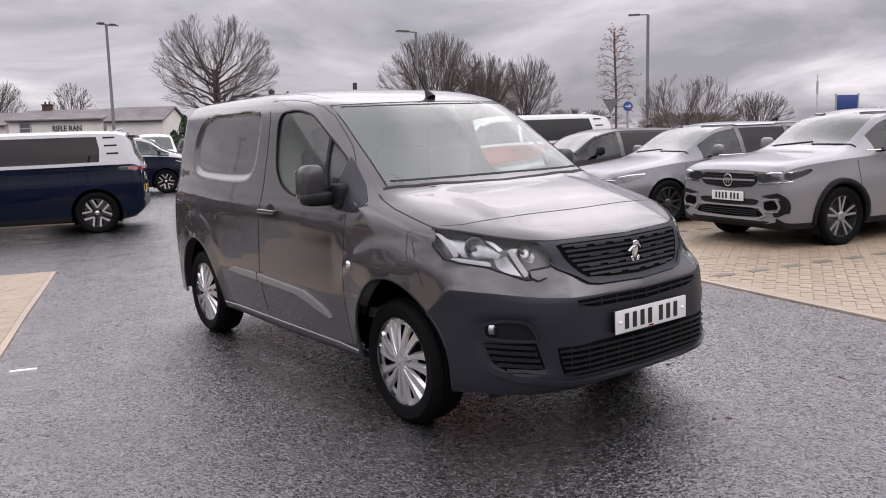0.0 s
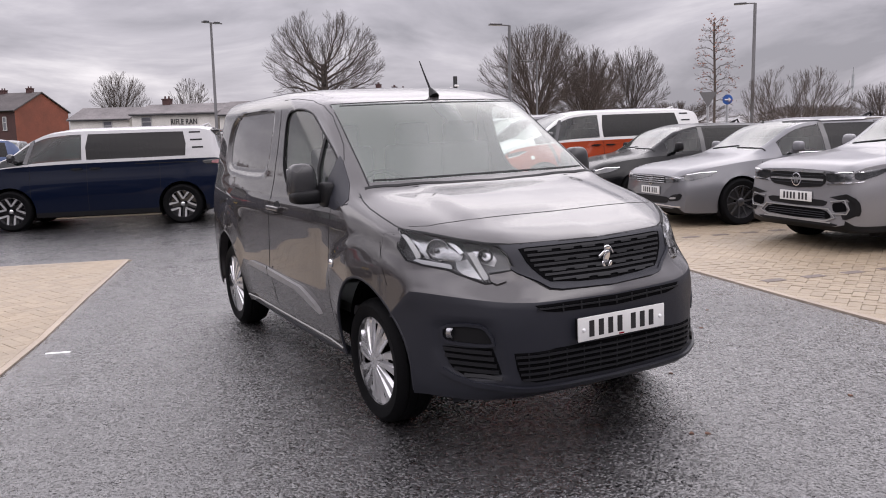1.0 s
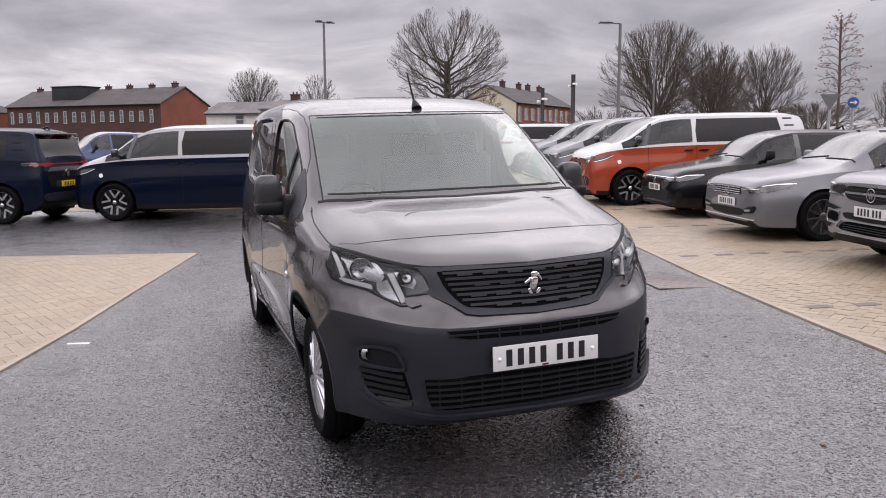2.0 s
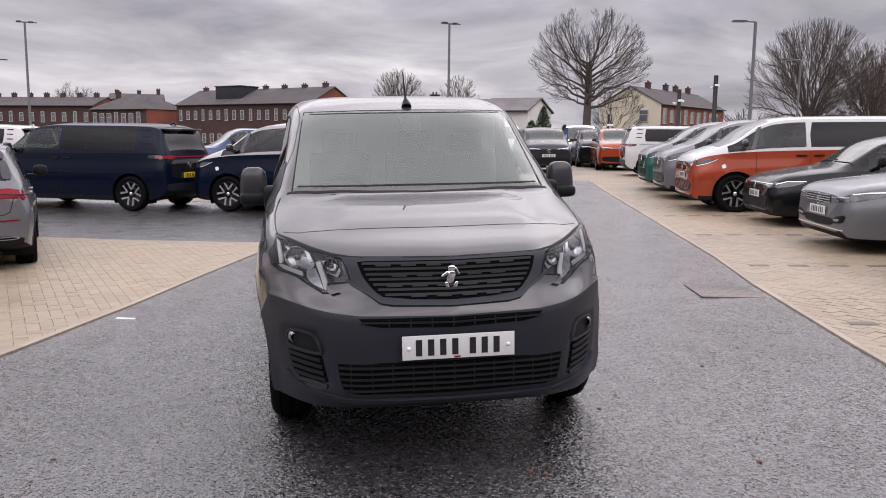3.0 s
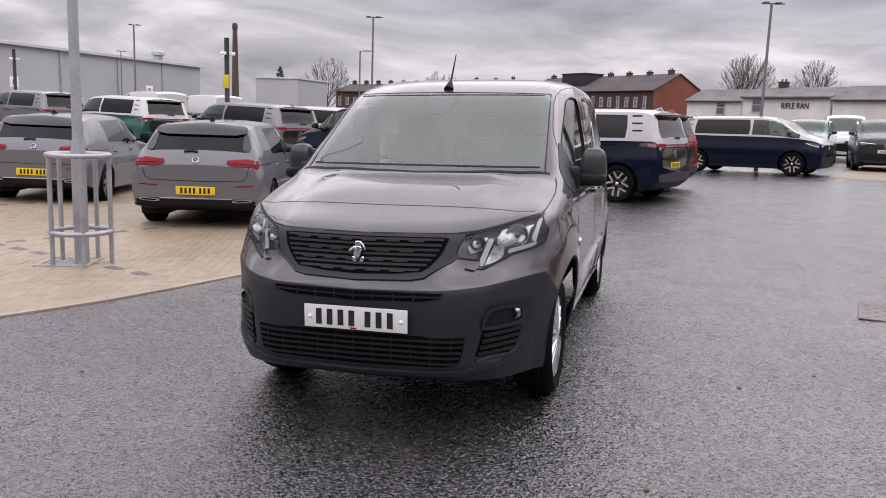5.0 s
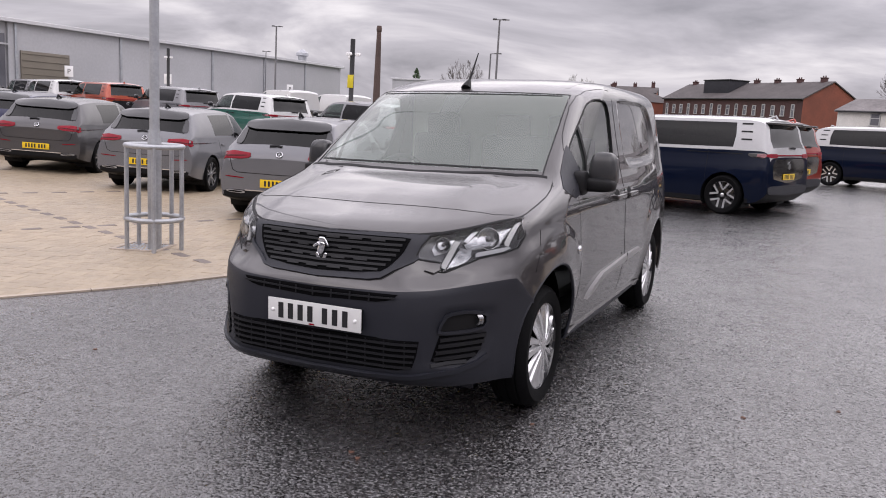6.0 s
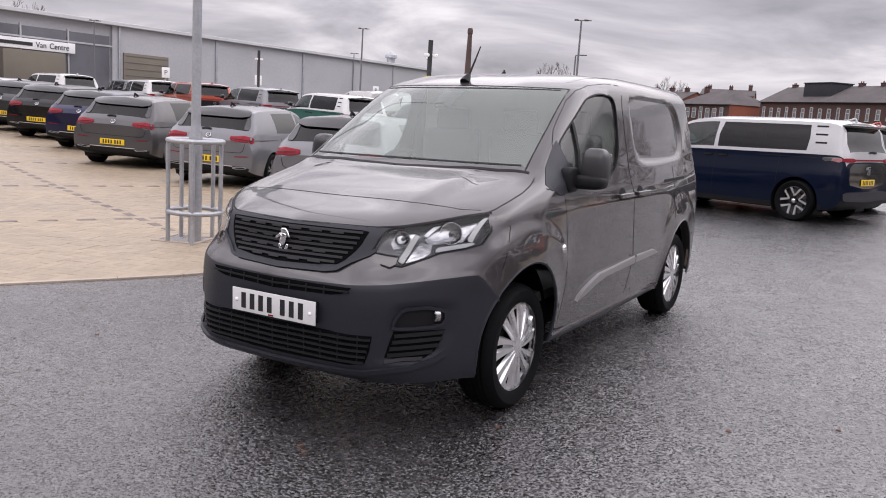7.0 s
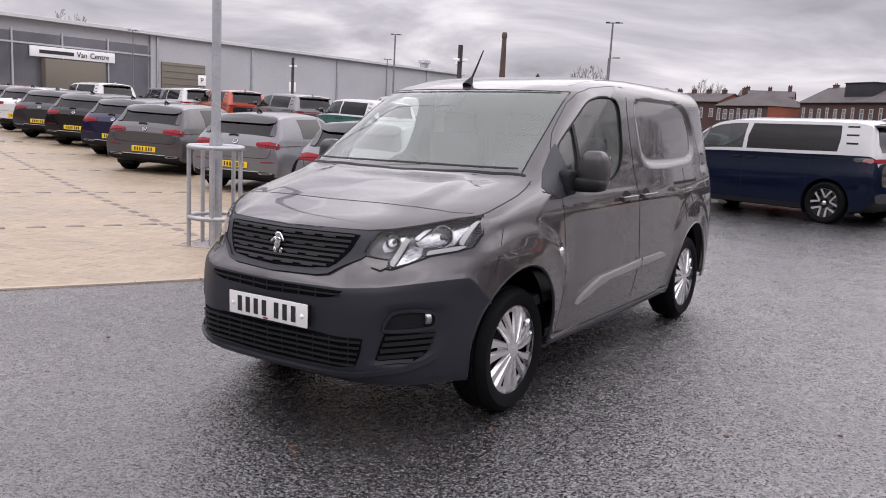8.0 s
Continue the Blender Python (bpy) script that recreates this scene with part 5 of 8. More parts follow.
box(bm, (0.018, 0.006, 0.568), (0.50, 0.03, 0.10), 0.004)
part("plate_holder", bm, BLACK, van)

for s in (-1, 1):
    # headlights: a deep dark bowl, two bright reflectors, light bars, a clear cover flush with the wing
    HL = mirrored(LAMP, s)
    lamp = van_part("headlight", LAMPBOWL, ("front", HL, -0.050, -0.050, 26, 16), label="clear headlight with bright daytime bars")
    for nm, pl, mt, off in (
        ("reflector", [(0.790, 1.012), (0.665, 0.985), (0.640, 0.925), (0.665, 0.893), (0.780, 0.912), (0.800, 0.945)], REFLECTOR, -0.040),
        ("reflector", [(0.600, 0.962), (0.535, 0.948), (0.518, 0.905), (0.535, 0.872), (0.590, 0.888)], REFLECTOR, -0.040),
        ("reflector", [(0.672, 0.893), (0.628, 0.905), (0.592, 0.818), (0.630, 0.828), (0.672, 0.852)], REFLECTOR, -0.022),
        ("reflector", [(0.800, 0.905), (0.690, 0.882), (0.690, 0.862), (0.785, 0.882), (0.815, 0.900)], SATIN, -0.020),
        ("light_bar", [(0.622, 0.935), (0.600, 0.937), (0.562, 0.820), (0.584, 0.812)], LIGHTBAR, -0.012),
        ("light_bar", [(0.815, 1.020), (0.798, 1.014), (0.782, 0.912), (0.800, 0.905)], LIGHTBAR, -0.012),
        ("light_bar", [(0.672, 0.984), (0.650, 0.978), (0.634, 0.935), (0.650, 0.928)], SATIN, -0.014)):
        van_part(nm, mt, ("front", mirrored(pl, s), off, 0.008, 8, 8), parent=lamp)
    for x0, z0, r in ((0.724, 0.950, 0.050), (0.558, 0.920, 0.034)):
        p, n = VSKIN.meet("front", s * x0, z0)
        aim = (n + Vector((0, -1.2, 0))).normalized()
        mm = Matrix.Translation(p - n * 0.020) @ aim.to_track_quat("Z", "Y").to_matrix().to_4x4()
        bm = bmesh.new()
        lathe(bm, [(r * 1.06, -0.006), (r * 1.06, 0.0), (r, 0.0), (r * 0.93, -0.006), (r * 0.72, -0.016), (r * 0.40, -0.024), (r * 0.30, -0.025)], 24, "z", mm)
        part("bulb_bowl", bm, REFLECTOR, lamp)
        bm = bmesh.new()
        lathe(bm, [(r * 0.30, -0.025), (r * 0.26, -0.012), (r * 0.12, -0.008), (0.001, -0.007)], 14, "z", mm)
        part("bulb_shield", bm, LAMPBOWL, lamp)
    van_part("cover", LENS, ("front", HL, 0.004, 0.003, 26, 16), parent=lamp)
    van_line("rim", "front", HL + HL[:1], 0.007, 0.005, BLACK, 0.012, lamp)
    van_line("seam", "front", mirrored([(0.79, 1.029), (0.735, 1.018), (0.632, 0.989), (0.54, 0.969), (0.45, 0.960), (0.25, 0.958), (0.0, 0.956)], s), 0.010, 0.003, BLACK)
    # the winglet under the lamp
    van_part("winglet", VANPAINT, ("front", mirrored([(0.56, 0.835), (0.53, 0.806), (0.47, 0.795), (0.545, 0.790), (0.562, 0.797)], s), 0.012, 0.012, 6, 4))
    # fog lights
    FOG = mirrored(smooth_poly([(0.752, 0.602), (0.70, 0.622), (0.628, 0.614), (0.604, 0.568), (0.592, 0.522), (0.74, 0.530), (0.756, 0.560)]), s)
    fog = van_part("fog_light", BLACK, ("front", FOG, 0.002, 0.01, 14, 8))
    van_line("frame", "front", FOG + FOG[:1], 0.014, 0.013, BUMPER, 0.014, fog)
    p, n = VSKIN.meet("front", s * 0.722, 0.576)
    mm = Matrix.Translation(p + Vector((-s * 0.004, 0.008, 0))) @ Matrix.Rotation(radians(90), 4, "X") @ Matrix.Rotation(radians(-s * 25), 4, "Y")
    bm = bmesh.new()
    lathe(bm, [(0.033, -0.02), (0.033, 0.004), (0.029, 0.007), (0.022, -0.002), (0.001, -0.008)], 22, "z", mm)
    part("reflector", bm, REFLECTOR, fog)
    bm = bmesh.new()
    lathe(bm, [(0.030, 0.006), (0.024, 0.012), (0.012, 0.015), (0.001, 0.016)], 22, "z", mm)
    part("lens", bm, LENS, fog)
    FIN = mirrored([(0.756, 0.512), (0.60, 0.512), (0.572, 0.388), (0.69, 0.372), (0.735, 0.42)], s)
    # vent depth is shade by colour: a near-black sheet under the slats
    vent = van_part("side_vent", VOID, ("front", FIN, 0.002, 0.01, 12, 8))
    for z, a, b in ((0.497, 0.752, 0.602), (0.468, 0.748, 0.594), (0.438, 0.738, 0.587), (0.408, 0.722, 0.580), (0.380, 0.695, 0.575)):
        van_line("slat", "front", mirrored([(a, z + 0.004), ((a + b) / 2, z), (b, z - 0.006)], s), 0.017, 0.011, GRILLE, 0.012, vent)
    # bonnet shut lines
    van_line("seam", "top", mirrored([(0.79, 0.585), (0.808, 0.66), (0.818, 0.78), (0.822, 0.92), (0.812, 1.03), (0.798, 1.10)], s), 0.0055, 0.0015, BLACK)
    way = "left" if s > 0 else "right"
    # doors
    van_line("seam", way, [(2.45, 1.735), (2.405, 1.60), (2.395, 1.40), (2.41, 1.12), (2.45, 0.86), (2.46, 0.36)], 0.006, 0.0015, BLACK)
    van_line("seam", way, [(2.45, 1.735), (2.26, 1.735), (2.02, 1.71), (1.85, 1.67), (1.71, 1.605), (1.57, 1.51), (1.46, 1.43), (1.38, 1.355), (1.355, 1.315), (1.335, 1.22), (1.29, 1.115), (1.32, 0.82), (1.34, 0.33)], 0.0045, 0.001, BLACK)
    van_line("seam", way, [(0.60, 0.77), (0.66, 0.90), (0.70, 0.965), (0.62, 1.01)], 0.0035, 0.001, BLACK)
    van_line("seam", way, [(1.02, 1.20), (1.12, 1.125), (1.30, 1.115)], 0.007, 0.002, BLACK)
    van_part("door_glass", VANGLASS, (way, DOOR_WIN, -0.010, 0.004, 24, 16), label="door glass reflecting bare trees")
    van_line("window_seal", way, DOOR_WIN + DOOR_WIN[:1], 0.010, 0.002, BLACK, 0.014)
    van_part("mirror_sail", BUMPER, (way, [(1.43, 1.12), (1.24, 1.088), (1.11, 1.13), (1.23, 1.235), (1.36, 1.335), (1.425, 1.375)], 0.003, 0.006, 10, 10))
    van_line("window_divider", way, [(1.52, 1.14), (1.58, 1.31), (1.645, 1.485)], 0.022, 0.002, BLACK, 0.012)
    # side moulding
    MOULD = smooth_poly([(2.98, 0.622), (2.47, 0.622), (1.95, 0.612), (1.78, 0.588), (1.56, 0.515), (1.50, 0.465), (1.60, 0.478), (1.74, 0.525), (1.92, 0.562), (2.17, 0.572), (2.98, 0.572)])
    bm = bmesh.new()
    VSKIN.sheet(bm, way, MOULD, 0.022, 0.026, 34, 5)
    part("side_moulding", bm, MOULDING, van, "raised grey side moulding")
    van_line("seam", way, [(2.458, 0.57), (2.458, 0.63)], 0.008, 0.024, BLACK)
    # indicator repeater
    p, n = VSKIN.meet(way, 1.235, 0.805)
    bm = bmesh.new()
    mm = Matrix.Translation(p) @ Matrix.Rotation(radians(s * 90), 4, "Y")
    lathe(bm, [(0.024, -0.006), (0.024, 0.004), (0.018, 0.010), (0.008, 0.013), (0.001, 0.014)], 20, "z", mm)
    part("indicator", bm, CHROME, van)
    # handles
    for y0 in ((2.20, 2.555) if s > 0 else (2.25,)):
        p, n = VSKIN.meet(way, y0, 1.045)
        x = p.x
        bm = bmesh.new()
        box(bm, (x + s * 0.030, y0, 1.040), (0.022, 0.25, 0.030), 0.010, seg=3)
        box(bm, (x + s * 0.012, y0 - 0.10, 1.040), (0.03, 0.03, 0.026), 0.006)
        box(bm, (x + s * 0.012, y0 + 0.10, 1.040), (0.03, 0.03, 0.026), 0.006)
        part("door_handle", bm, VANPAINT, van)
        van_part("handle_cup", BLACK, (way, smooth_poly([(y0 - 0.06, 1.01), (y0 + 0.06, 1.01), (y0 + 0.07, 1.05), (y0 + 0.03, 1.085), (y0 - 0.03, 1.085), (y0 - 0.07, 1.05)]), 0.0015, 0.004, 8, 6))
    # door mirrors
    bm = bmesh.new()
    pebble(bm, (s * 0.970, 1.52, 1.240), (0.178, 0.150, 0.205), 0.55, top=0.80)
    mirror = part("door_mirror", bm, MIRRORCAP, van, "large black door mirror")
    bm = bmesh.new()
    pebble(bm, (s * 0.925, 1.475, 1.155), (0.26, 0.15, 0.080), 0.5)
    pebble(bm, (s * 0.868, 1.40, 1.165), (0.080, 0.15, 0.14), 0.5)
    part("arm", bm, BLACK, mirror)
    bm = bmesh.new()
    box(bm, (s * 0.968, 1.594, 1.235), (0.13, 0.006, 0.15), 0.002)
    part("mirror_glass", bm, CHROME, mirror)
    # the windscreen's seal at the pillar
    van_line("screen_seal", "front", mirrored([(0.733, 1.215), (0.719, 1.30), (0.696, 1.45), (0.671, 1.60), (0.655, 1.675)], s), 0.006, 0.002, BLACK)
    # roof channel
    van_line("roof_seam", "top", mirrored([(0.60, 1.93), (0.60, 2.2), (0.605, 3.0), (0.59, 4.0)], s), 0.02, 0.001, VANPAINT, 0.012)
    # wheels, liners
    for y0, x0 in ((0.885, 0.765), (3.668, 0.765)):
        wheel(van, s * x0, y0, 0.325, 0.325, 0.205, "cover", s)
        bm = bmesh.new()
        ra = 0.432
        arc = [(y0 - 0.008 + ra * math.cos(a), 0.345 + ra * math.sin(a)) for a in [math.pi * (1.03 - 1.06 * k / 20) for k in range(21)]]
        o, i = [bm.verts.new((s * (0.82 if y > 0.62 else 0.80), y, z)) for y, z in arc], [bm.verts.new((s * 0.50, y, z)) for y, z in arc]
        for k in range(20):
            bm.faces.new((o[k], o[k + 1], i[k + 1], i[k]))
        bm.faces.new(i)
        part("arch_liner", bm, VOID, van)
    for (cy, cz), r in ARCHES:
        pts = []
        for a in [math.pi * (1.05 - 1.10 * k / 24) for k in range(25)]:
            k = r / arch_far(((cy, cz), r), cy + math.cos(a), cz + math.sin(a))
            yy, zz = cy + k * math.cos(a), cz + k * math.sin(a)
            p, n = VSKIN.meet(way, yy, zz)
            if p is not None and abs(p.x) > 0.75:
                pts.append(p - Vector((s * 0.006, 0, 0)))
        bm = bmesh.new()
        tube(bm, pts, 0.009, 6)
        part("arch_lip", bm, VANPAINT if cy > 1 else BUMPER, van)
    # sill
    bm = bmesh.new()
    tube(bm, [(s * 0.820, 1.22, 0.275), (s * 0.828, 2.2, 0.273), (s * 0.820, 3.26, 0.28)], [0.026, 0.028, 0.026], 8)
    part("sill", bm, BUMPER, van)
    bm = bmesh.new()
    low = [VSKIN.meet(way, 1.26 + 0.245 * k, 0.312)[0] for k in range(9)]
    tube(bm, [p + Vector((s * 0.003, 0, 0)) for p in low if p is not None and abs(p.x) > 0.7], 0.008, 6)
    part("sill_edge", bm, VANPAINT, van)
    # tail lights wrap round the rear corner
    van_part("tail_light", REDLENS, ("rear", mirrored([(0.62, 1.02), (0.76, 1.02), (0.70, 1.50), (0.62, 1.50)], s), 0.004, 0.01, 4, 6))

van_line("screen_border", "front", [(-0.70, 1.240), (0, 1.240), (0.70, 1.238)], 0.012, 0.0025, FRIT, 0.003)
van_line("screen_border", "front", [(-0.62, 1.662), (0, 1.664), (0.62, 1.666)], 0.010, 0.0025, FRIT, 0.003)
van_line("screen_seal", "front", [(-0.650, 1.676), (-0.3, 1.680), (0, 1.682), (0.3, 1.680), (0.650, 1.676)], 0.008, 0.002, BLACK)
van_line("scuttle", "top", [(-0.76, 1.115), (-0.6, 1.06), (-0.3, 1.02), (0, 1.005), (0.3, 1.02), (0.6, 1.06), (0.76, 1.115)], 0.022, 0.002, BLACK, 0.01)
van_line("seam", "top", [(-0.765, 0.595), (-0.69, 0.535), (-0.45, 0.465), (0, 0.440), (0.45, 0.465), (0.69, 0.535), (0.765, 0.595)], 0.004, 0.0012, BLACK)
van_part("sensor_housing", BLACK, ("front", [(-0.080, 1.660), (0.080, 1.660), (0.055, 1.550), (-0.055, 1.550)], -0.004, 0.02, 6, 6))
# fuel flap and sliding-door rail on the left flank
van_line("door_rail", "left", [(3.15, 1.092), (3.75, 1.098)], 0.022, 0.002, BLACK, 0.01)
flap = [(3.50 + 0.095 * math.cos(a), 0.93 + 0.085 * math.sin(a)) for a in [2 * math.pi * k / 20 for k in range(21)]]
van_line("fuel_flap_seam", "left", flap, 0.006, 0.002, BLACK)
van_line("seam", "left", [(3.42, 1.195), (3.42, 1.10), (3.40, 0.80)], 0.006, 0.0015, BLACK)
# aerial
p, n = VSKIN.meet("top", 0.0, 1.735)
bm = bmesh.new()
tube(bm, [(0, 1.700, p.z - 0.012), (0, 1.725, p.z + 0.016), (0, 1.752, p.z + 0.045)], [0.034, 0.024, 0.009], 10)
aerial = part("aerial", bm, BLACK, van)
bm = bmesh.new()
tube(bm, [(0, 1.742, p.z + 0.03), (0, 1.815, p.z + 0.13), (0, 1.880, p.z + 0.225)], [0.008, 0.006, 0.004], 6)
part("whip", bm, BLACK, aerial)
# under the body
bm = bmesh.new()
box(bm, (0, 2.28, 0.30), (1.25, 3.5, 0.14), 0.03)
part("underbody", bm, VOID, van)
bm = bmesh.new()
box(bm, (-0.58, 0.42, 0.225), (0.16, 0.012, 0.07), 0.004)
part("air_deflector", bm, BUMPER, van)
bm = bmesh.new()
box(bm, (0.58, 0.42, 0.225), (0.16, 0.012, 0.07), 0.004)
part("air_deflector", bm, BUMPER, van)
# cab: dashboard, seats, steering wheel, bulkhead
bm = bmesh.new()
box(bm, (0, 1.28, 1.08), (1.44, 0.42, 0.20), 0.06, seg=3)
part("dashboard", bm, CABTRIM, van)
bm = bmesh.new()
box(bm, (0, 2.44, 1.05), (1.5, 0.04, 1.30), 0.01)
part("bulkhead", bm, BULK, van)
bm = bmesh.new()
box(bm, (0, 1.8, 0.52), (1.6, 1.3, 0.06), 0.01)
part("cab_floor", bm, CABTRIM, van)
for x in (-0.42, 0.12, 0.50):
    bm = bmesh.new()
    box(bm, (x, 2.02, 0.82), (0.42, 0.5, 0.16), 0.05, seg=3)
    box(bm, (x, 2.26, 1.12), (0.42, 0.14, 0.58), 0.05, Matrix.Identity(4), seg=3)
    box(bm, (x, 2.28, 1.47), (0.24, 0.10, 0.17), 0.04, seg=3)
    part("seat", bm, CABTRIM, van)
bm = bmesh.new()
tube(bm, [(-0.42 + 0.18 * math.cos(a), 1.58 + 0.08 * math.sin(a), 1.10 + 0.16 * math.sin(a)) for a in [2 * math.pi * k / 24 for k in range(25)]], 0.014, 8, False)
part("steering_wheel", bm, BLACK, van)


# ---- looks of the parked cars ----
DARKRED = surface("dark_red_lamp_band", (0.05, 0.001, 0.003), 0.25, var=0.1, spec=0.2)
LAMPGLASS = surface("headlamp_glass", (0.05, 0.052, 0.056), 0.08, 0.4, var=0.3, big=6, fine=25, coat=1.0)
PALELENS = surface("pale_red_lamp_lens", (0.26, 0.10, 0.11), 0.25, var=0.25, big=5, fine=30, coat=0.6)
BUS = dict(cowl=-0.30, roof=0.66, rear=(3.58, 3.74), sides=[(-0.14, 1.29), (1.37, 3.12)], doors=(0.36, 1.34, 2.62), handles=(1.18, 1.50), handle=BLACK, skirt=0.30, lip=None, fin=3.42, fin_h=0.05, fin_up=True, bus_spoiler=(3.61, 1.70), wipers=(-0.12,), wiper_z=1.26, mirror=GLOSSBLACK,
    panels=[("headlight", "front", [(0.50, 0.90), (0.84, 0.94), (0.88, 1.02), (0.60, 0.98)], LAMPGLASS, 0.006), ("tail_light", "rear", [(0.55, 1.09), (0.90, 1.09), (0.90, 1.16), (0.55, 1.16)], REDLENS, 0.012), ("lamp_surround", "left", [(3.38, 1.125), (3.50, 1.075), (3.72, 1.07), (3.72, 1.175), (3.42, 1.165)], GLOSSBLACK, 0.005), ("rear_lamp", "left", [(3.55, 1.095), (3.72, 1.085), (3.72, 1.16), (3.57, 1.155)], PALELENS, 0.010), ("lamp_surround", "right", [(3.38, 1.125), (3.50, 1.075), (3.72, 1.07), (3.72, 1.175), (3.42, 1.165)], GLOSSBLACK, 0.005), ("rear_lamp", "right", [(3.55, 1.095), (3.72, 1.085), (3.72, 1.16), (3.57, 1.155)], PALELENS, 0.010)],
    centre=[("lower_grille", "front", [(0.0, 0.36), (0.78, 0.38), (0.82, 0.60), (0.0, 0.60)], BLACK, 0.006), ("tailgate_panel", "rear", [(0.0, 0.63), (0.66, 0.64), (0.74, 1.07), (0.0, 1.07)], GLOSSBLACK, 0.003), ("rear_bumper", "rear", [(0.0, 0.40), (0.86, 0.42), (0.90, 0.58), (0.0, 0.58)], BUMPER, 0.02)],
    bars=[("vent_slat", "left", 3.17, 3.37, (1.68,), 0.030, BLACK, 0.004), ("vent_slat", "left", 3.19, 3.40, (1.54,), 0.030, BLACK, 0.004), ("vent_slat", "left", 3.22, 3.42, (1.40,), 0.030, BLACK, 0.004), ("vent_slat", "right", 3.17, 3.37, (1.68,), 0.030, BLACK, 0.004), ("vent_slat", "right", 3.19, 3.40, (1.54,), 0.030, BLACK, 0.004), ("vent_slat", "right", 3.22, 3.42, (1.40,), 0.030, BLACK, 0.004), ("light_line", "rear", -0.78, 0.78, (1.13,), 0.025, REDLENS, 0.016), ("slide_rail", "left", 2.2, 3.3, (1.14,), 0.014, BLACK, 0.004), ("slide_rail", "right", 2.2, 3.3, (1.14,), 0.014, BLACK, 0.004)],
    lines=[("window_divider", "left", [(0.30, 1.20), (0.44, 1.62)], 0.075, GLOSSBLACK, 0.004), ("window_divider", "right", [(0.30, 1.20), (0.44, 1.62)], 0.075, GLOSSBLACK, 0.004), ("light_line", "front", [(-0.80, 1.0), (-0.4, 0.955), (0, 0.94), (0.4, 0.955), (0.80, 1.0)], 0.014, CHROME, 0.008)],
    plates=(("front", 0.70), ("rear", 0.74)), badges=(("front", 0.87, 0.085), ("rear", 0.95, 0.075)))
HATCH = dict(mirror=BLACK, cowl=0.33, roof=1.05, rear=(2.78, 3.26), sides=[(0.62, 1.30), (1.38, 2.36)], doors=(0.30, 1.33, 2.2), handles=(1.16, 2.05),
    panels=[("headlight", "front", [(0.42, 0.62), (0.80, 0.645), (0.84, 0.735), (0.46, 0.69)], LAMPGLASS, 0.006), ("tail_light", "rear", [(0.40, 0.875), (0.56, 0.845), (0.86, 0.825), (0.86, 0.935), (0.72, 0.955), (0.42, 0.950)], REDLENS, 0.012), ("lamp_band", "rear", [(0.46, 0.893), (0.84, 0.868), (0.84, 0.885), (0.46, 0.908)], DARKRED, 0.0135),
        ("glass_wedge", "rear", [(0.58, 1.05), (0.70, 1.05), (0.64, 1.24), (0.57, 1.30)], GLOSSBLACK, 0.010),
        # the exhaust mouth is a near-black sheet, its inner shade painted on
        ("exhaust_trim", "rear", [(0.48, 0.375), (0.74, 0.39), (0.74, 0.425), (0.48, 0.415)], SATIN, 0.016), ("exhaust_mouth", "rear", [(0.51, 0.386), (0.715, 0.398), (0.715, 0.416), (0.51, 0.406)], VOID, 0.02), ("rear_reflector", "rear", [(0.50, 0.585), (0.76, 0.60), (0.76, 0.615), (0.50, 0.60)], REDLENS, 0.006)],
    centre=[("lower_grille", "front", [(0.0, 0.30), (0.60, 0.30), (0.66, 0.50), (0.0, 0.48)], BLACK, 0.008), ("diffuser", "rear", [(0.0, 0.29), (0.76, 0.31), (0.80, 0.43), (0.0, 0.41)], BLACK, 0.008), ("spoiler", "rear", [(0.0, 1.275), (0.56, 1.235), (0.625, 1.30), (0.56, 1.372), (0.0, 1.395)], GLOSSBLACK, 0.03), ("grille", "front", [(0.0, 0.625), (0.40, 0.64), (0.42, 0.675), (0.0, 0.665)], BLACK, 0.008)],
    bars=[("bumper_trim", "rear", -0.48, 0.48, (0.425,), 0.012, CHROME, 0.012), ("light_line", "front", -0.74, 0.74, (0.70,), 0.012, CHROME, 0.01)],
    lines=[("pillar", w, [(1.34, 0.94), (1.34, 1.385)], 0.09, GLOSSBLACK, 0.004) for w in ("left", "right")] + [("shut_line", "rear", [(-0.70, 0.845), (-0.66, 0.70), (-0.60, 0.665), (0, 0.655), (0.60, 0.665), (0.66, 0.70), (0.70, 0.845)], 0.008, BLACK, 0.002)], fin=2.55, wipers=(0.08,), wiper_z=1.03, sweep=0.36,
    plates=(("front", 0.52), ("rear", 0.53)), badges=(("front", 0.645, 0.06), ("rear", 0.93, 0.046)))
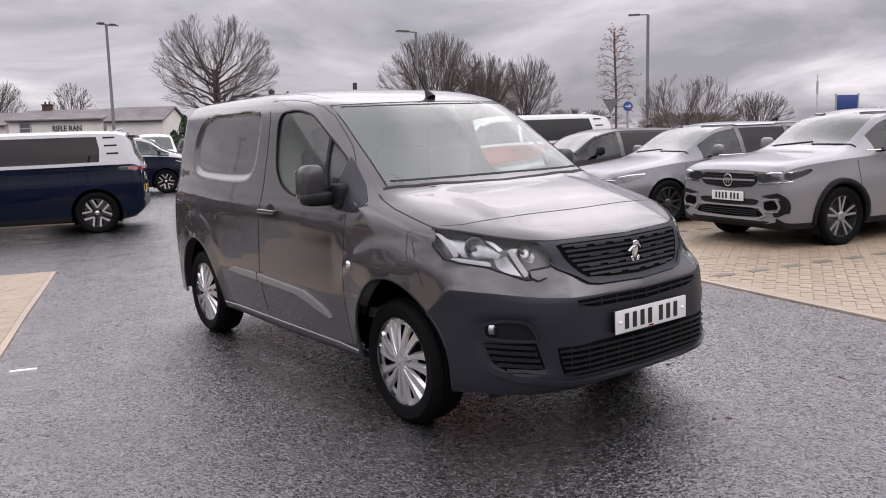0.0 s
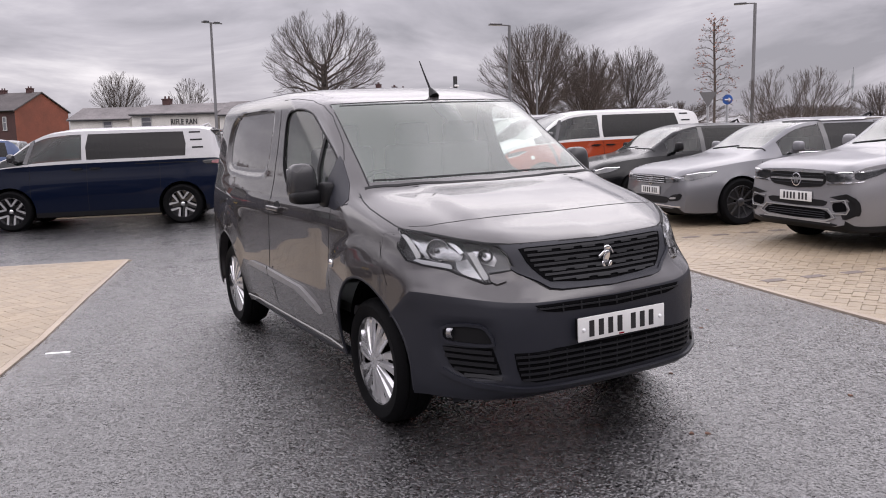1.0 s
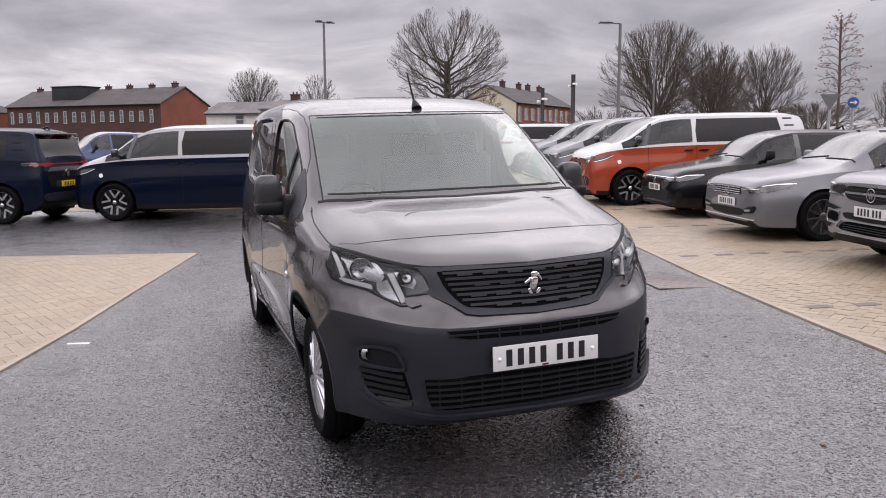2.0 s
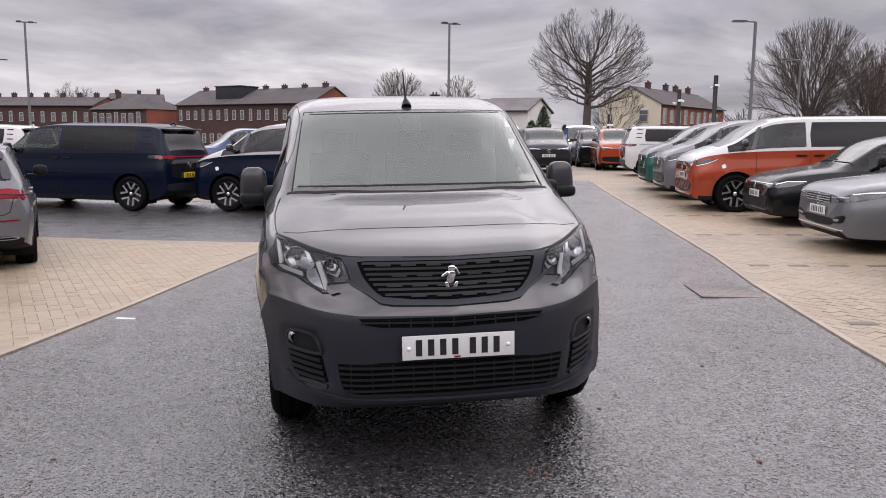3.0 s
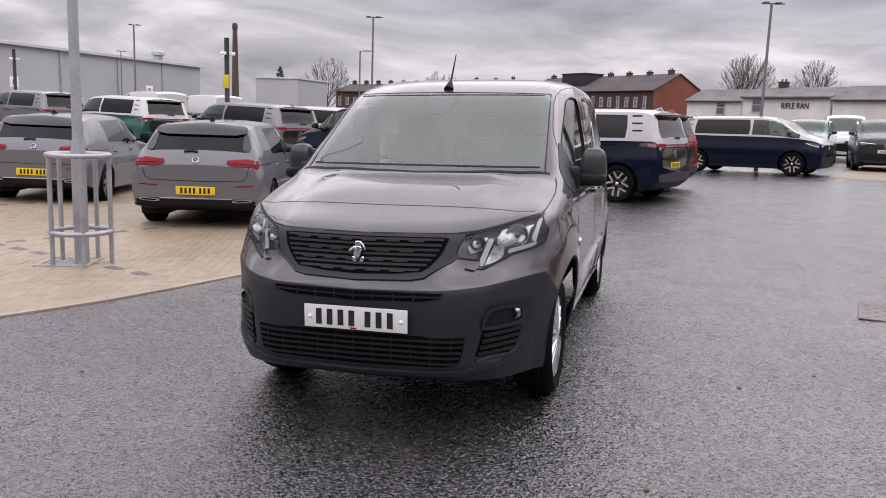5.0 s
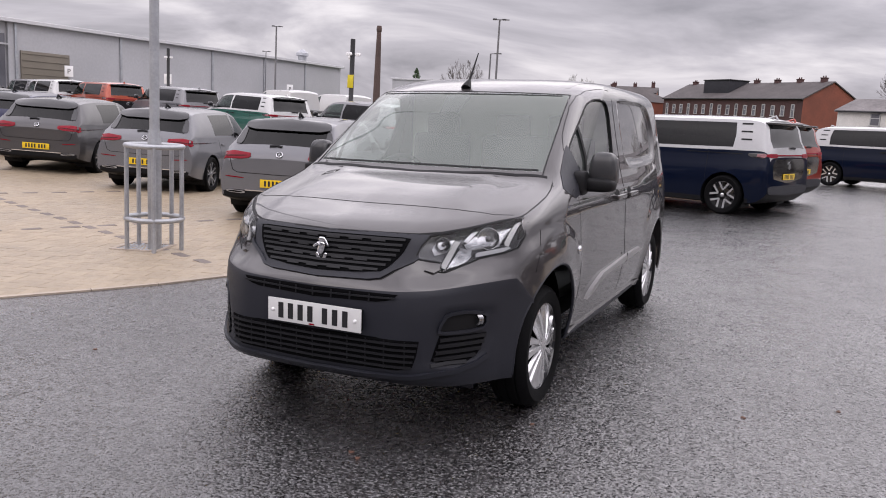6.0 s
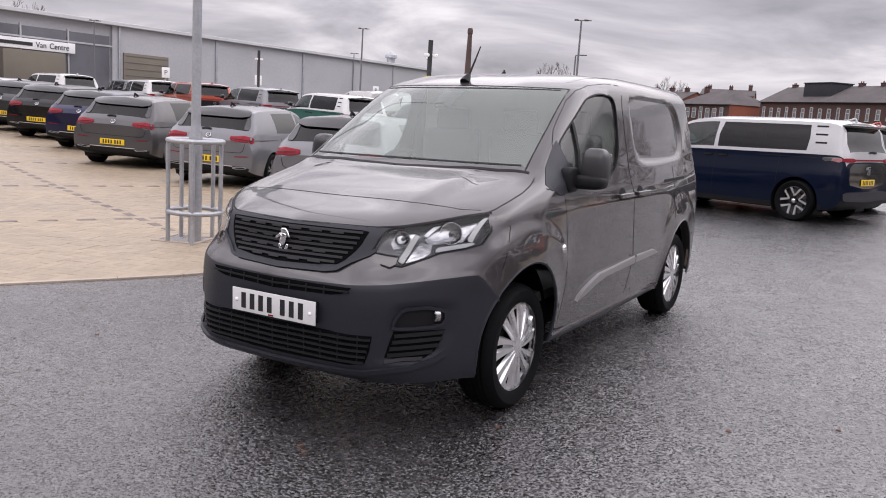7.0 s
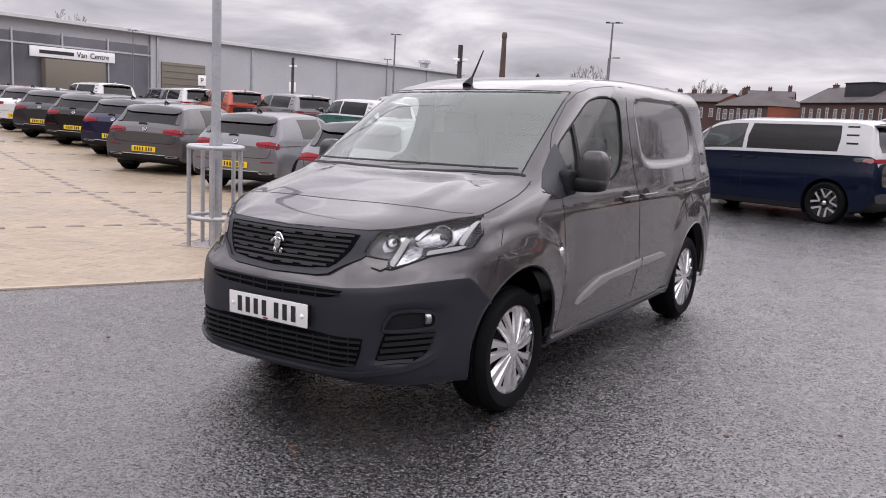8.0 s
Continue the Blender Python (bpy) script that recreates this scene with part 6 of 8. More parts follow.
ESTATE = dict(cowl=0.42, roof=1.25, rear=(3.28, 3.70), sides=[(0.75, 1.45), (1.53, 2.45), (2.53, 3.2)], doors=(0.36, 1.48, 2.48), handles=(1.3, 2.3),
    panels=[("headlight", "front", [(0.40, 0.625), (0.80, 0.655), (0.86, 0.745), (0.42, 0.715)], LAMPGLASS, 0.006), ("fog_intake", "front", [(0.46, 0.37), (0.74, 0.38), (0.80, 0.50), (0.56, 0.46)], BLACK, 0.008), ("fog_trim", "front", [(0.52, 0.40), (0.68, 0.41), (0.70, 0.44), (0.54, 0.43)], SATIN, 0.014), ("tail_light", "rear", [(0.40, 0.86), (0.82, 0.85), (0.80, 0.96), (0.44, 0.93)], REDLENS, 0.012)],
    centre=[("grille", "front", [(0.0, 0.60), (0.40, 0.61), (0.42, 0.715), (0.0, 0.715)], BLACK, 0.008), ("lower_grille", "front", [(0.0, 0.32), (0.44, 0.33), (0.52, 0.43), (0.0, 0.43)], BLACK, 0.008)],
    bars=[("grille_bar", "front", -0.40, 0.40, (0.625, 0.655, 0.685, 0.715), 0.012, CHROME, 0.016), ("bumper_trim", "front", -0.76, 0.76, (0.305,), 0.016, CHROME, 0.014), ("roof_rail", "left", 0.95, 3.3, (1.425,), 0.03, SATIN, 0.02), ("roof_rail", "right", 0.95, 3.3, (1.425,), 0.03, SATIN, 0.02), ("window_trim", "left", 0.80, 3.2, (0.985,), 0.008, CHROME, 0.008), ("window_trim", "right", 0.80, 3.2, (0.985,), 0.008, CHROME, 0.008)],
    lines=[("pillar", w, [(y, 0.98), (y, 1.40)], 0.09, GLOSSBLACK, 0.004) for w in ("left", "right") for y in (1.49, 2.49)] + [("light_line", "front", [(0.78, 0.708), (0.42, 0.696)], 0.012, CHROME, 0.014), ("light_line", "front", [(-0.78, 0.708), (-0.42, 0.696)], 0.012, CHROME, 0.014)], sweep=0.46, fin=2.9,
    plates=(("front", 0.51), ("rear", 0.6)), badges=(("front", 0.655, 0.07), ("rear", 0.93, 0.055)), handle=None)
SUV = dict(cowl=0.33, roof=1.02, rear=(2.75, 3.20), sides=[(0.62, 1.28), (1.36, 2.15), (2.23, 2.62)], doors=(0.28, 1.32, 2.18), handles=(1.16, 2.03), skirt=0.33, lip=0.035,
    panels=[("headlight", "front", [(0.47, 0.762), (0.80, 0.790), (0.86, 0.905), (0.45, 0.880)], LAMPGLASS, 0.006), ("lamp_trim", "front", [(0.47, 0.746), (0.84, 0.776), (0.84, 0.790), (0.47, 0.761)], CHROME, 0.012), ("headlight", "left", [(-0.80, 0.785), (-0.50, 0.850), (-0.36, 0.915), (-0.80, 0.895)], LAMPGLASS, 0.006), ("headlight", "right", [(-0.80, 0.785), (-0.50, 0.850), (-0.36, 0.915), (-0.80, 0.895)], LAMPGLASS, 0.006), ("tail_light", "rear", [(0.40, 0.9), (0.82, 0.9), (0.80, 1.0), (0.44, 1.0)], REDLENS, 0.012),
        # vent and lower grille: near-black sheets, shade given as colour
        ("vent_surround", "front", [(0.44, 0.575), (0.56, 0.63), (0.80, 0.665), (0.86, 0.58), (0.86, 0.42), (0.79, 0.385), (0.52, 0.40), (0.70, 0.435), (0.78, 0.455), (0.79, 0.55), (0.74, 0.60), (0.58, 0.58)], BLACK, 0.010), ("vent", "front", [(0.555, 0.555), (0.72, 0.575), (0.765, 0.50), (0.745, 0.462), (0.575, 0.455)], VOID, 0.008)],
    centre=[("grille", "front", [(0.0, 0.690), (0.34, 0.70), (0.46, 0.765), (0.44, 0.872), (0.0, 0.872)], BLACK, 0.008), ("lower_grille", "front", [(0.0, 0.355), (0.46, 0.365), (0.56, 0.395), (0.44, 0.478), (0.0, 0.470)], VOID, 0.008), ("bumper_band", "front", [(0.0, 0.495), (0.44, 0.500), (0.50, 0.575), (0.0, 0.575)], BLACK, 0.006), ("lower_lip", "front", [(0.0, 0.285), (0.60, 0.30), (0.66, 0.335), (0.0, 0.325)], BLACK, 0.008)],
    bars=[("grille_bar", "front", -0.43, 0.43, (0.792, 0.878), 0.022, SILVER, 0.018), ("lip_trim", "front", -0.54, 0.54, (0.335,), 0.012, SATIN, 0.012), ("intake_bar", "front", -0.46, 0.46, (0.39, 0.415, 0.44), 0.008, BUMPER, 0.012), ("window_trim", "left", 0.5, 2.7, (1.075,), 0.008, CHROME, 0.008), ("window_trim", "right", 0.5, 2.7, (1.075,), 0.008, CHROME, 0.008), ("roof_rail", "left", 0.95, 2.6, (1.515,), 0.03, SATIN, 0.02), ("roof_rail", "right", 0.95, 2.6, (1.515,), 0.03, SATIN, 0.02)],
    lines=[("pillar", w, [(1.32, 1.07), (1.32, 1.46)], 0.09, GLOSSBLACK, 0.004) for w in ("left", "right")] + [("pillar", w, [(2.19, 1.08), (2.19, 1.44)], 0.09, GLOSSBLACK, 0.004) for w in ("left", "right")] + [("light_line", "front", [(0.82, 0.882), (0.46, 0.868)], 0.012, CHROME, 0.014), ("light_line", "front", [(-0.82, 0.882), (-0.46, 0.868)], 0.012, CHROME, 0.014), ("intake_frame", "front", [(-0.50, 0.484), (-0.60, 0.398), (-0.46, 0.350), (0.46, 0.350), (0.60, 0.398), (0.50, 0.484), (-0.50, 0.484)], 0.014, SATIN, 0.014)] + [("vent_frame", "front", [(k * 0.535, 0.568), (k * 0.735, 0.592), (k * 0.785, 0.50), (k * 0.757, 0.445), (k * 0.555, 0.438)], 0.012, SATIN, 0.012) for k in (-1, 1)] + [("grille_bar", "front", [(k * 0.43, 0.760), (k * 0.30, 0.752), (0, 0.750)], 0.008, BUMPER, 0.014) for k in (-1, 1)] + [("grille_bar", "front", [(k * 0.43, 0.838), (k * 0.30, 0.832), (0, 0.830)], 0.008, BUMPER, 0.014) for k in (-1, 1)], sweep=0.36,
    plates=(("front", 0.60), ("rear", 0.7)), badges=(("front", 0.785, 0.075), ("rear", 0.93, 0.055)))
BOXVAN = dict(cowl=0.0, roof=0.78, rear=(8, 9), sides=[(0.45, 1.2)], doors=(0.35, 1.3), handles=(1.15,), skirt=0.42, mirror=BLACK,
    panels=[("headlight", "front", [(0.48, 0.80), (0.80, 0.83), (0.86, 0.93), (0.55, 0.90)], LAMPGLASS, 0.006)],
    centre=[("grille", "front", [(0.0, 0.46), (0.60, 0.48), (0.56, 0.82), (0.0, 0.82)], BLACK, 0.008)], plates=(("front", 0.5),), badges=(("front", 0.86, 0.09),))
PICKUP = dict(cowl=0.42, roof=1.12, rear=(2.4, 2.72), sides=[(0.75, 1.4), (1.48, 2.2)], doors=(0.4, 1.44, 2.4), handles=(1.25, 2.2), skirt=0.5, lip=0.05, mirror=BLACK,
    panels=[("headlight", "front", [(0.40, 0.86), (0.74, 0.88), (0.76, 1.0), (0.42, 0.98)], LENS, 0.006)], centre=[("grille", "front", [(0.0, 0.72), (0.40, 0.74), (0.4, 0.98), (0.0, 0.98)], BLACK, 0.008)], plates=(("front", 0.6),))
ESTATE.pop("handle")
# headlights that run back along the wings, edged with a bright line
for looks, shape, edge in (
        (ESTATE, [(-0.83, 0.652), (-0.55, 0.698), (-0.34, 0.768), (-0.62, 0.764), (-0.83, 0.742)], [(-0.80, 0.748), (-0.62, 0.768), (-0.36, 0.774)]),
        (HATCH, [(-0.78, 0.628), (-0.50, 0.668), (-0.30, 0.735), (-0.60, 0.735), (-0.78, 0.692)], [(-0.76, 0.698), (-0.60, 0.740), (-0.32, 0.741)]),
        (BUS, [(-0.73, 0.895), (-0.52, 0.942), (-0.32, 1.022), (-0.50, 1.022), (-0.73, 0.965)], [(-0.72, 0.892), (-0.52, 0.938), (-0.34, 1.012)])):
    looks["panels"] = looks["panels"] + [("headlight", way, shape, LAMPGLASS, 0.006) for way in ("left", "right")]
    looks["lines"] = looks["lines"] + [("light_line", way, edge, 0.011, CHROME, 0.010) for way in ("left", "right")]

NAVY = paint("navy_paint", (0.0024, 0.0052, 0.0165), 0.1, 0.3, gloss=0.3)
WHITECAR = paint("white_car_paint", (0.52, 0.52, 0.515), 0.0, 0.35)
PEARL = paint("pearl_white_car_paint", (0.36, 0.36, 0.365), 0.0, 0.35)
ORANGE = paint("orange_paint", (0.31, 0.046, 0.014), 0.3, 0.3)
REDORANGE = paint("red_orange_paint", (0.30, 0.028, 0.014), 0.3, 0.3)
SILVERCAR = paint("silver_car_paint", (0.195, 0.194, 0.203), 0.25, 0.36, gloss=0.7)
MIDGREY = paint("mid_grey_car_paint", (0.142, 0.143, 0.153), 0.3, 0.36, gloss=0.7)
DARKGREY = paint("dark_grey_car_paint", (0.03, 0.031, 0.035), 0.5, 0.3, gloss=0.6)
BLACKCAR = paint("black_car_paint", (0.005, 0.005, 0.006), 0.2, 0.25, gloss=0.5)
BLUECAR = paint("blue_car_paint", (0.007, 0.008, 0.035), 0.4, 0.3, gloss=0.6)
SLATEGREY = paint("slate_grey_car_paint", (0.066, 0.064, 0.067), 0.35, 0.36, gloss=0.75)
TEAL = paint("teal_green_paint", (0.015, 0.10, 0.075), 0.35, 0.3)
YELLOWCAR = paint("lime_yellow_paint", (0.42, 0.42, 0.03), 0.2, 0.3)
REDCAR = paint("red_car_paint", (0.28, 0.015, 0.02), 0.3, 0.3)
SKYBLUE = paint("mid_blue_paint", (0.008, 0.028, 0.09), 0.4, 0.3)


def parked(kind, x, y, heading, label, category, low, up=None, tag=False, **kw):
    looks = {"bus": BUS, "hatch": HATCH, "estate": ESTATE, "suv": SUV, "van": BOXVAN, "pickup": PICKUP}[kind]
    if tag:
        looks = dict(looks, panels=looks["panels"] + [("paper_tag", way, [(-0.25, 0.84), (-0.18, 0.855), (-0.195, 0.93), (-0.265, 0.915)], WHITE, 0.004) for way in ("left", "right")])
    if kind == "bus" and kw.get("group") == ROAD_ROW:
        # a diamond mesh in the body's colour across the lower grille
        mesh = [("grille_mesh", "front", [(k * a, 0.40), (k * (a + 0.20), 0.585)], 0.012, low, 0.012) for a in (-0.68, -0.51, -0.34, -0.17, 0.0, 0.17, 0.34, 0.51) for k in (1, -1)]
        looks = dict(looks, lines=list(looks.get("lines", [])) + mesh)
    return car(kind, stand(x, y, heading), label, category, low, up, looks=looks, **kw)


ROAD_ROW, HATCH_ROW, BUS_ROW, END_ROW = "cars in the bays beside the road", "row of hatchbacks on the paving", "row of minibuses behind the lane", "vehicles at the end of the road"
parked("suv", 6.25, 3.05, 167, "silver compact SUV with black arch trim on paving", "car", SILVERCAR, style="five", group=ROAD_ROW, name="compact_suv")
parked("estate", 6.80, 5.90, 166, "mid-grey estate car with dark alloy wheels on paving", "car", MIDGREY, style="ten", group=ROAD_ROW, name="estate_car")
parked("hatch", 7.50, 8.75, 166, "black hatchback parked nose out on paving", "car", BLACKCAR, style="five", group=ROAD_ROW, name="hatchback")
parked("bus", 7.52, 11.6, 165, "orange and white electric minibus parked nose out", "minibus", ORANGE, WHITECAR, tag=True, style="buzz", group=ROAD_ROW, name="minibus")
for x, y, lab, lo, hi in ((8.29, 14.5, "grey and silver minibus parked nose out on paving", MIDGREY, SILVERCAR), (9.06, 17.3, "green minibus with a silver roof parked nose out", TEAL, SILVERCAR), (10.5, 20.1, "dark grey and silver minibus parked nose out on paving", DARKGREY, SILVERCAR)):
    parked("bus", x, y, 165, lab, "minibus", lo, hi, style="buzz", group=ROAD_ROW, name="minibus", plates=False)
parked("bus", 14.5, 24.4, 345, "white minibus parked tail to the road", "minibus", WHITECAR, WHITECAR, style="buzz", group=ROAD_ROW, name="minibus", plates=False)
parked("bus", 12.45, 29.8, 255, "orange minibus standing nose to the yard", "minibus", ORANGE, ORANGE, style="buzz", group=END_ROW, name="minibus", plates=False)
parked("bus", 12.9, 33.8, 256, "black minibus standing nose to the yard", "minibus", BLACKCAR, BLACKCAR, style="buzz", group=END_ROW, name="minibus", plates=False)
parked("van", 13.6, 38.5, 250, "white panel van standing behind the minibuses", "van", WHITECAR, WHITECAR, style="five", group=END_ROW, name="panel_van", plates=False)
parked("bus", 8.65, 28.0, 262, "charcoal minibus facing the road from the end bay", "minibus", DARKGREY, DARKGREY, style="buzz", group=END_ROW, name="minibus")
parked("van", 9.0, 36.5, 263, "white high-roof van with a black grille", "van", WHITECAR, WHITECAR, style="five", group=END_ROW, name="panel_van", plates=False)
parked("bus", 6.5, 31.2, 256, "green minibus facing the road", "minibus", TEAL, TEAL, style="buzz", group=END_ROW, name="minibus", plates=False)
parked("bus", 5.4, 24.1, 338, "navy minibus with a white roof facing along the lane", "minibus", NAVY, PEARL, style="buzz", group=BUS_ROW, name="minibus", plates=False)
parked("bus", -2.056, 14.513, 160.5, "navy minibus with a white roof standing in the lane", "minibus", NAVY, PEARL, tag=True, style="buzz", group=BUS_ROW, name="minibus")
parked("bus", -6.75, 16.0, 157, "all-navy minibus standing in the lane", "minibus", NAVY, NAVY, style="buzz", group=BUS_ROW, name="minibus")
parked("bus", -1.80, 17.25, 159, "red minibus standing close behind the navy one", "minibus", REDORANGE, REDORANGE, style="buzz", group=BUS_ROW, name="minibus")
for x, y, lab, lo, hi in ((-12.4, 24.4, "lime and white minibus in the second row", YELLOWCAR, WHITECAR), (-13.0, 20.4, "silver minibus with a white tail in the second row", MIDGREY, SILVERCAR), (-18.2, 21.3, "teal and white minibus in the second row", TEAL, WHITECAR),
        (-23.6, 23.0, "grey minibus in the second row", MIDGREY, SILVERCAR), (-28.2, 23.6, "orange-red minibus in the second row", ORANGE, ORANGE), (-32.0, 24.2, "white minibus in the second row", WHITECAR, WHITECAR), (-36.5, 26.5, "dark grey minibus in the second row", DARKGREY, SILVERCAR)):
    parked("bus", x, y, 160, lab, "minibus", lo, hi, style="buzz", group=BUS_ROW, name="minibus", plates=False)


def hatch_from_tail(x, y, heading, *a, **k):
    """Placed by the foot of the rear axle's middle."""
    h = radians(heading)
    parked("hatch", x + 2.636 * math.cos(h), y + 2.636 * math.sin(h), heading, *a, group=HATCH_ROW, name="hatchback", **k)


hatch_from_tail(-4.87, 6.68, 107, "silver-grey hatchback with red tail lights on paving", "car", MIDGREY, style="five")
hatch_from_tail(-8.62, 7.90, 109.5, "silver hatchback with twin exhaust trims on paving", "car", MIDGREY, style="five")
hatch_from_tail(-11.9, 8.33, 114, "dark grey hatchback with twin exhausts on paving", "car", SLATEGREY, style="five")
hatch_from_tail(-15.05, 9.72, 114, "dark blue hatchback on paving", "car", BLUECAR, style="five")
hatch_from_tail(-17.95, 10.48, 115, "black hatchback on paving", "car", BLACKCAR, style="five")
hatch_from_tail(-20.5, 10.98, 116, "charcoal hatchback on paving", "car", DARKGREY, style="five")
hatch_from_tail(-23.3, 11.8, 117, "white hatchback on paving", "car", WHITECAR, style="five")
hatch_from_tail(-26.1, 12.5, 117, "red hatchback on paving", "car", REDCAR, style="five")
parked("bus", -34.5, 20.6, 172, "white minibus parked by the showroom", "minibus", WHITECAR, WHITECAR, style="five", name="minibus", plates=False)
parked("pickup", -4.6, 27.5, 200, "blue pickup truck beyond the paving", "pickup truck", SKYBLUE, SKYBLUE, style="five", name="pickup_truck", plates=False)
parked("pickup", -2.6, 33.5, 255, "grey pickup truck facing the yard", "pickup truck", MIDGREY, MIDGREY, style="five", name="pickup_truck", plates=False)
parked("suv", 0.4, 37.0, 250, "white SUV in the far row", "car", WHITECAR, WHITECAR, style="five", name="compact_suv", plates=False)
parked("hatch", -8.5, 31.0, 250, "silver hatchback in the far row", "car", SILVERCAR, style="five", name="hatchback", plates=False)
YARD_ROW = "vehicles standing before the warehouse"
for kind, nm, x, y, h, lab, cat, col in (("van", "panel_van", -26.0, 33.8, 150, "white panel van standing before the warehouse", "van", WHITECAR), ("van", "panel_van", -25.0, 37.5, 150, "white panel van standing before the warehouse", "van", WHITECAR),
        ("suv", "compact_suv", -40.5, 20.4, 100, "dark red SUV parked before the showroom", "car", REDCAR), ("hatch", "hatchback", -41.5, 23.2, 100, "black hatchback parked before the showroom", "car", BLACKCAR),
        ("hatch", "hatchback", -42.5, 26.0, 100, "blue hatchback parked before the showroom", "car", BLUECAR), ("bus", "minibus", -41.0, 31.0, 165, "white minibus parked by the roller shutter", "minibus", WHITECAR), ("suv", "compact_suv", -39.5, 16.6, 100, "white SUV parked before the showroom", "car", WHITECAR)):
    parked(kind, x, y, h, lab, cat, col, style="five", name=nm, plates=False, group=YARD_ROW)


# ---- surroundings: posts, signs, trees, buildings ----
BARK = surface("winter_bark", (0.075, 0.060, 0.052), 0.9, var=0.3, big=2, fine=12, bump=0.5, bump_scale=20)
LEAF = surface("rusty_leaves", (0.16, 0.06, 0.035), 0.8, var=0.3, fine=20)
IVY = surface("evergreen_leaves", (0.03, 0.055, 0.02), 0.7, var=0.4, fine=8)
BRICK_RED = surface("red_brick", (0.20, 0.062, 0.038), 0.85, var=0.22, big=0.4, fine=9)
BRICK_DARK = surface("soot_dark_brick", (0.062, 0.029, 0.027), 0.85, var=0.28, big=0.5, fine=8)
SLATE = surface("grey_slate", (0.085, 0.077, 0.077), 0.85, spec=0.15, var=0.25, big=0.6, fine=7)
DARKSLATE = surface("dark_slate", (0.035, 0.035, 0.04), 0.8, spec=0.15, var=0.2, fine=8)
PALESLATE = surface("weathered_pale_slate", (0.15, 0.14, 0.14), 0.85, spec=0.15, var=0.3, big=0.7, fine=7)
CREAM = surface("cream_render", (0.60, 0.54, 0.42), 0.85, var=0.10, big=0.5, fine=10)
WHITEWASH = surface("whitewashed_brick", (0.62, 0.60, 0.56), 0.85, var=0.14, big=0.6, fine=10)
CLADDING = surface("grey_metal_cladding", (0.42, 0.42, 0.435), 0.45, 0.2, var=0.08, big=0.2, fine=5)
CLADTOP = surface("pale_roof_edge", (0.52, 0.52, 0.53), 0.5, 0.1, var=0.06)
SHOPGLASS = surface("showroom_glass", (0.10, 0.10, 0.115), 0.08, var=0.2, big=0.4, spec=1.0, coat=1.0)
SHUTTER = surface("roller_shutter", (0.17, 0.15, 0.12), 0.55, 0.3, var=0.1)
FRAMEWHITE = surface("white_window_frame", (0.40, 0.40, 0.39), 0.6, var=0.06)
POSTBLACK = surface("black_post_paint", (0.018, 0.018, 0.02), 0.5, var=0.1)
SIGNBLUE = surface("blue_sign", (0.015, 0.08, 0.32), 0.4, var=0.05)
TOTEMBLUE = surface("dark_blue_sign", (0.018, 0.045, 0.17), 0.45, var=0.08)
SIGNYELLOW = surface("yellow_sign", (0.62, 0.50, 0.02), 0.5, var=0.05)


POLE = surface("weathered_pole_steel", (0.13, 0.13, 0.135), 0.6, 0.2, var=0.12)


def post(name, x, y, top, label, category, r0=0.06, r1=0.04, material=POLE, head="", az=0.0, group="street lamps"):
    z0 = rise(x, y)
    ob = thing(name, Matrix.Translation((x, y, z0)), label, category, group)
    h = top - z0
    bm = bmesh.new()
    tube(bm, [(0, 0, 0), (0, 0, h * 0.14), (0, 0, h * 0.15), (0, 0, h)], [r0 * 1.3, r0 * 1.3, r0, r1], 10)
    part("pole", bm, material, ob)
    c, s = math.cos(radians(az)), math.sin(radians(az))
    if head in ("arm", "double"):
        for k in ((1,) if head == "arm" else (1, -1)):
            bm = bmesh.new()
            reach = 0.75 if head == "arm" else 0.30
            box(bm, (reach * 0.72, 0, 0.02), (reach * 0.62, 0.22, 0.07), 0.025, Matrix.Translation((0, 0, h)) @ Matrix.Rotation(radians(az) + (0 if k > 0 else math.pi), 4, "Z"))
            part("lantern", bm, DARKALLOY, ob)
        bm = bmesh.new()
        tube(bm, [(-0.32 * c if head == "double" else 0, -0.32 * s if head == "double" else 0, h), (0.45 * c, 0.45 * s, h + 0.015)], 0.025, 6)
        part("bracket", bm, material, ob)
    return ob


post("street_lamp", 4.3, 26.0, 5.62, "grey steel lamp post with a twin flat head", "street lamp", head="double", az=20)
post("street_lamp", -12.1, 32.3, 5.97, "grey steel lamp post with a twin flat head", "street lamp", head="double", az=20)
post("street_lamp", -19.4, 49.3, 5.85, "slim grey street lamp with one arm", "street lamp", 0.07, 0.05, head="arm", az=0)
post("street_lamp", 13.9, 21.9, 5.46, "grey street lamp with one flat arm", "street lamp", 0.065, 0.05, head="arm", az=170)
post("street_lamp", 23.5, 19.3, 6.42, "grey street lamp with one short arm", "street lamp", 0.07, 0.06, head="arm", az=130)
post("street_lamp", 20.5, 29.5, 5.1, "far street lamp before the trees", "street lamp", 0.05, 0.04, head="arm", az=150)
post("street_lamp", -32.6, 42.9, 6.82, "slim lamp post before the warehouse", "street lamp", 0.07, 0.05, head="double", az=40)
post("street_lamp", -42.65, 54.85, 6.08, "thin lamp post beside the warehouse", "street lamp", 0.05, 0.035, head="double", az=40)
post("street_lamp", -48.0, 32.9, 6.15, "slim lamp post before the glazed showroom", "street lamp", 0.05, 0.035, head="double", az=60)
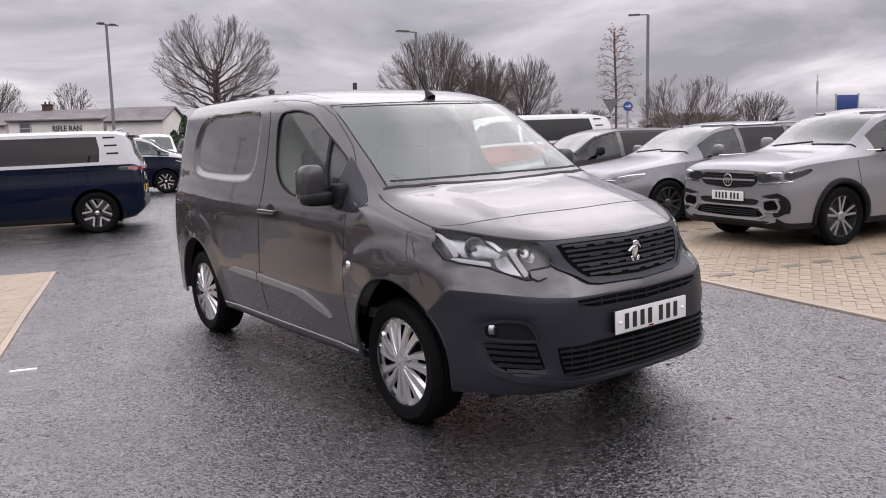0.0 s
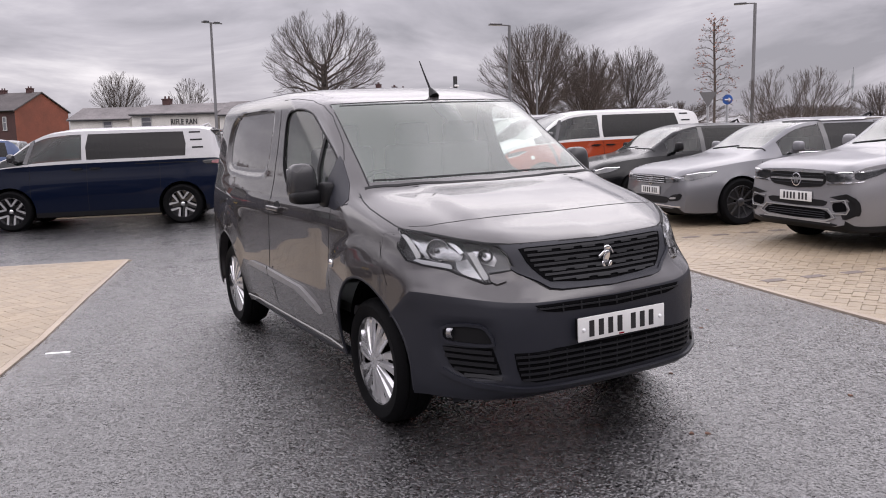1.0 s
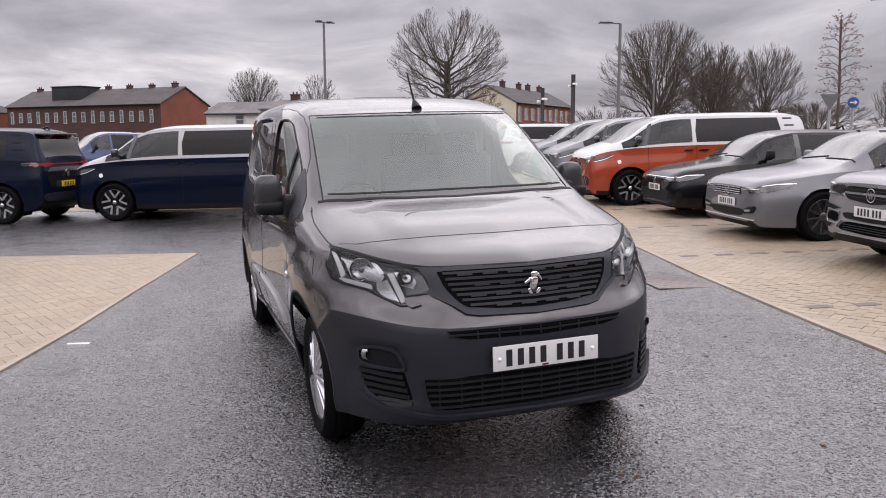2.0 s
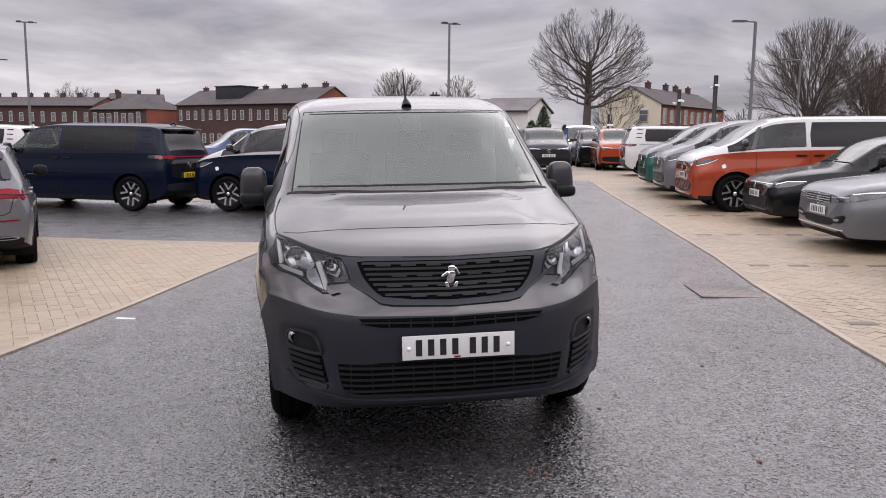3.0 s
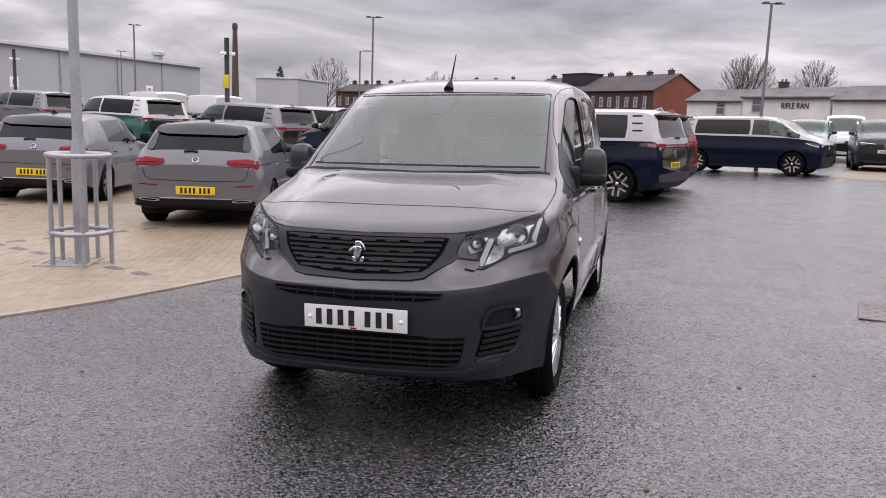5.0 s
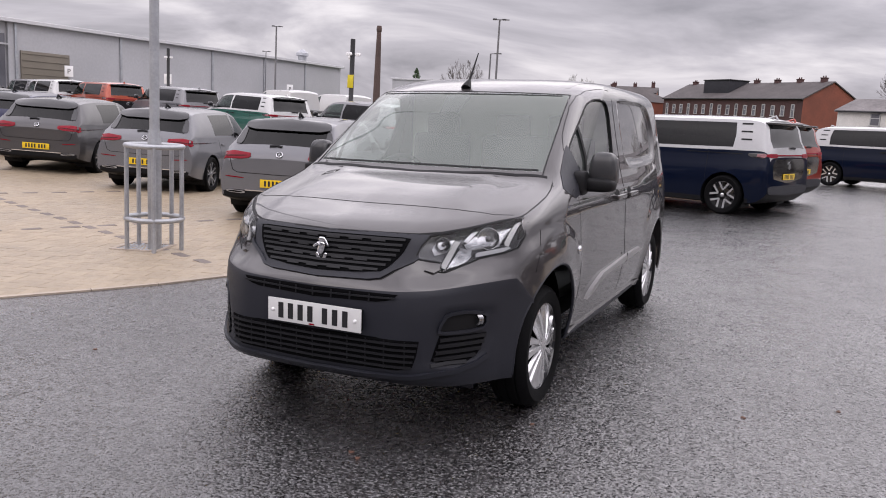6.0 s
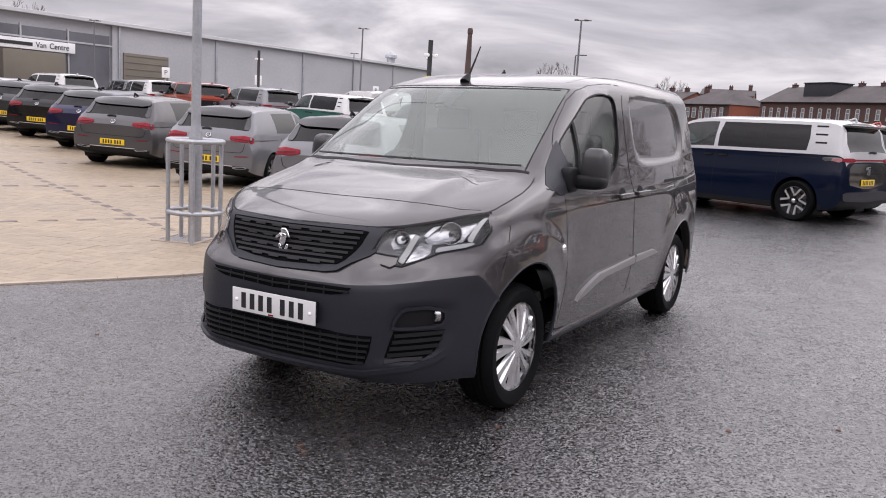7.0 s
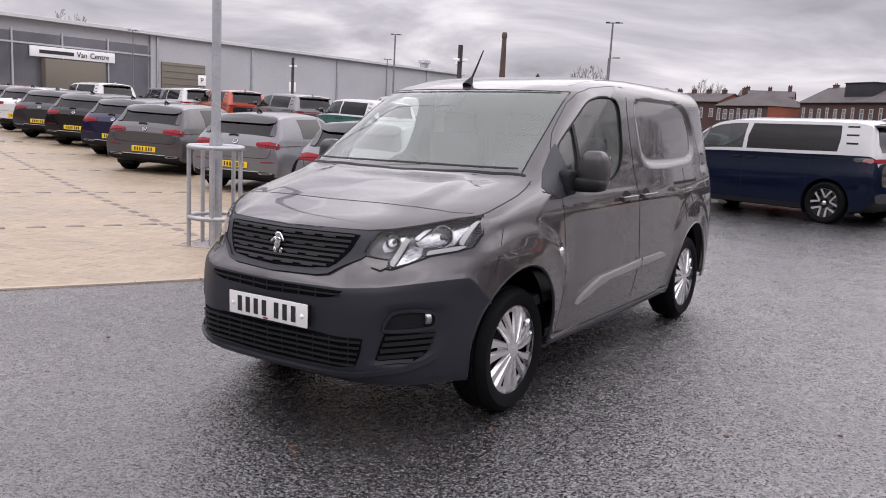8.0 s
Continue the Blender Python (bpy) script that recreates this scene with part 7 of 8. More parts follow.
for x, y, top, r in ((23.0, 41.8, 5.4, 0.13), (18.0, 36.0, 4.15, 0.10), (-15.0, 24.4, 4.24, 0.095), (-38.27, 38.76, 4.87, 0.10), (15.0, 38.0, 2.9, 0.06)):
    ob = post("camera_mast", x, y, top, "black mast with security cameras", "mast", r, r, POSTBLACK, group="camera masts")
    h = top - rise(x, y)
    for k, a in enumerate((20, 140, 260)):
        bm = bmesh.new()
        box(bm, (0.2 * math.cos(radians(a)), 0.2 * math.sin(radians(a)), h - 0.58 - 0.12 * (k % 2)), (0.22, 0.12, 0.12), 0.03)
        part("security_camera", bm, WHITE, ob)
    if x == -15.0:
        bm = bmesh.new()
        box(bm, (0.02, -0.12, h - 1.62), (0.26, 0.02, 0.50), 0.004)
        part("warning_sign", bm, SIGNYELLOW, ob)

# a tall brick mill chimney far beyond the terraces
SOOT_BRICK = surface("sooty_brick", (0.085, 0.055, 0.050), 0.9, var=0.25, big=0.4, fine=4, bump=0.3)
stack = thing("mill_chimney", Matrix.Translation((-111.6, 193.3, rise(-111.6, 193.3))), "tall sooty brick mill chimney far behind the terraces", "chimney")
bm = bmesh.new()
lathe(bm, [(1.05, -1.0), (0.92, 8.0), (0.74, 17.0), (0.60, 22.6), (0.60, 22.7)], 20, "z", Matrix())
part("shaft", bm, SOOT_BRICK, stack)
bm = bmesh.new()
lathe(bm, [(0.58, 22.5), (0.70, 22.7), (0.74, 23.0), (0.74, 23.6), (0.66, 23.9), (0.60, 24.2), (0.45, 24.2), (0.42, 22.6)], 20, "z", Matrix())
part("crown", bm, SOOT_BRICK, stack, "flared brick crown")
for x, y, top in ((96.0, 65.0, 9.8), (110.8, 60.1, 10.2)):
    ob = post("radio_mast", x, y, top, "slim grey telephone mast far off", "mast", 0.09, 0.06, STEEL, group="radio masts")
    bm = bmesh.new()
    tube(bm, [(0, 0, top - 3.0), (0, 0, top - 1.2)], 0.16, 8)
    part("antenna_drum", bm, STEEL, ob)


def big_post():
    """The lamp post by the paving's edge with its round steel guard."""
    x, y = -4.27, 3.28
    ob = thing("lamp_post", Matrix.Translation((x, y, rise(x, y))), "tall grey steel lamp post rising from block paving", "lamp post")
    bm = bmesh.new()
    tube(bm, [(0, 0, 0), (0, 0, 1.13), (0, 0, 1.15), (0, 0, 1.27), (0, 0, 1.30), (0, 0, 8.0)], [0.070, 0.070, 0.069, 0.052, 0.050, 0.040], 20)
    part("pole", bm, STEEL, ob)
    bm = bmesh.new()
    box(bm, (0.02, -0.067, 0.72), (0.09, 0.01, 0.55), 0.004)
    part("access_door", bm, STEEL, ob)
    guard = thing("post_guard", Matrix.Translation((x, y, rise(x, y))), "round galvanised steel guard rail about a lamp post", "guard rail")
    R = 0.285
    for z in (0.345, 1.105):
        bm = bmesh.new()
        tube(bm, [(R * math.cos(a), R * math.sin(a), z) for a in [2 * math.pi * k / 40 for k in range(41)]], 0.026, 10, False)
        part("hoop", bm, STEEL, guard)
    for k in range(5):
        a = 2 * math.pi * (k + 0.35) / 5
        bm = bmesh.new()
        tube(bm, [(R * math.cos(a), R * math.sin(a), 0.0), (R * math.cos(a), R * math.sin(a), 1.10)], 0.023, 10)
        leg = part("upright", bm, STEEL, guard)
        bm = bmesh.new()
        box(bm, (R * math.cos(a), R * math.sin(a), 0.006), (0.10, 0.10, 0.012), 0.002)
        part("foot_plate", bm, STEEL, leg)


big_post()


def road_sign(name, x, y, z, label, build):
    ob = thing(name, Matrix.Translation((x, y, rise(x, y))), label, "road sign")
    bm = bmesh.new()
    tube(bm, [(0, 0, 0), (0, 0, z - rise(x, y))], 0.04, 8)
    part("pole", bm, STEEL, ob)
    bm = bmesh.new()
    build(bm, z - rise(x, y))
    return ob, bm


m_face = Matrix.Rotation(radians(-45), 4, "Z")
ob, bm = road_sign("give_way_sign", 16.98, 15.44, 2.75, "grey back of a triangular give way sign", lambda bm, z: None)
vs = [bm.verts.new(m_face @ Vector(p) + Vector((0, 0, 2.75 - rise(16.98)))) for p in ((-0.27, -0.05, 0), (0.27, -0.05, 0), (0, -0.05, -0.47), (-0.27, -0.07, 0), (0.27, -0.07, 0), (0, -0.07, -0.47))]
for f in ((0, 1, 2), (5, 4, 3), (0, 3, 4, 1), (1, 4, 5, 2), (2, 5, 3, 0)):
    bm.faces.new([vs[i] for i in f])
part("sign_plate", bm, POLE, ob)
ob, bm = road_sign("direction_sign", 18.28, 15.85, 2.72, "round blue road sign with a white arrow", lambda bm, z: None)
zz = 2.55 - rise(18.28)
mm = Matrix.Translation((0, 0, zz)) @ Matrix.Rotation(radians(-40), 4, "Z") @ Matrix.Rotation(radians(90), 4, "X")
lathe(bm, [(0.001, 0.05), (0.15, 0.05), (0.16, 0.06), (0.15, 0.07), (0.001, 0.07)], 24, "z", mm)
plate_ob = part("sign_plate", bm, SIGNBLUE, ob)
bm = bmesh.new()
box(bm, (0, 0, 0.078), (0.18, 0.035, 0.008), 0, mm)
for sg in (1, -1):
    box(bm, (-0.035, 0, 0.078), (0.085, 0.03, 0.008), 0, mm @ Matrix.Translation((0.09, 0, 0)) @ Matrix.Rotation(radians(40 * sg), 4, "Z"))
part("arrow", bm, WHITE, plate_ob, smooth=False)
ob = thing("blue_board", Matrix.Translation((37.0, 18.0, rise(37))), "blue notice board on two grey posts", "sign")
for dx in (-0.55, 0.55):
    bm = bmesh.new()
    tube(bm, [(dx * 0.8, -dx * 0.6, 0), (dx * 0.8, -dx * 0.6, 3.2)], 0.05, 8)
    part("pole", bm, STEEL, ob)
bm = bmesh.new()
box(bm, (0, 0, 2.75), (1.15, 0.06, 0.75), 0.01, Matrix.Rotation(radians(-37), 4, "Z"))
part("board", bm, TOTEMBLUE, ob)


# ---- bare winter trees ----
def tree(x, y, height, width, seed, trunk=0.3, fork=0.25, label="bare winter tree with fine twigs", leaves=0, twig=0.012, kids=(12, 8, 6, 4), up=0.5, low=0.2, name="tree"):
    """A bare tree whose limbs reach for an egg-shaped crown; fork: where the first limb leaves the trunk; low: where the crown begins."""
    rnd = random.Random(seed)
    ob = thing(name, Matrix.Translation((x, y, rise(x, y) - 0.1)), label, "tree" if name == "tree" else name, "bare trees" if not leaves else "")
    V, F, ends = [], [], []
    mid, half, wide = height * (1 + low) / 2, height * (1 - low) / 2, width / 2

    def reach(p):
        """How far out in the crown a point lies: 1 on its surface."""
        return math.sqrt((p.x / wide) ** 2 + (p.y / wide) ** 2 + ((p.z - mid) / half) ** 2)

    def limb(p, d, goal, r0, r1, level):
        n, seg = (8, 6, 4, 3, 3)[level], (5, 7, 4, 2, 1)[level]
        length = (goal - p).length
        bend = p + d * length * 0.55
        jig = length * (0.010, 0.018, 0.020, 0.025, 0.0)[level]
        pts = []
        for i in range(seg + 1):
            t = i / seg
            q = p * (1 - t) ** 2 + bend * (2 * t * (1 - t)) + goal * t * t
            if 0 < i:
                q = q + Vector((rnd.gauss(0, jig), rnd.gauss(0, jig), rnd.gauss(0, jig)))
            pts.append(q)
        prev = None
        for i, q in enumerate(pts):
            a = (pts[min(seg, i + 1)] - pts[max(0, i - 1)]).normalized()
            s = a.orthogonal().normalized()
            u = a.cross(s)
            r = r0 + (r1 - r0) * (i / seg) ** 0.7
            cur = len(V)
            V.extend(q + r * (math.cos(2 * math.pi * k / n) * s + math.sin(2 * math.pi * k / n) * u) for k in range(n))
            if prev is not None:
                F.extend((prev + k, prev + (k + 1) % n, cur + (k + 1) % n, cur + k) for k in range(n))
            prev = cur
        if level >= len(kids):
            ends.append(pts[-1])
            return
        count = kids[level]
        turn = rnd.random() * 6.28
        for c in range(count):
            turn += 2.4 + rnd.uniform(-0.3, 0.3)
            if level == 0:
                # limbs leave the upper trunk and fan out to the whole crown
                t = 0.45 + 0.55 * (c + 0.5) / count
                z = mid + half * (-0.62 + 1.60 * ((c + rnd.random()) / count) ** 0.85)
                across = Vector((math.cos(turn), math.sin(turn), 0))
                g = across * wide * math.sqrt(max(0.02, 1 - ((z - mid) / half) ** 2)) * rnd.uniform(0.82, 1.0)
                g.z = z
                nd = (across * (0.5 if up > 1 else 1.0) + Vector((0, 0, up + 0.5 * t))).normalized()
            else:
                t = 0.22 + 0.76 * (c + rnd.random()) / count
            f = min(0.999, t) * seg
            q = pts[int(f)].lerp(pts[int(f) + 1], f - int(f))
            a = (pts[int(f) + 1] - pts[int(f)]).normalized()
            if level > 0:
                out = Matrix.Rotation(turn, 3, a) @ a.orthogonal().normalized()
                spread = rnd.uniform(0.35, 0.75) * (0.8 if up > 1 else 1.15)
                nd = (a + out * spread + Vector((0, 0, 0.10))).normalized()
                ln = length * rnd.uniform(0.36, 0.62) * (1.1 - 0.45 * t)
                g = q + (nd * 0.8 + a * 0.3 + Vector((0, 0, 0.12))).normalized() * ln
                if reach(g) > 1.04:
                    g = q + (g - q) * 0.55
                    if reach(g) > 1.04:
                        continue
            r = max(twig * (1.0, 1.0, 0.7, 0.5)[level], (r0 + (r1 - r0) * t) * (rnd.uniform(0.34, 0.46) if level == 0 else rnd.uniform(0.30, 0.46)))
            limb(q, nd, g, r, max(twig * 0.4, r * (0.16 if level == 0 else 0.3)), level + 1)

    limb(Vector((0, 0, 0)), Vector((0, 0, 1)), Vector((rnd.gauss(0, 0.012) * height, rnd.gauss(0, 0.012) * height, height * (fork + 0.22))), trunk, trunk * 0.62, 0)
    tv = 8 * 6
    part_of("trunk", V[:tv], [f for f in F if max(f) < tv], BARK, ob)
    tagged(part_of("crown", V[tv:], [tuple(i - tv for i in f) for f in F if min(f) >= tv], BARK, ob, smooth=False), kind="stuff")
    if leaves:
        lv, lf = [], []
        for _ in range(leaves):
            c = rnd.choice(ends) + Vector((rnd.gauss(0, 0.06), rnd.gauss(0, 0.06), rnd.gauss(0, 0.06)))
            a = Vector((rnd.gauss(0, 1), rnd.gauss(0, 1), rnd.gauss(0, 1))).normalized() * 0.035
            b = a.orthogonal() * 0.8
            i = len(lv)
            lv += [c - a, c + b, c + a, c - b]
            lf.append((i, i + 1, i + 2, i + 3))
        tagged(part_of("leaves", lv, lf, LEAF, ob, smooth=False), kind="stuff")
    return ob


tree(25.0, 69.9, 13.6, 11.2, 3, 0.48, 0.42, "tall bare oak with an ivy-dark trunk", kids=(24, 11, 8, 5), twig=0.013, up=0.12, low=0.22)
tree(28.5, 72.5, 7.0, 6.5, 13, 0.22, 0.15, kids=(10, 7, 6, 4), twig=0.016, low=0.15)
tree(30.0, 43.0, 8.9, 8.0, 5, 0.30, 0.12, "broad bare tree thick with twigs", kids=(26, 13, 9, 4), twig=0.009, up=1.6, low=0.12)
tree(33.8, 42.5, 7.6, 6.2, 6, 0.22, 0.12, kids=(24, 12, 8, 4), twig=0.009, up=1.6, low=0.12)
tree(46.1, 51.3, 9.0, 6.4, 7, 0.20, 0.15, kids=(22, 11, 8, 4), twig=0.011, up=1.6, low=0.15)
tree(41.0, 50.5, 7.2, 6.4, 17, 0.20, 0.15, kids=(22, 11, 8, 4), twig=0.011, up=1.6, low=0.15)
tree(17.8, 15.9, 5.0, 1.45, 8, 0.05, 0.74, "slender young tree with a few rusty leaves", leaves=260, kids=(34, 6, 4), twig=0.005, up=0.9, low=0.3)
tree(22.5, 16.6, 3.65, 4.0, 9, 0.12, 0.14, "low spreading bare tree with crooked limbs", kids=(16, 11, 8, 4), twig=0.0055, up=0.15, low=0.25)
tree(47.7, 29.5, 4.5, 4.6, 10, 0.16, 0.08, "round bare winter bush", kids=(22, 11, 7, 4), twig=0.007, up=1.3, low=0.05, name="bush")
tree(8.6, 84.0, 8.8, 6.2, 11, 0.24, 0.15, kids=(24, 10, 7, 4), twig=0.012, up=1.6, low=0.12)
tree(13.3, 73.8, 7.4, 4.4, 12, 0.20, 0.2, kids=(12, 8, 6, 4), twig=0.017, up=1.6, low=0.2)
tree(10.0, 84.0, 5.4, 5.6, 14, 0.2, 0.15, kids=(12, 7, 6, 3), twig=0.018, up=1.6, low=0.15)
tree(-44.5, 101.0, 9.2, 6.6, 15, 0.25, 0.2, kids=(12, 7, 6, 4), twig=0.022, up=0.8)
tree(-42.0, 150.0, 10.5, 8.0, 16, 0.25, 0.2, kids=(12, 7, 6, 4), twig=0.025, up=0.8)
tree(-75.0, 44.0, 9.6, 6.4, 18, 0.3, 0.3, kids=(10, 7, 6, 3), twig=0.024, up=0.8, low=0.3)
tree(60.0, 45.0, 3.8, 9.0, 19, 0.2, 0.1, kids=(14, 8, 6, 3), twig=0.016, up=0.7, low=0.05)
tree(36.0, 60.0, 4.2, 9.0, 20, 0.2, 0.1, kids=(14, 8, 6, 3), twig=0.016, up=0.7, low=0.05)
tree(52.0, 60.0, 4.4, 13.0, 21, 0.2, 0.1, kids=(22, 11, 8, 3), twig=0.013, up=1.2, low=0.02)
tree(68.0, 50.0, 4.0, 14.0, 22, 0.2, 0.1, kids=(22, 11, 8, 3), twig=0.013, up=1.2, low=0.02)
tree(80.0, 36.0, 4.0, 14.0, 23, 0.2, 0.1, kids=(22, 11, 8, 3), twig=0.014, up=1.2, low=0.02)
tree(36.5, 36.0, 3.5, 8.0, 24, 0.2, 0.1, kids=(20, 11, 8, 3), twig=0.008, up=1.2, low=0.02)


def evergreen(x, y, h, w, seed, label):
    rnd = random.Random(seed)
    ob = thing("evergreen", Matrix.Translation((x, y, rise(x, y))), label, "evergreen", "evergreens")
    bm = bmesh.new()
    tube(bm, [(0, 0, 0), (0, 0, h * 0.9)], [0.1, 0.03], 6)
    part("trunk", bm, BARK, ob)
    lv, lf = [], []
    for _ in range(1500):
        z = h * (0.06 + 0.94 * rnd.random() ** 1.3)
        r = w * 0.5 * (1 - z / h) ** 0.7 * math.sqrt(rnd.random()) * rnd.uniform(0.8, 1.1)
        a = rnd.uniform(0, 6.28)
        c = Vector((r * math.cos(a), r * math.sin(a), z))
        d = Vector((rnd.gauss(0, 1), rnd.gauss(0, 1), rnd.gauss(0, 1) + 0.6)).normalized() * 0.16
        b = d.orthogonal() * 0.5
        i = len(lv)
        lv += [c - b, c + d, c + b]
        lf.append((i, i + 1, i + 2))
    tagged(part_of("crown", lv, lf, IVY, ob, smooth=False), kind="stuff")


evergreen(14.6, 49.0, 3.4, 2.2, 1, "dark green pointed conifer tree")
evergreen(13.4, 47.5, 2.4, 2.4, 2, "low bushy green conifer shrub")
evergreen(16.4, 50.0, 2.2, 2.0, 4, "low bushy green conifer shrub")
evergreen(-44.0, 86.0, 6.6, 3.6, 5, "dark conifer beside the warehouse")


# ---- houses ----
def window(parent, m, w, h, mat=FRAMEWHITE, cross=True):
    bm = bmesh.new()
    t = 0.07
    for c, s in (((0, 0, h / 2), (w, 0.08, t)), ((0, 0, -h / 2), (w + 0.14, 0.14, t)), ((-w / 2, 0, 0), (t, 0.08, h)), ((w / 2, 0, 0), (t, 0.08, h))):
        box(bm, c, s, 0, m)
    if cross:
        box(bm, (0, 0, 0.1 * h), (w, 0.07, 0.05), 0, m)
    win = part("window", bm, mat, parent, smooth=False)
    bm = bmesh.new()
    box(bm, (0, 0.015, 0), (w - t, 0.03, h - t), 0, m)
    part("pane", bm, SHOPGLASS, win, smooth=False)


def house(name, x0, y0, x1, y1, depth, eave, ridge, wall, gable, label, base=-0.6, wins=(), chim=(), roof=SLATE, doors=(), hip=False, group="terraced houses"):
    """A long block whose front runs from (x0, y0) to (x1, y1), left to right as seen from the front, with a pitched roof along it."""
    L = math.hypot(x1 - x0, y1 - y0)
    a = math.atan2(y1 - y0, x1 - x0)
    ob = thing(name, Matrix.Translation((x0, y0, 0)) @ Matrix.Rotation(a, 4, "Z"), label, "house", group)
    bm = bmesh.new()
    v = [bm.verts.new(p) for p in ((0, 0, base), (L, 0, base), (L, depth, base), (0, depth, base), (0, 0, eave), (L, 0, eave), (L, depth, eave), (0, depth, eave))]
    for f in ((0, 1, 5, 4), (2, 3, 7, 6)):
        bm.faces.new([v[i] for i in f])
    part("wall", bm, wall, ob, smooth=False)
    for xs, order in ((0, 1), (L, -1)):
        bm = bmesh.new()
        pts = [(xs, 0, base), (xs, 0, eave), (xs, depth / 2, eave if hip else ridge), (xs, depth, eave), (xs, depth, base)]
        bm.faces.new([bm.verts.new(p) for p in pts[::order]])
        part("gable", bm, gable, ob, smooth=False)
    o, t = 0.25, 0.12
    cut = depth * 0.5 if hip else -0.15
    for sgn in (0, 1):
        bm = bmesh.new()
        ya = -o if sgn == 0 else depth + o
        ze = eave - o * (ridge - eave) / (depth / 2)
        q = [(-0.15, ya, ze), (L + 0.15, ya, ze), (L - cut, depth / 2, ridge), (cut, depth / 2, ridge)]
        lo = [bm.verts.new(p) for p in q]
        hi = [bm.verts.new((p[0], p[1], p[2] + t)) for p in q]
        bm.faces.new(hi)
        for i in range(4):
            bm.faces.new((lo[i], lo[(i + 1) % 4], hi[(i + 1) % 4], hi[i]))
        part("roof", bm, roof, ob, smooth=False)
    if hip:
        for xe, xr in ((-0.15, cut), (L + 0.15, L - cut)):
            bm = bmesh.new()
            bm.faces.new([bm.verts.new(p) for p in ((xe, -o, ze + t), (xr, depth / 2, ridge + t), (xe, depth + o, ze + t))])
            part("roof", bm, roof, ob, smooth=False)
    bm = bmesh.new()
    tube(bm, [(0, -o - 0.05, eave - 0.05), (L, -o - 0.05, eave - 0.05)], 0.06, 6)
    part("gutter", bm, POSTBLACK, ob)
    for wx, wz, ww, wh in wins:
        window(ob, Matrix.Translation((wx, -0.03, wz)), ww, wh)
    for wx, ww, wh in doors:
        bm = bmesh.new()
        box(bm, (wx, -0.03, base + 0.6 + wh / 2), (ww, 0.08, wh), 0.01)
        part("door", bm, POSTBLACK, ob)
    for cx, ch in chim:
        bm = bmesh.new()
        box(bm, (cx, depth / 2, ridge + ch / 2 - 0.3), (0.62, 0.5, ch + 0.6), 0.02)
        box(bm, (cx, depth / 2, ridge + ch), (0.70, 0.58, 0.1), 0.02)
        stack = part("chimney", bm, BRICK_DARK, ob)
        for dx in (-0.16, 0.16):
            bm = bmesh.new()
            tube(bm, [(cx + dx, depth / 2, ridge + ch), (cx + dx, depth / 2, ridge + ch + 0.25)], [0.08, 0.06], 8)
            part("chimney_pot", bm, BRICK_DARK, stack)
    return ob


def terrace_windows(L, z, step=2.1, start=0.9, w=0.85, h=1.15, low=None):
    out = []
    k = 0
    x = start
    while x < L - 0.5:
        out.append((x, z, w * (1.0 if k % 3 else 0.8), h * (1.0 if k % 3 else 1.25)))
        if low is not None:
            out.append((x + 0.1, low, w * 1.2, h))
        k += 1
        x += step
    return out


end_terrace = house("terrace", -18.2, 108.3, -0.66, 92.0, 8.0, 5.45, 7.4, BRICK_DARK, BRICK_RED, "sooty brick terrace with a red brick gable end", wins=terrace_windows(23.9, 4.1, 1.45, w=0.52, h=1.10, low=1.2), chim=((1.2, 0.4), (5.0, 0.4), (12.5, 0.4), (15.8, 0.4), (19.2, 0.4), (22.6, 0.5)))
bm = bmesh.new()
box(bm, (8.6, 2.7, 6.85), (4.6, 3.0, 1.7), 0.03)
dormer = part("dormer", bm, DARKSLATE, end_terrace, "dark slate-hung box dormer")
bm = bmesh.new()
box(bm, (8.6, 2.7, 7.76), (4.8, 3.2, 0.12), 0.03)
part("flat_roof", bm, POSTBLACK, dormer)
house("terrace", -31.0, 116.5, -22.2, 109.2, 7.0, 4.95, 6.9, BRICK_DARK, BRICK_RED, "brick terrace with a hipped slate roof", wins=terrace_windows(11.0, 3.7, 1.5, h=1.3, low=1.0), chim=((1.5, 0.6),), hip=True)
house("terrace", -33.5, 138.0, -25.2, 139.2, 7.0, 7.3, 8.3, BRICK_RED, BRICK_RED, "taller red brick terrace standing behind", wins=terrace_windows(8.0, 6.2, 1.6), chim=((1.0, 0.6), (4.5, 0.6), (7.6, 0.9)))
house("terrace", -54.0, 126.5, -31.0, 117.5, 7.0, 5.5, 6.75, BRICK_DARK, BRICK_RED, "long sooty brick terrace with many chimneys", wins=terrace_windows(24.5, 3.9, 1.75, w=0.62, h=1.2, low=1.0), chim=[(1.0 + 2.75 * k, 0.6) for k in range(9)])
# the whitewashed range building
house("rifle_building", 6.6, 62.6, 12.0, 58.4, 6.0, 3.85, 4.6, WHITEWASH, WHITEWASH, "low whitewashed building with a pale slate roof", wins=((1.2, 3.2, 0.8, 0.9),), chim=((1.4, 0.5),), roof=PALESLATE, group="")
house("rifle_building", 12.0, 57.6, 15.2, 55.2, 5.0, 3.65, 4.6, WHITEWASH, WHITEWASH, "whitewashed gable block with a pale slate roof", roof=PALESLATE, group="")
house("rifle_building", 2.6, 66.5, 6.6, 64.0, 5.0, 3.6, 4.5, WHITEWASH, WHITEWASH, "small whitewashed wing with a slate roof", wins=((3.0, 3.0, 0.7, 0.9),), roof=PALESLATE, group="")
fm = Matrix.Translation((9.9, 59.95, 3.05)) @ Matrix.Rotation(math.atan2(-4.2, 5.4), 4, "Z") @ Matrix.Rotation(radians(90), 4, "X")
cu = bpy.data.curves.new("wall_lettering", "FONT")
cu.body, cu.size, cu.extrude, cu.align_x = "RIFLE RAN", 0.58, 0.02, "CENTER"
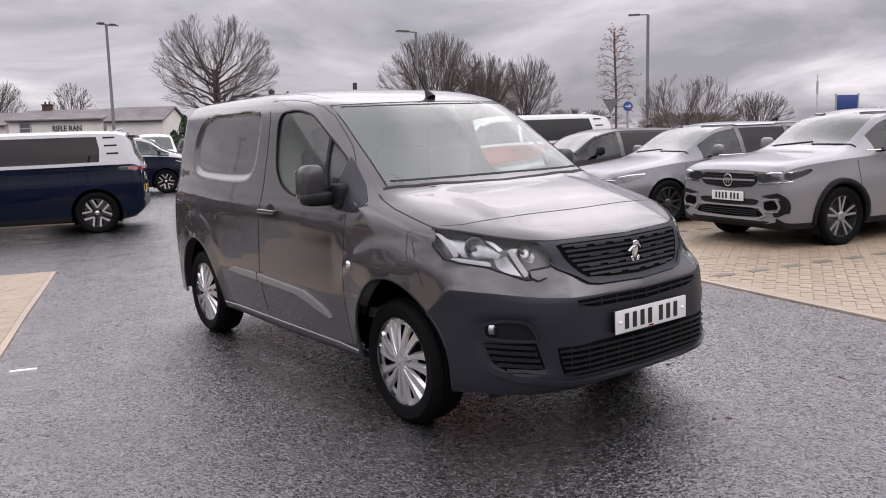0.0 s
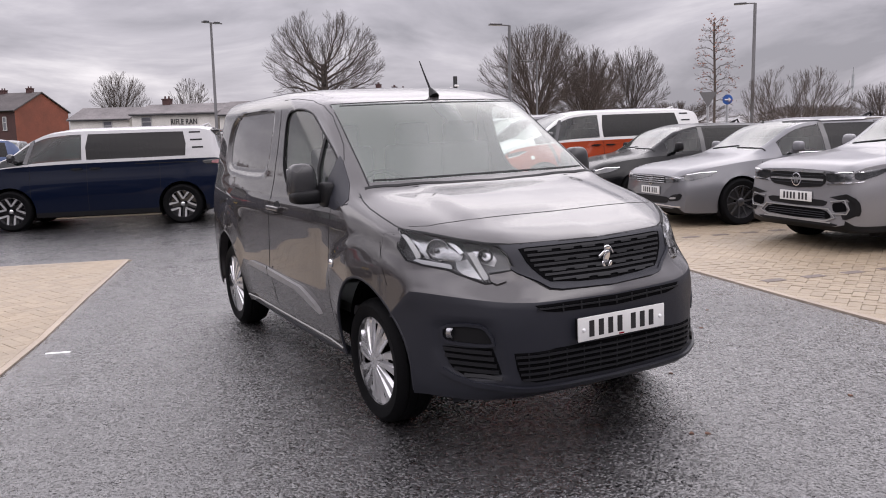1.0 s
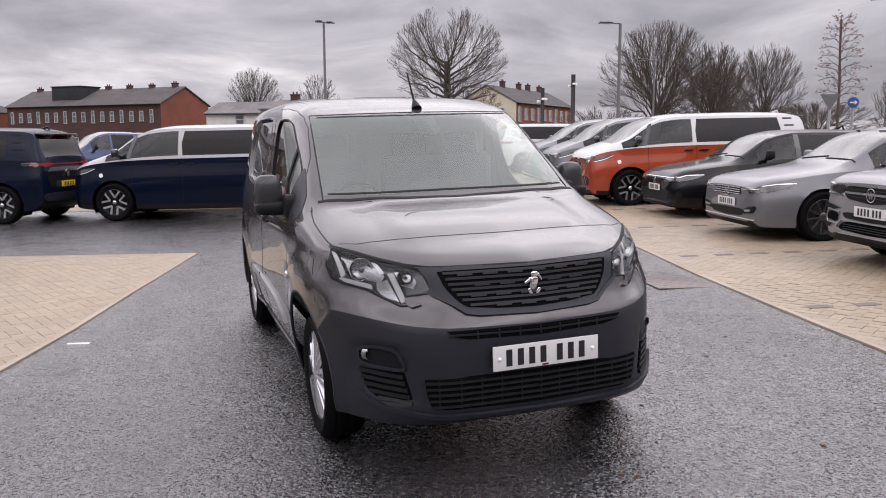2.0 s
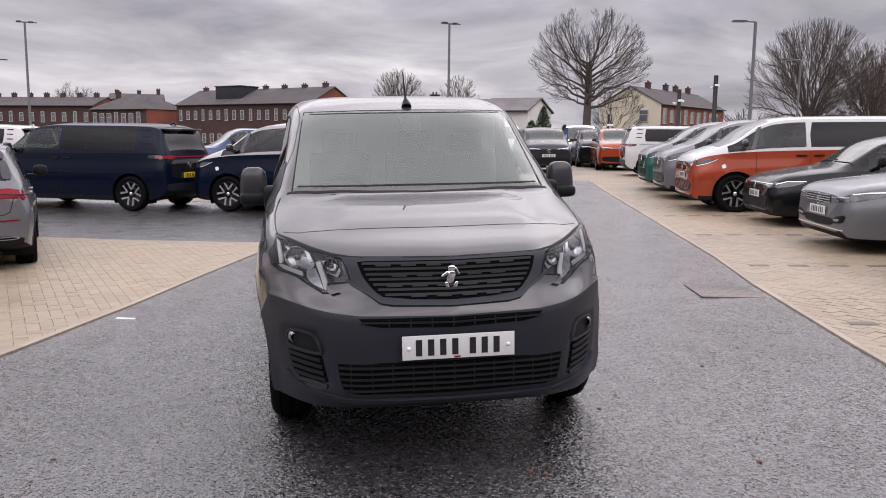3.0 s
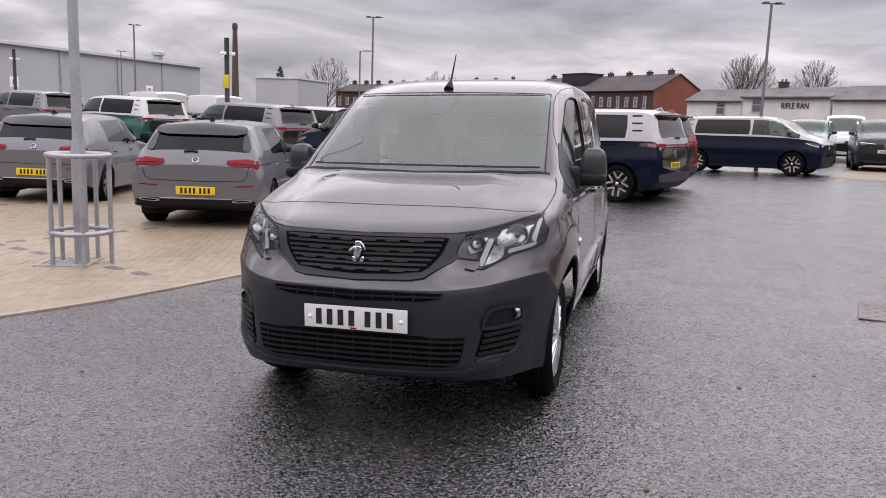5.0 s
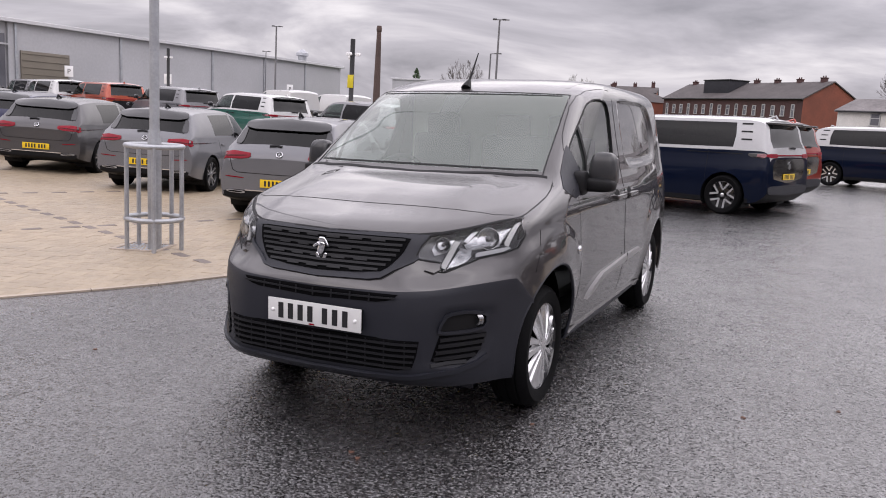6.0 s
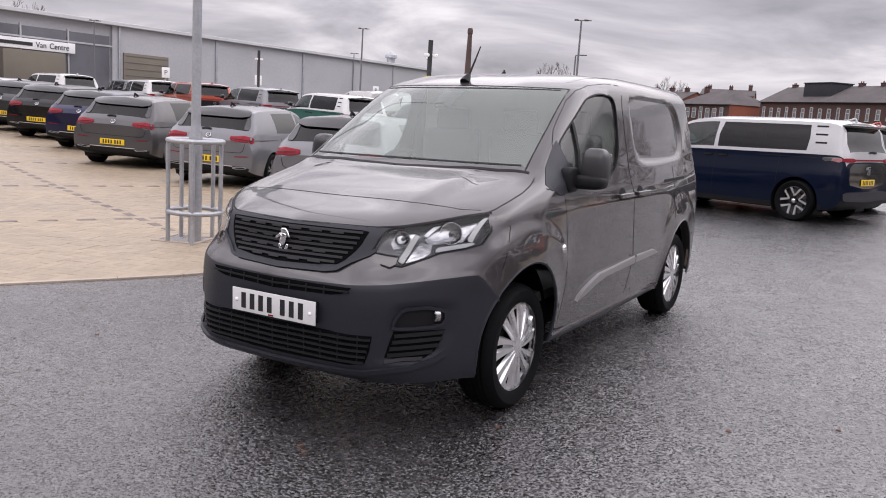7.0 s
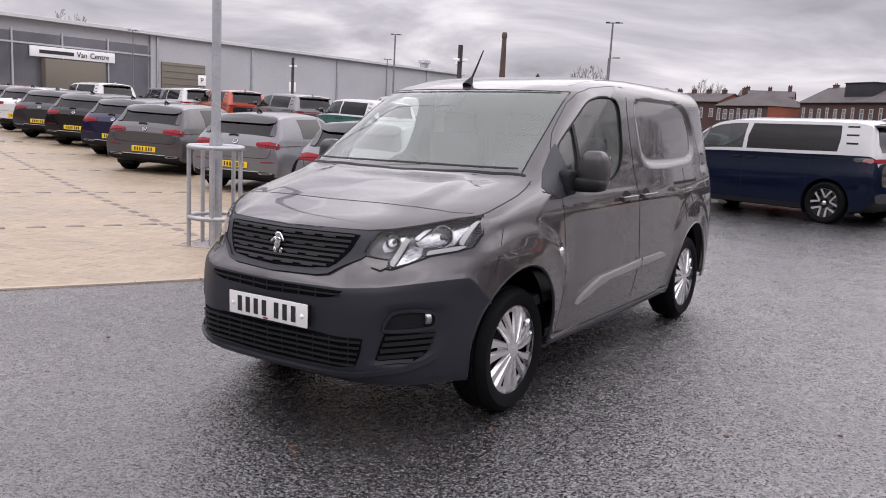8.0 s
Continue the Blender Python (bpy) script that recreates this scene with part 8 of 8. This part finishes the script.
me = bpy.data.meshes.new_from_object(bpy.data.objects.new("text_tmp", cu))
me.materials.append(POSTBLACK)
ob = new("wall_lettering", me)
ob.matrix_world = fm @ Matrix.Diagonal((0.8, 1, 1, 1))
tagged(ob, "black painted letters on the whitewashed wall", "lettering")
# the end terrace with a cream gable
cream = house("terrace", 36.2, 78.7, 50.5, 92.0, 7.2, 5.45, 7.35, BRICK_RED, CREAM, "brick terrace with a cream rendered gable end", wins=terrace_windows(19.0, 4.2, 2.0, w=0.95, h=1.3, low=1.4), chim=((4.5, 0.7), (9.5, 0.7), (12.5, 0.7), (16.5, 0.7)))
window(cream, Matrix.Translation((-0.03, 1.95, 4.2)) @ Matrix.Rotation(radians(-90), 4, "Z"), 1.0, 1.25)


# a tall blue panel that stands at the end of the road, with one line of small white print
ob = thing("totem_sign", Matrix.Translation((12.5, 37.5, rise(12.5, 37.5))) @ Matrix.Rotation(radians(-18), 4, "Z"), "tall blue totem sign with a dark cap", "sign")
bm = bmesh.new()
box(bm, (0, 0, 0.92), (0.23, 0.12, 1.84), 0.02)
part("panel", bm, TOTEMBLUE, ob)
bm = bmesh.new()
box(bm, (0, 0, 1.87), (0.25, 0.14, 0.06), 0.01)
part("cap", bm, POSTBLACK, ob, "dark metal cap")
bm = bmesh.new()
box(bm, (0, 0, 0.03), (0.34, 0.24, 0.06), 0.01)
part("foot", bm, STEEL, ob)
bm = bmesh.new()
box(bm, (0.01, -0.063, 1.2), (0.05, 0.006, 0.7), 0.001)
part("print_bar", bm, WHITE, ob, "bar of small white print")


def warehouse():
    """The long grey showroom and warehouse along the yard's far side."""
    X = -53.0
    ob = thing("showroom", Matrix.Translation((X, 0, 0)), "long grey metal-clad showroom and warehouse", "building")
    y0, y1, H = 6.0, 83.0, 6.45
    bm = bmesh.new()
    for a, b in ((38.0, y1),):
        box(bm, (-12.5, (a + b) / 2, H / 2 - 0.4), (25, b - a, H + 0.8), 0.0)
    part("wall", bm, CLADDING, ob, smooth=False)
    bm = bmesh.new()
    box(bm, (-12.7, (y0 + 38) / 2, H / 2 - 0.4), (25, 38 - y0, H + 0.8), 0.0)
    part("showroom_wall", bm, CLADDING, ob, smooth=False)
    bm = bmesh.new()
    box(bm, (-12.3, (y0 + y1) / 2, H + 0.14), (25.4, y1 - y0 + 0.6, 0.28), 0.03)
    part("roof_edge", bm, CLADTOP, ob, smooth=False)
    bm = bmesh.new()
    vs = [bm.verts.new(p) for p in ((0.3, y0, H + 0.28), (0.3, y1, H + 0.28), (-12, y1, H + 1.1), (-12, y0, H + 1.1))]
    bm.faces.new(vs)
    part("roof", bm, CLADDING, ob, smooth=False)
    for y in (38.6, 48.5, 59.9, 68.0, 75.5):
        bm = bmesh.new()
        box(bm, (0.05, y, H / 2), (0.12, 0.22, H), 0.01)
        part("downpipe", bm, STEEL, ob)
    # glazed front
    for k in range(8):
        y = 9.0 + k * 3.6
        bm = bmesh.new()
        box(bm, (0.02, y + 1.75, 2.75), (0.12, 3.46, 5.7), 0.01)
        part("pane", bm, SHOPGLASS, ob, smooth=False)
        bm = bmesh.new()
        box(bm, (0.08, y, 2.8), (0.16, 0.12, 5.9), 0.01)
        part("mullion", bm, CLADDING, ob, smooth=False)
    bm = bmesh.new()
    box(bm, (0.09, 23.4, 4.85), (0.15, 29, 0.12), 0.01)
    part("transom", bm, CLADDING, ob, smooth=False)
    bm = bmesh.new()
    box(bm, (0.4, 31.3, 1.95), (0.6, 4.6, 3.9), 0.03)
    part("porch", bm, SHUTTER, ob)
    # sign board: a plain shape for the maker's name, then the words that follow it
    bm = bmesh.new()
    box(bm, (0.28, 31.37, 4.36), (0.12, 6.5, 0.72), 0.02)
    board = part("sign_board", bm, WHITE, ob, "white sign board over the entrance")
    bm = bmesh.new()
    box(bm, (0.35, 30.05, 4.36), (0.02, 2.55, 0.24), 0.0)
    part("bar", bm, POSTBLACK, board, smooth=False)
    for word, along_y in (("Van", 31.55), ("Centre", 32.58)):
        cu = bpy.data.curves.new("sign_word", "FONT")
        cu.body, cu.size, cu.extrude = word, 0.56, 0.01
        me = bpy.data.meshes.new_from_object(bpy.data.objects.new("text_tmp", cu))
        me.materials.append(POSTBLACK)
        tx = hold(new("sign_word", me), board)
        tx.matrix_local = Matrix.Translation((0.36, along_y, 4.18)) @ Matrix.Rotation(radians(90), 4, "Z") @ Matrix.Rotation(radians(90), 4, "X") @ Matrix.Diagonal((0.95, 1, 1, 1))
    # roller shutter
    bm = bmesh.new()
    box(bm, (0.05, 41.1, 2.2), (0.14, 4.3, 4.6), 0.02)
    sh = part("roller_shutter", bm, SHUTTER, ob)
    for k in range(9):
        bm = bmesh.new()
        box(bm, (0.13, 41.1, 0.3 + k * 0.5), (0.05, 4.1, 0.07), 0.01)
        part("rib", bm, SHUTTER, sh)
    for y, z in ((52.0, 1.2), (56.6, 1.2), (66.0, 1.2)):
        bm = bmesh.new()
        box(bm, (0.04, y, z), (0.12, 1.1, 2.2), 0.02)
        part("door", bm, POSTBLACK, ob)
    bm = bmesh.new()
    lathe(bm, [(0.5, H + 0.3), (0.5, H + 0.9), (0.75, H + 1.0), (0.7, H + 1.3), (0.2, H + 1.7), (0.001, H + 1.75)], 16, "z", Matrix.Translation((-1.5, 77.0, 0)))
    part("roof_vent", bm, STEEL, ob)


warehouse()
# unseen front added on the side the walk never looks at, to darken reflections
bm = bmesh.new()
box(bm, (0, -20.0, 3.8), (110, 0.4, 8.6), 0.02)
tagged(part("reflection_wall", bm, SHOPGLASS, None, smooth=False), "unseen dark glazed front added to darken reflections", "wall", kind="structure")
ob = thing("outbuilding", Matrix.Translation((-41.4, 80.0, 0)), "low grey metal-clad building beyond the yard", "building")
bm = bmesh.new()
box(bm, (0, 4, 2.4), (5.2, 8, 5.8), 0.0)
part("wall", bm, CLADDING, ob, smooth=False)
bm = bmesh.new()
box(bm, (0, 4, 5.36), (5.5, 8.3, 0.18), 0.02)
part("roof", bm, CLADTOP, ob, smooth=False)
for x, y in ((-42.0, 34.0), (-38.0, 52.0), (-40.0, 40.5)):
    o2 = thing("parking_sign", Matrix.Translation((x, y, rise(x))), "white parking sign on a grey post", "sign", "parking signs")
    bm = bmesh.new()
    tube(bm, [(0, 0, 0), (0, 0, 2.6)], 0.035, 8)
    part("pole", bm, STEEL, o2)
    bm = bmesh.new()
    box(bm, (0.05, 0, 2.6), (0.03, 0.50, 0.68), 0.01, Matrix.Rotation(radians(-40), 4, "Z"))
    bd = part("board", bm, WHITE, o2)
    cu = bpy.data.curves.new("letter", "FONT")
    cu.body, cu.size, cu.extrude, cu.align_x = "P", 0.42, 0.008, "CENTER"
    me = bpy.data.meshes.new_from_object(bpy.data.objects.new("text_tmp", cu))
    me.materials.append(POSTBLACK)
    tx = hold(new("letter", me), bd)
    tx.matrix_local = Matrix.Rotation(radians(-40), 4, "Z") @ Matrix.Translation((0.072, 0, 2.46)) @ Matrix.Rotation(radians(90), 4, "Z") @ Matrix.Rotation(radians(90), 4, "X")


# ---- paving blocks, edging and marks on the ground ----
def herringbone(x0, x1, y0, y1, turn, origin):
    """Blocks of 0.2 by 0.1 laid in herringbone, as (x, y, angle) of their middles, within a box about the origin, turned."""
    w = 0.1
    c, s = math.cos(radians(turn)), math.sin(radians(turn))
    out = []
    n = int(max(abs(x0), abs(x1), abs(y0), abs(y1)) / w) + 6
    for j in range(-n, n):
        for i in range(-n // 2, n // 2):
            # one upright and one flat block in each cell of the zigzag
            for u, v, a in (((j + 4 * i) * w + 0.1, j * w + 0.05, 0), ((j + 4 * i) * w + 0.25, j * w + 0.0, 90)):
                if x0 <= u <= x1 and y0 <= v <= y1:
                    out.append((origin[0] + c * u - s * v, origin[1] + s * u + c * v, turn + a))
    return out


def block_faces(x, y, ang, l, w, h, V, F, sink=0.0):
    ca, sa = math.cos(radians(ang)), math.sin(radians(ang))
    b = 0.004
    i = len(V)
    for dl, dw, z in ((l, w, -0.012), (l, w, h - 0.0015), (l - b, w - b, h)):
        for su, sv in ((-1, -1), (1, -1), (1, 1), (-1, 1)):
            u, v = su * dl / 2, sv * dw / 2
            px, py = x + ca * u - sa * v, y + sa * u + ca * v
            V.append((px, py, rise(px, py) + 0.006 + z - sink))
    F.append((i + 8, i + 9, i + 10, i + 11))
    for k in range(4):
        q = (k + 1) % 4
        F.append((i + k, i + q, i + 4 + q, i + 4 + k))
        F.append((i + 4 + k, i + 4 + q, i + 8 + q, i + 8 + k))


def lay(parent, poly, box_, origin, turn, near, seed):
    """The blocks of one paving: the 300 nearest as objects of their own, the rest as stuff."""
    rnd = random.Random(seed)
    inner = []
    for x, y, a in herringbone(*box_, turn, origin):
        if inside(poly, x, y) and all(math.hypot(x - q[0], y - q[1]) > 0.115 for q in [nearest(poly, x, y)]):
            inner.append((x, y, a))
    inner.sort(key=lambda q: math.hypot(q[0] - near[0], q[1] - near[1]))
    shared = []
    for k in range(4):
        V, F = [], []
        b = 0.006
        for dl, dw, z in ((0.197, 0.097, -0.012), (0.197, 0.097, 0.0065), (0.193, 0.093, 0.008)):
            V += [(su * dl / 2 + rnd.uniform(-.001, .001), sv * dw / 2 + rnd.uniform(-.001, .001), z) for su, sv in ((-1, -1), (1, -1), (1, 1), (-1, 1))]
        F = [(8, 9, 10, 11)] + [f for i in range(4) for f in ((i, (i + 1) % 4, 4 + (i + 1) % 4, 4 + i), (4 + i, 4 + (i + 1) % 4, 8 + (i + 1) % 4, 8 + i))]
        shared.append(mesh_of("block", V, F, PAVER, False))
    for x, y, a in inner[:300]:
        ob = hold(new("block", shared[rnd.randrange(4)]), parent)
        ob.matrix_local = Matrix.Translation((x, y, rise(x, y) + 0.006 + rnd.uniform(-0.0015, 0.0015))) @ Matrix.Rotation(radians(a), 4, "Z")
    V, F = [], []
    for x, y, a in inner[300:]:
        block_faces(x, y, a, 0.197, 0.097, 0.008 + rnd.uniform(-0.0015, 0.0015), V, F)
    # blocks cut along the edging
    for x, y, a in herringbone(*box_, turn, origin):
        q = nearest(poly, x, y)
        d = math.hypot(x - q[0], y - q[1])
        own = inside(poly, x, y)
        if (own and d > 0.115) or (not own and d > 0.07) or d < 1e-6:
            continue
        k = 1 if own else -1
        nx, ny = k * (x - q[0]) / d, k * (y - q[1]) / d
        ca, sa = math.cos(radians(a)), math.sin(radians(a))
        ring = [(x + ca * u - sa * v, y + sa * u + ca * v) for u, v in ((-.0985, -.0485), (.0985, -.0485), (.0985, .0485), (-.0985, .0485))]
        far = [(px - q[0]) * nx + (py - q[1]) * ny - 0.032 for px, py in ring]
        cut = []
        for i in range(4):
            j = (i + 1) % 4
            if far[i] >= 0:
                cut.append(ring[i])
            if (far[i] >= 0) != (far[j] >= 0):
                f = far[i] / (far[i] - far[j])
                cut.append((ring[i][0] + (ring[j][0] - ring[i][0]) * f, ring[i][1] + (ring[j][1] - ring[i][1]) * f))
        if len(cut) < 3:
            continue
        i, n = len(V), len(cut)
        for z in (-0.012, 0.0075):
            V += [(px, py, rise(px, py) + 0.006 + z) for px, py in cut]
        F.append(tuple(range(i + n, i + 2 * n)))
        F += [(i + m, i + (m + 1) % n, i + n + (m + 1) % n, i + n + m) for m in range(n)]
    if F:
        tagged(hold(new("blocks", mesh_of("blocks", V, F, PAVER_MANY, False)), parent), kind="stuff")


def paver_many():
    m = PAVER.copy()
    m.name = "cream_block_many"
    nt = m.node_tree
    for n in nt.nodes:
        if n.bl_idname == "ShaderNodeObjectInfo":
            for l in list(nt.links):
                if l.from_node == n:
                    to = l.to_socket
                    g = nt.nodes.new("ShaderNodeNewGeometry")
                    nt.links.new(g.outputs["Random Per Island"], to)
                    break
    return m


PAVER_MANY = paver_many()
lay(paving_left, LEFT, (-9.5, 9.5, -9.5, 9.5), (-7.2, 4.4), 20.0, (-3.4, 1.6), 1)
lay(paving_right, RIGHT, (-5.5, 5.5, -6.0, 6.0), (5.6, 4.4), 30.0, (3.4, 1.4), 2)


def edging(parent, line, width=0.055, piece=0.91):
    pts = []
    for p, q in zip(line, line[1:]):
        d = math.hypot(q[0] - p[0], q[1] - p[1])
        k = max(1, int(round(d / piece)))
        pts += [(p[0] + (q[0] - p[0]) * i / k, p[1] + (q[1] - p[1]) * i / k) for i in range(k)]
    pts.append(line[-1])
    for p, q in list(zip(pts, pts[1:])):
        d = math.hypot(q[0] - p[0], q[1] - p[1])
        V, F = [], []
        block_faces((p[0] + q[0]) / 2, (p[1] + q[1]) / 2, math.degrees(math.atan2(q[1] - p[1], q[0] - p[0])), d - 0.006, width, 0.010, V, F)
        hold(new("edging_stone", mesh_of("edging_stone", V, F, KERB, False)), parent)


edging(paving_left, [(-4.75, 9.40)] + LEFT_EDGE[:9])
edging(paving_right, RIGHT_EDGE[1:7] + [along(RIGHT_EDGE[6], 75.9, k * 3.0) for k in range(1, 5)])


def markers(parent, p, q, gap=0.43):
    """A bay line of single charcoal blocks."""
    d = math.hypot(q[0] - p[0], q[1] - p[1])
    a = math.degrees(math.atan2(q[1] - p[1], q[0] - p[0]))
    V, F = [], []
    block_faces(0, 0, 0, 0.215, 0.105, 0.012, V, F)
    z0 = rise(0)
    me = mesh_of("marker_block", [(x, y, z - z0) for x, y, z in V], F, PAVER_DARK, False)
    for i in range(int(d / gap) + 1):
        x, y = along(p, a, i * gap)
        ob = hold(new("marker_block", me), parent)
        ob.matrix_local = Matrix.Translation((x, y, rise(x, y))) @ Matrix.Rotation(radians(a), 4, "Z")


markers(paving_left, (-3.40, 3.05), (-17.5, 7.55))
for k in range(5):
    x, y = -5.95 - 3.45 * k, 3.85 + 1.08 * k
    markers(paving_left, along((x, y), 247, 1.9), along((x, y), 67, 2.9))
markers(paving_right, (3.60, 2.06), (8.6, 0.85))
for k in range(1, 4):
    p = along((3.60, 2.06), 75, 2.85 * k)
    markers(paving_right, p, along(p, -14, 5.0))

# the square pit about the lamp post
pit = thing("post_pit", Matrix.Translation((-4.42, 3.27, rise(-4.4) + 0.004)) @ Matrix.Rotation(radians(20), 4, "Z"), "square gravel pit edged in pale stone at a post", "tree pit")
for c, s in (((0, 0.23, 0.006), (0.52, 0.05, 0.03)), ((0, -0.23, 0.006), (0.52, 0.05, 0.03)), ((0.235, 0, 0.006), (0.05, 0.42, 0.03)), ((-0.235, 0, 0.006), (0.05, 0.42, 0.03))):
    bm = bmesh.new()
    box(bm, c, s, 0.004)
    part("edging_stone", bm, KERB, pit)
V, F = [], []
rnd = random.Random(5)
for _ in range(260):
    x, y, r = rnd.uniform(-0.2, 0.2), rnd.uniform(-0.2, 0.2), rnd.uniform(0.006, 0.014)
    i = len(V)
    V += [(x + r, y, 0.012), (x - r, y, 0.012), (x, y + r, 0.012), (x, y - r, 0.012), (x, y, 0.012 + r)]
    F += [(i, i + 2, i + 4), (i + 2, i + 1, i + 4), (i + 1, i + 3, i + 4), (i + 3, i, i + 4)]
tagged(part_of("gravel", V, F, STEEL, pit, smooth=False), kind="stuff")

# a dash of white paint, an iron gully cover, fallen leaves
def flat_piece(name, pts, lift, material, label, category):
    bm = bmesh.new()
    top = [bm.verts.new((x, y, rise(x, y) + lift)) for x, y in pts]
    low = [bm.verts.new((x, y, rise(x, y) - 0.01)) for x, y in pts]
    bm.faces.new(top)
    for i in range(len(pts)):
        j = (i + 1) % len(pts)
        bm.faces.new((top[i], low[i], low[j], top[j]))
    bmesh.ops.recalc_face_normals(bm, faces=bm.faces[:])
    return tagged(part(name, bm, material, None, smooth=False), label, category)


flat_piece("paint_dash", [(-2.33, 3.53), (-2.17, 3.475), (-2.16, 3.51), (-2.32, 3.565)], 0.004, WHITE, "short white paint dash on the tarmac", "road mark")
cover = thing("gully_cover", Matrix.Translation((3.26, 3.56, rise(3.26))) @ Matrix.Rotation(radians(-11), 4, "Z"), "rectangular iron cover set in the tarmac", "drain cover")
bm = bmesh.new()
box(bm, (0, 0, 0.0), (0.64, 0.62, 0.012), 0.002)
part("frame", bm, IRON, cover)
for i in range(9):
    for j in range(7):
        if (i + j) % 2 == 0:
            if (i, j) == (0, 0):
                bm = bmesh.new()
                box(bm, (0, 0, 0.0065), (0.045, 0.045, 0.003), 0.001)
                first = part("tread", bm, IRON, cover)
                first.location = (-0.26, -0.24, 0)
            else:
                o = hold(new("tread", first.data), cover)
                o.location = (-0.26 + i * 0.065, -0.24 + j * 0.08, 0)
FALLEN = surface("brown_leaf", (0.10, 0.05, 0.033), 0.7, var=0.3)
for k, (x, y) in enumerate(((0.36, -0.19), (0.30, -0.15), (1.84, 1.26), (2.30, 1.63), (1.37, -0.24), (-1.9, 0.4), (0.9, 0.6), (-0.6, -1.2))):
    rnd = random.Random(k)
    a0 = rnd.uniform(0, 6)
    pts = [(x + r * math.cos(a0 + a), y + r * math.sin(a0 + a)) for a, r in ((0, 0.019), (0.8, 0.010), (2.0, 0.013), (3.1, 0.008), (4.2, 0.012), (5.5, 0.010))]
    flat_piece("fallen_leaf", pts, 0.006, FALLEN, "small brown leaf lying on wet tarmac", "leaf")["group"] = "fallen leaves"
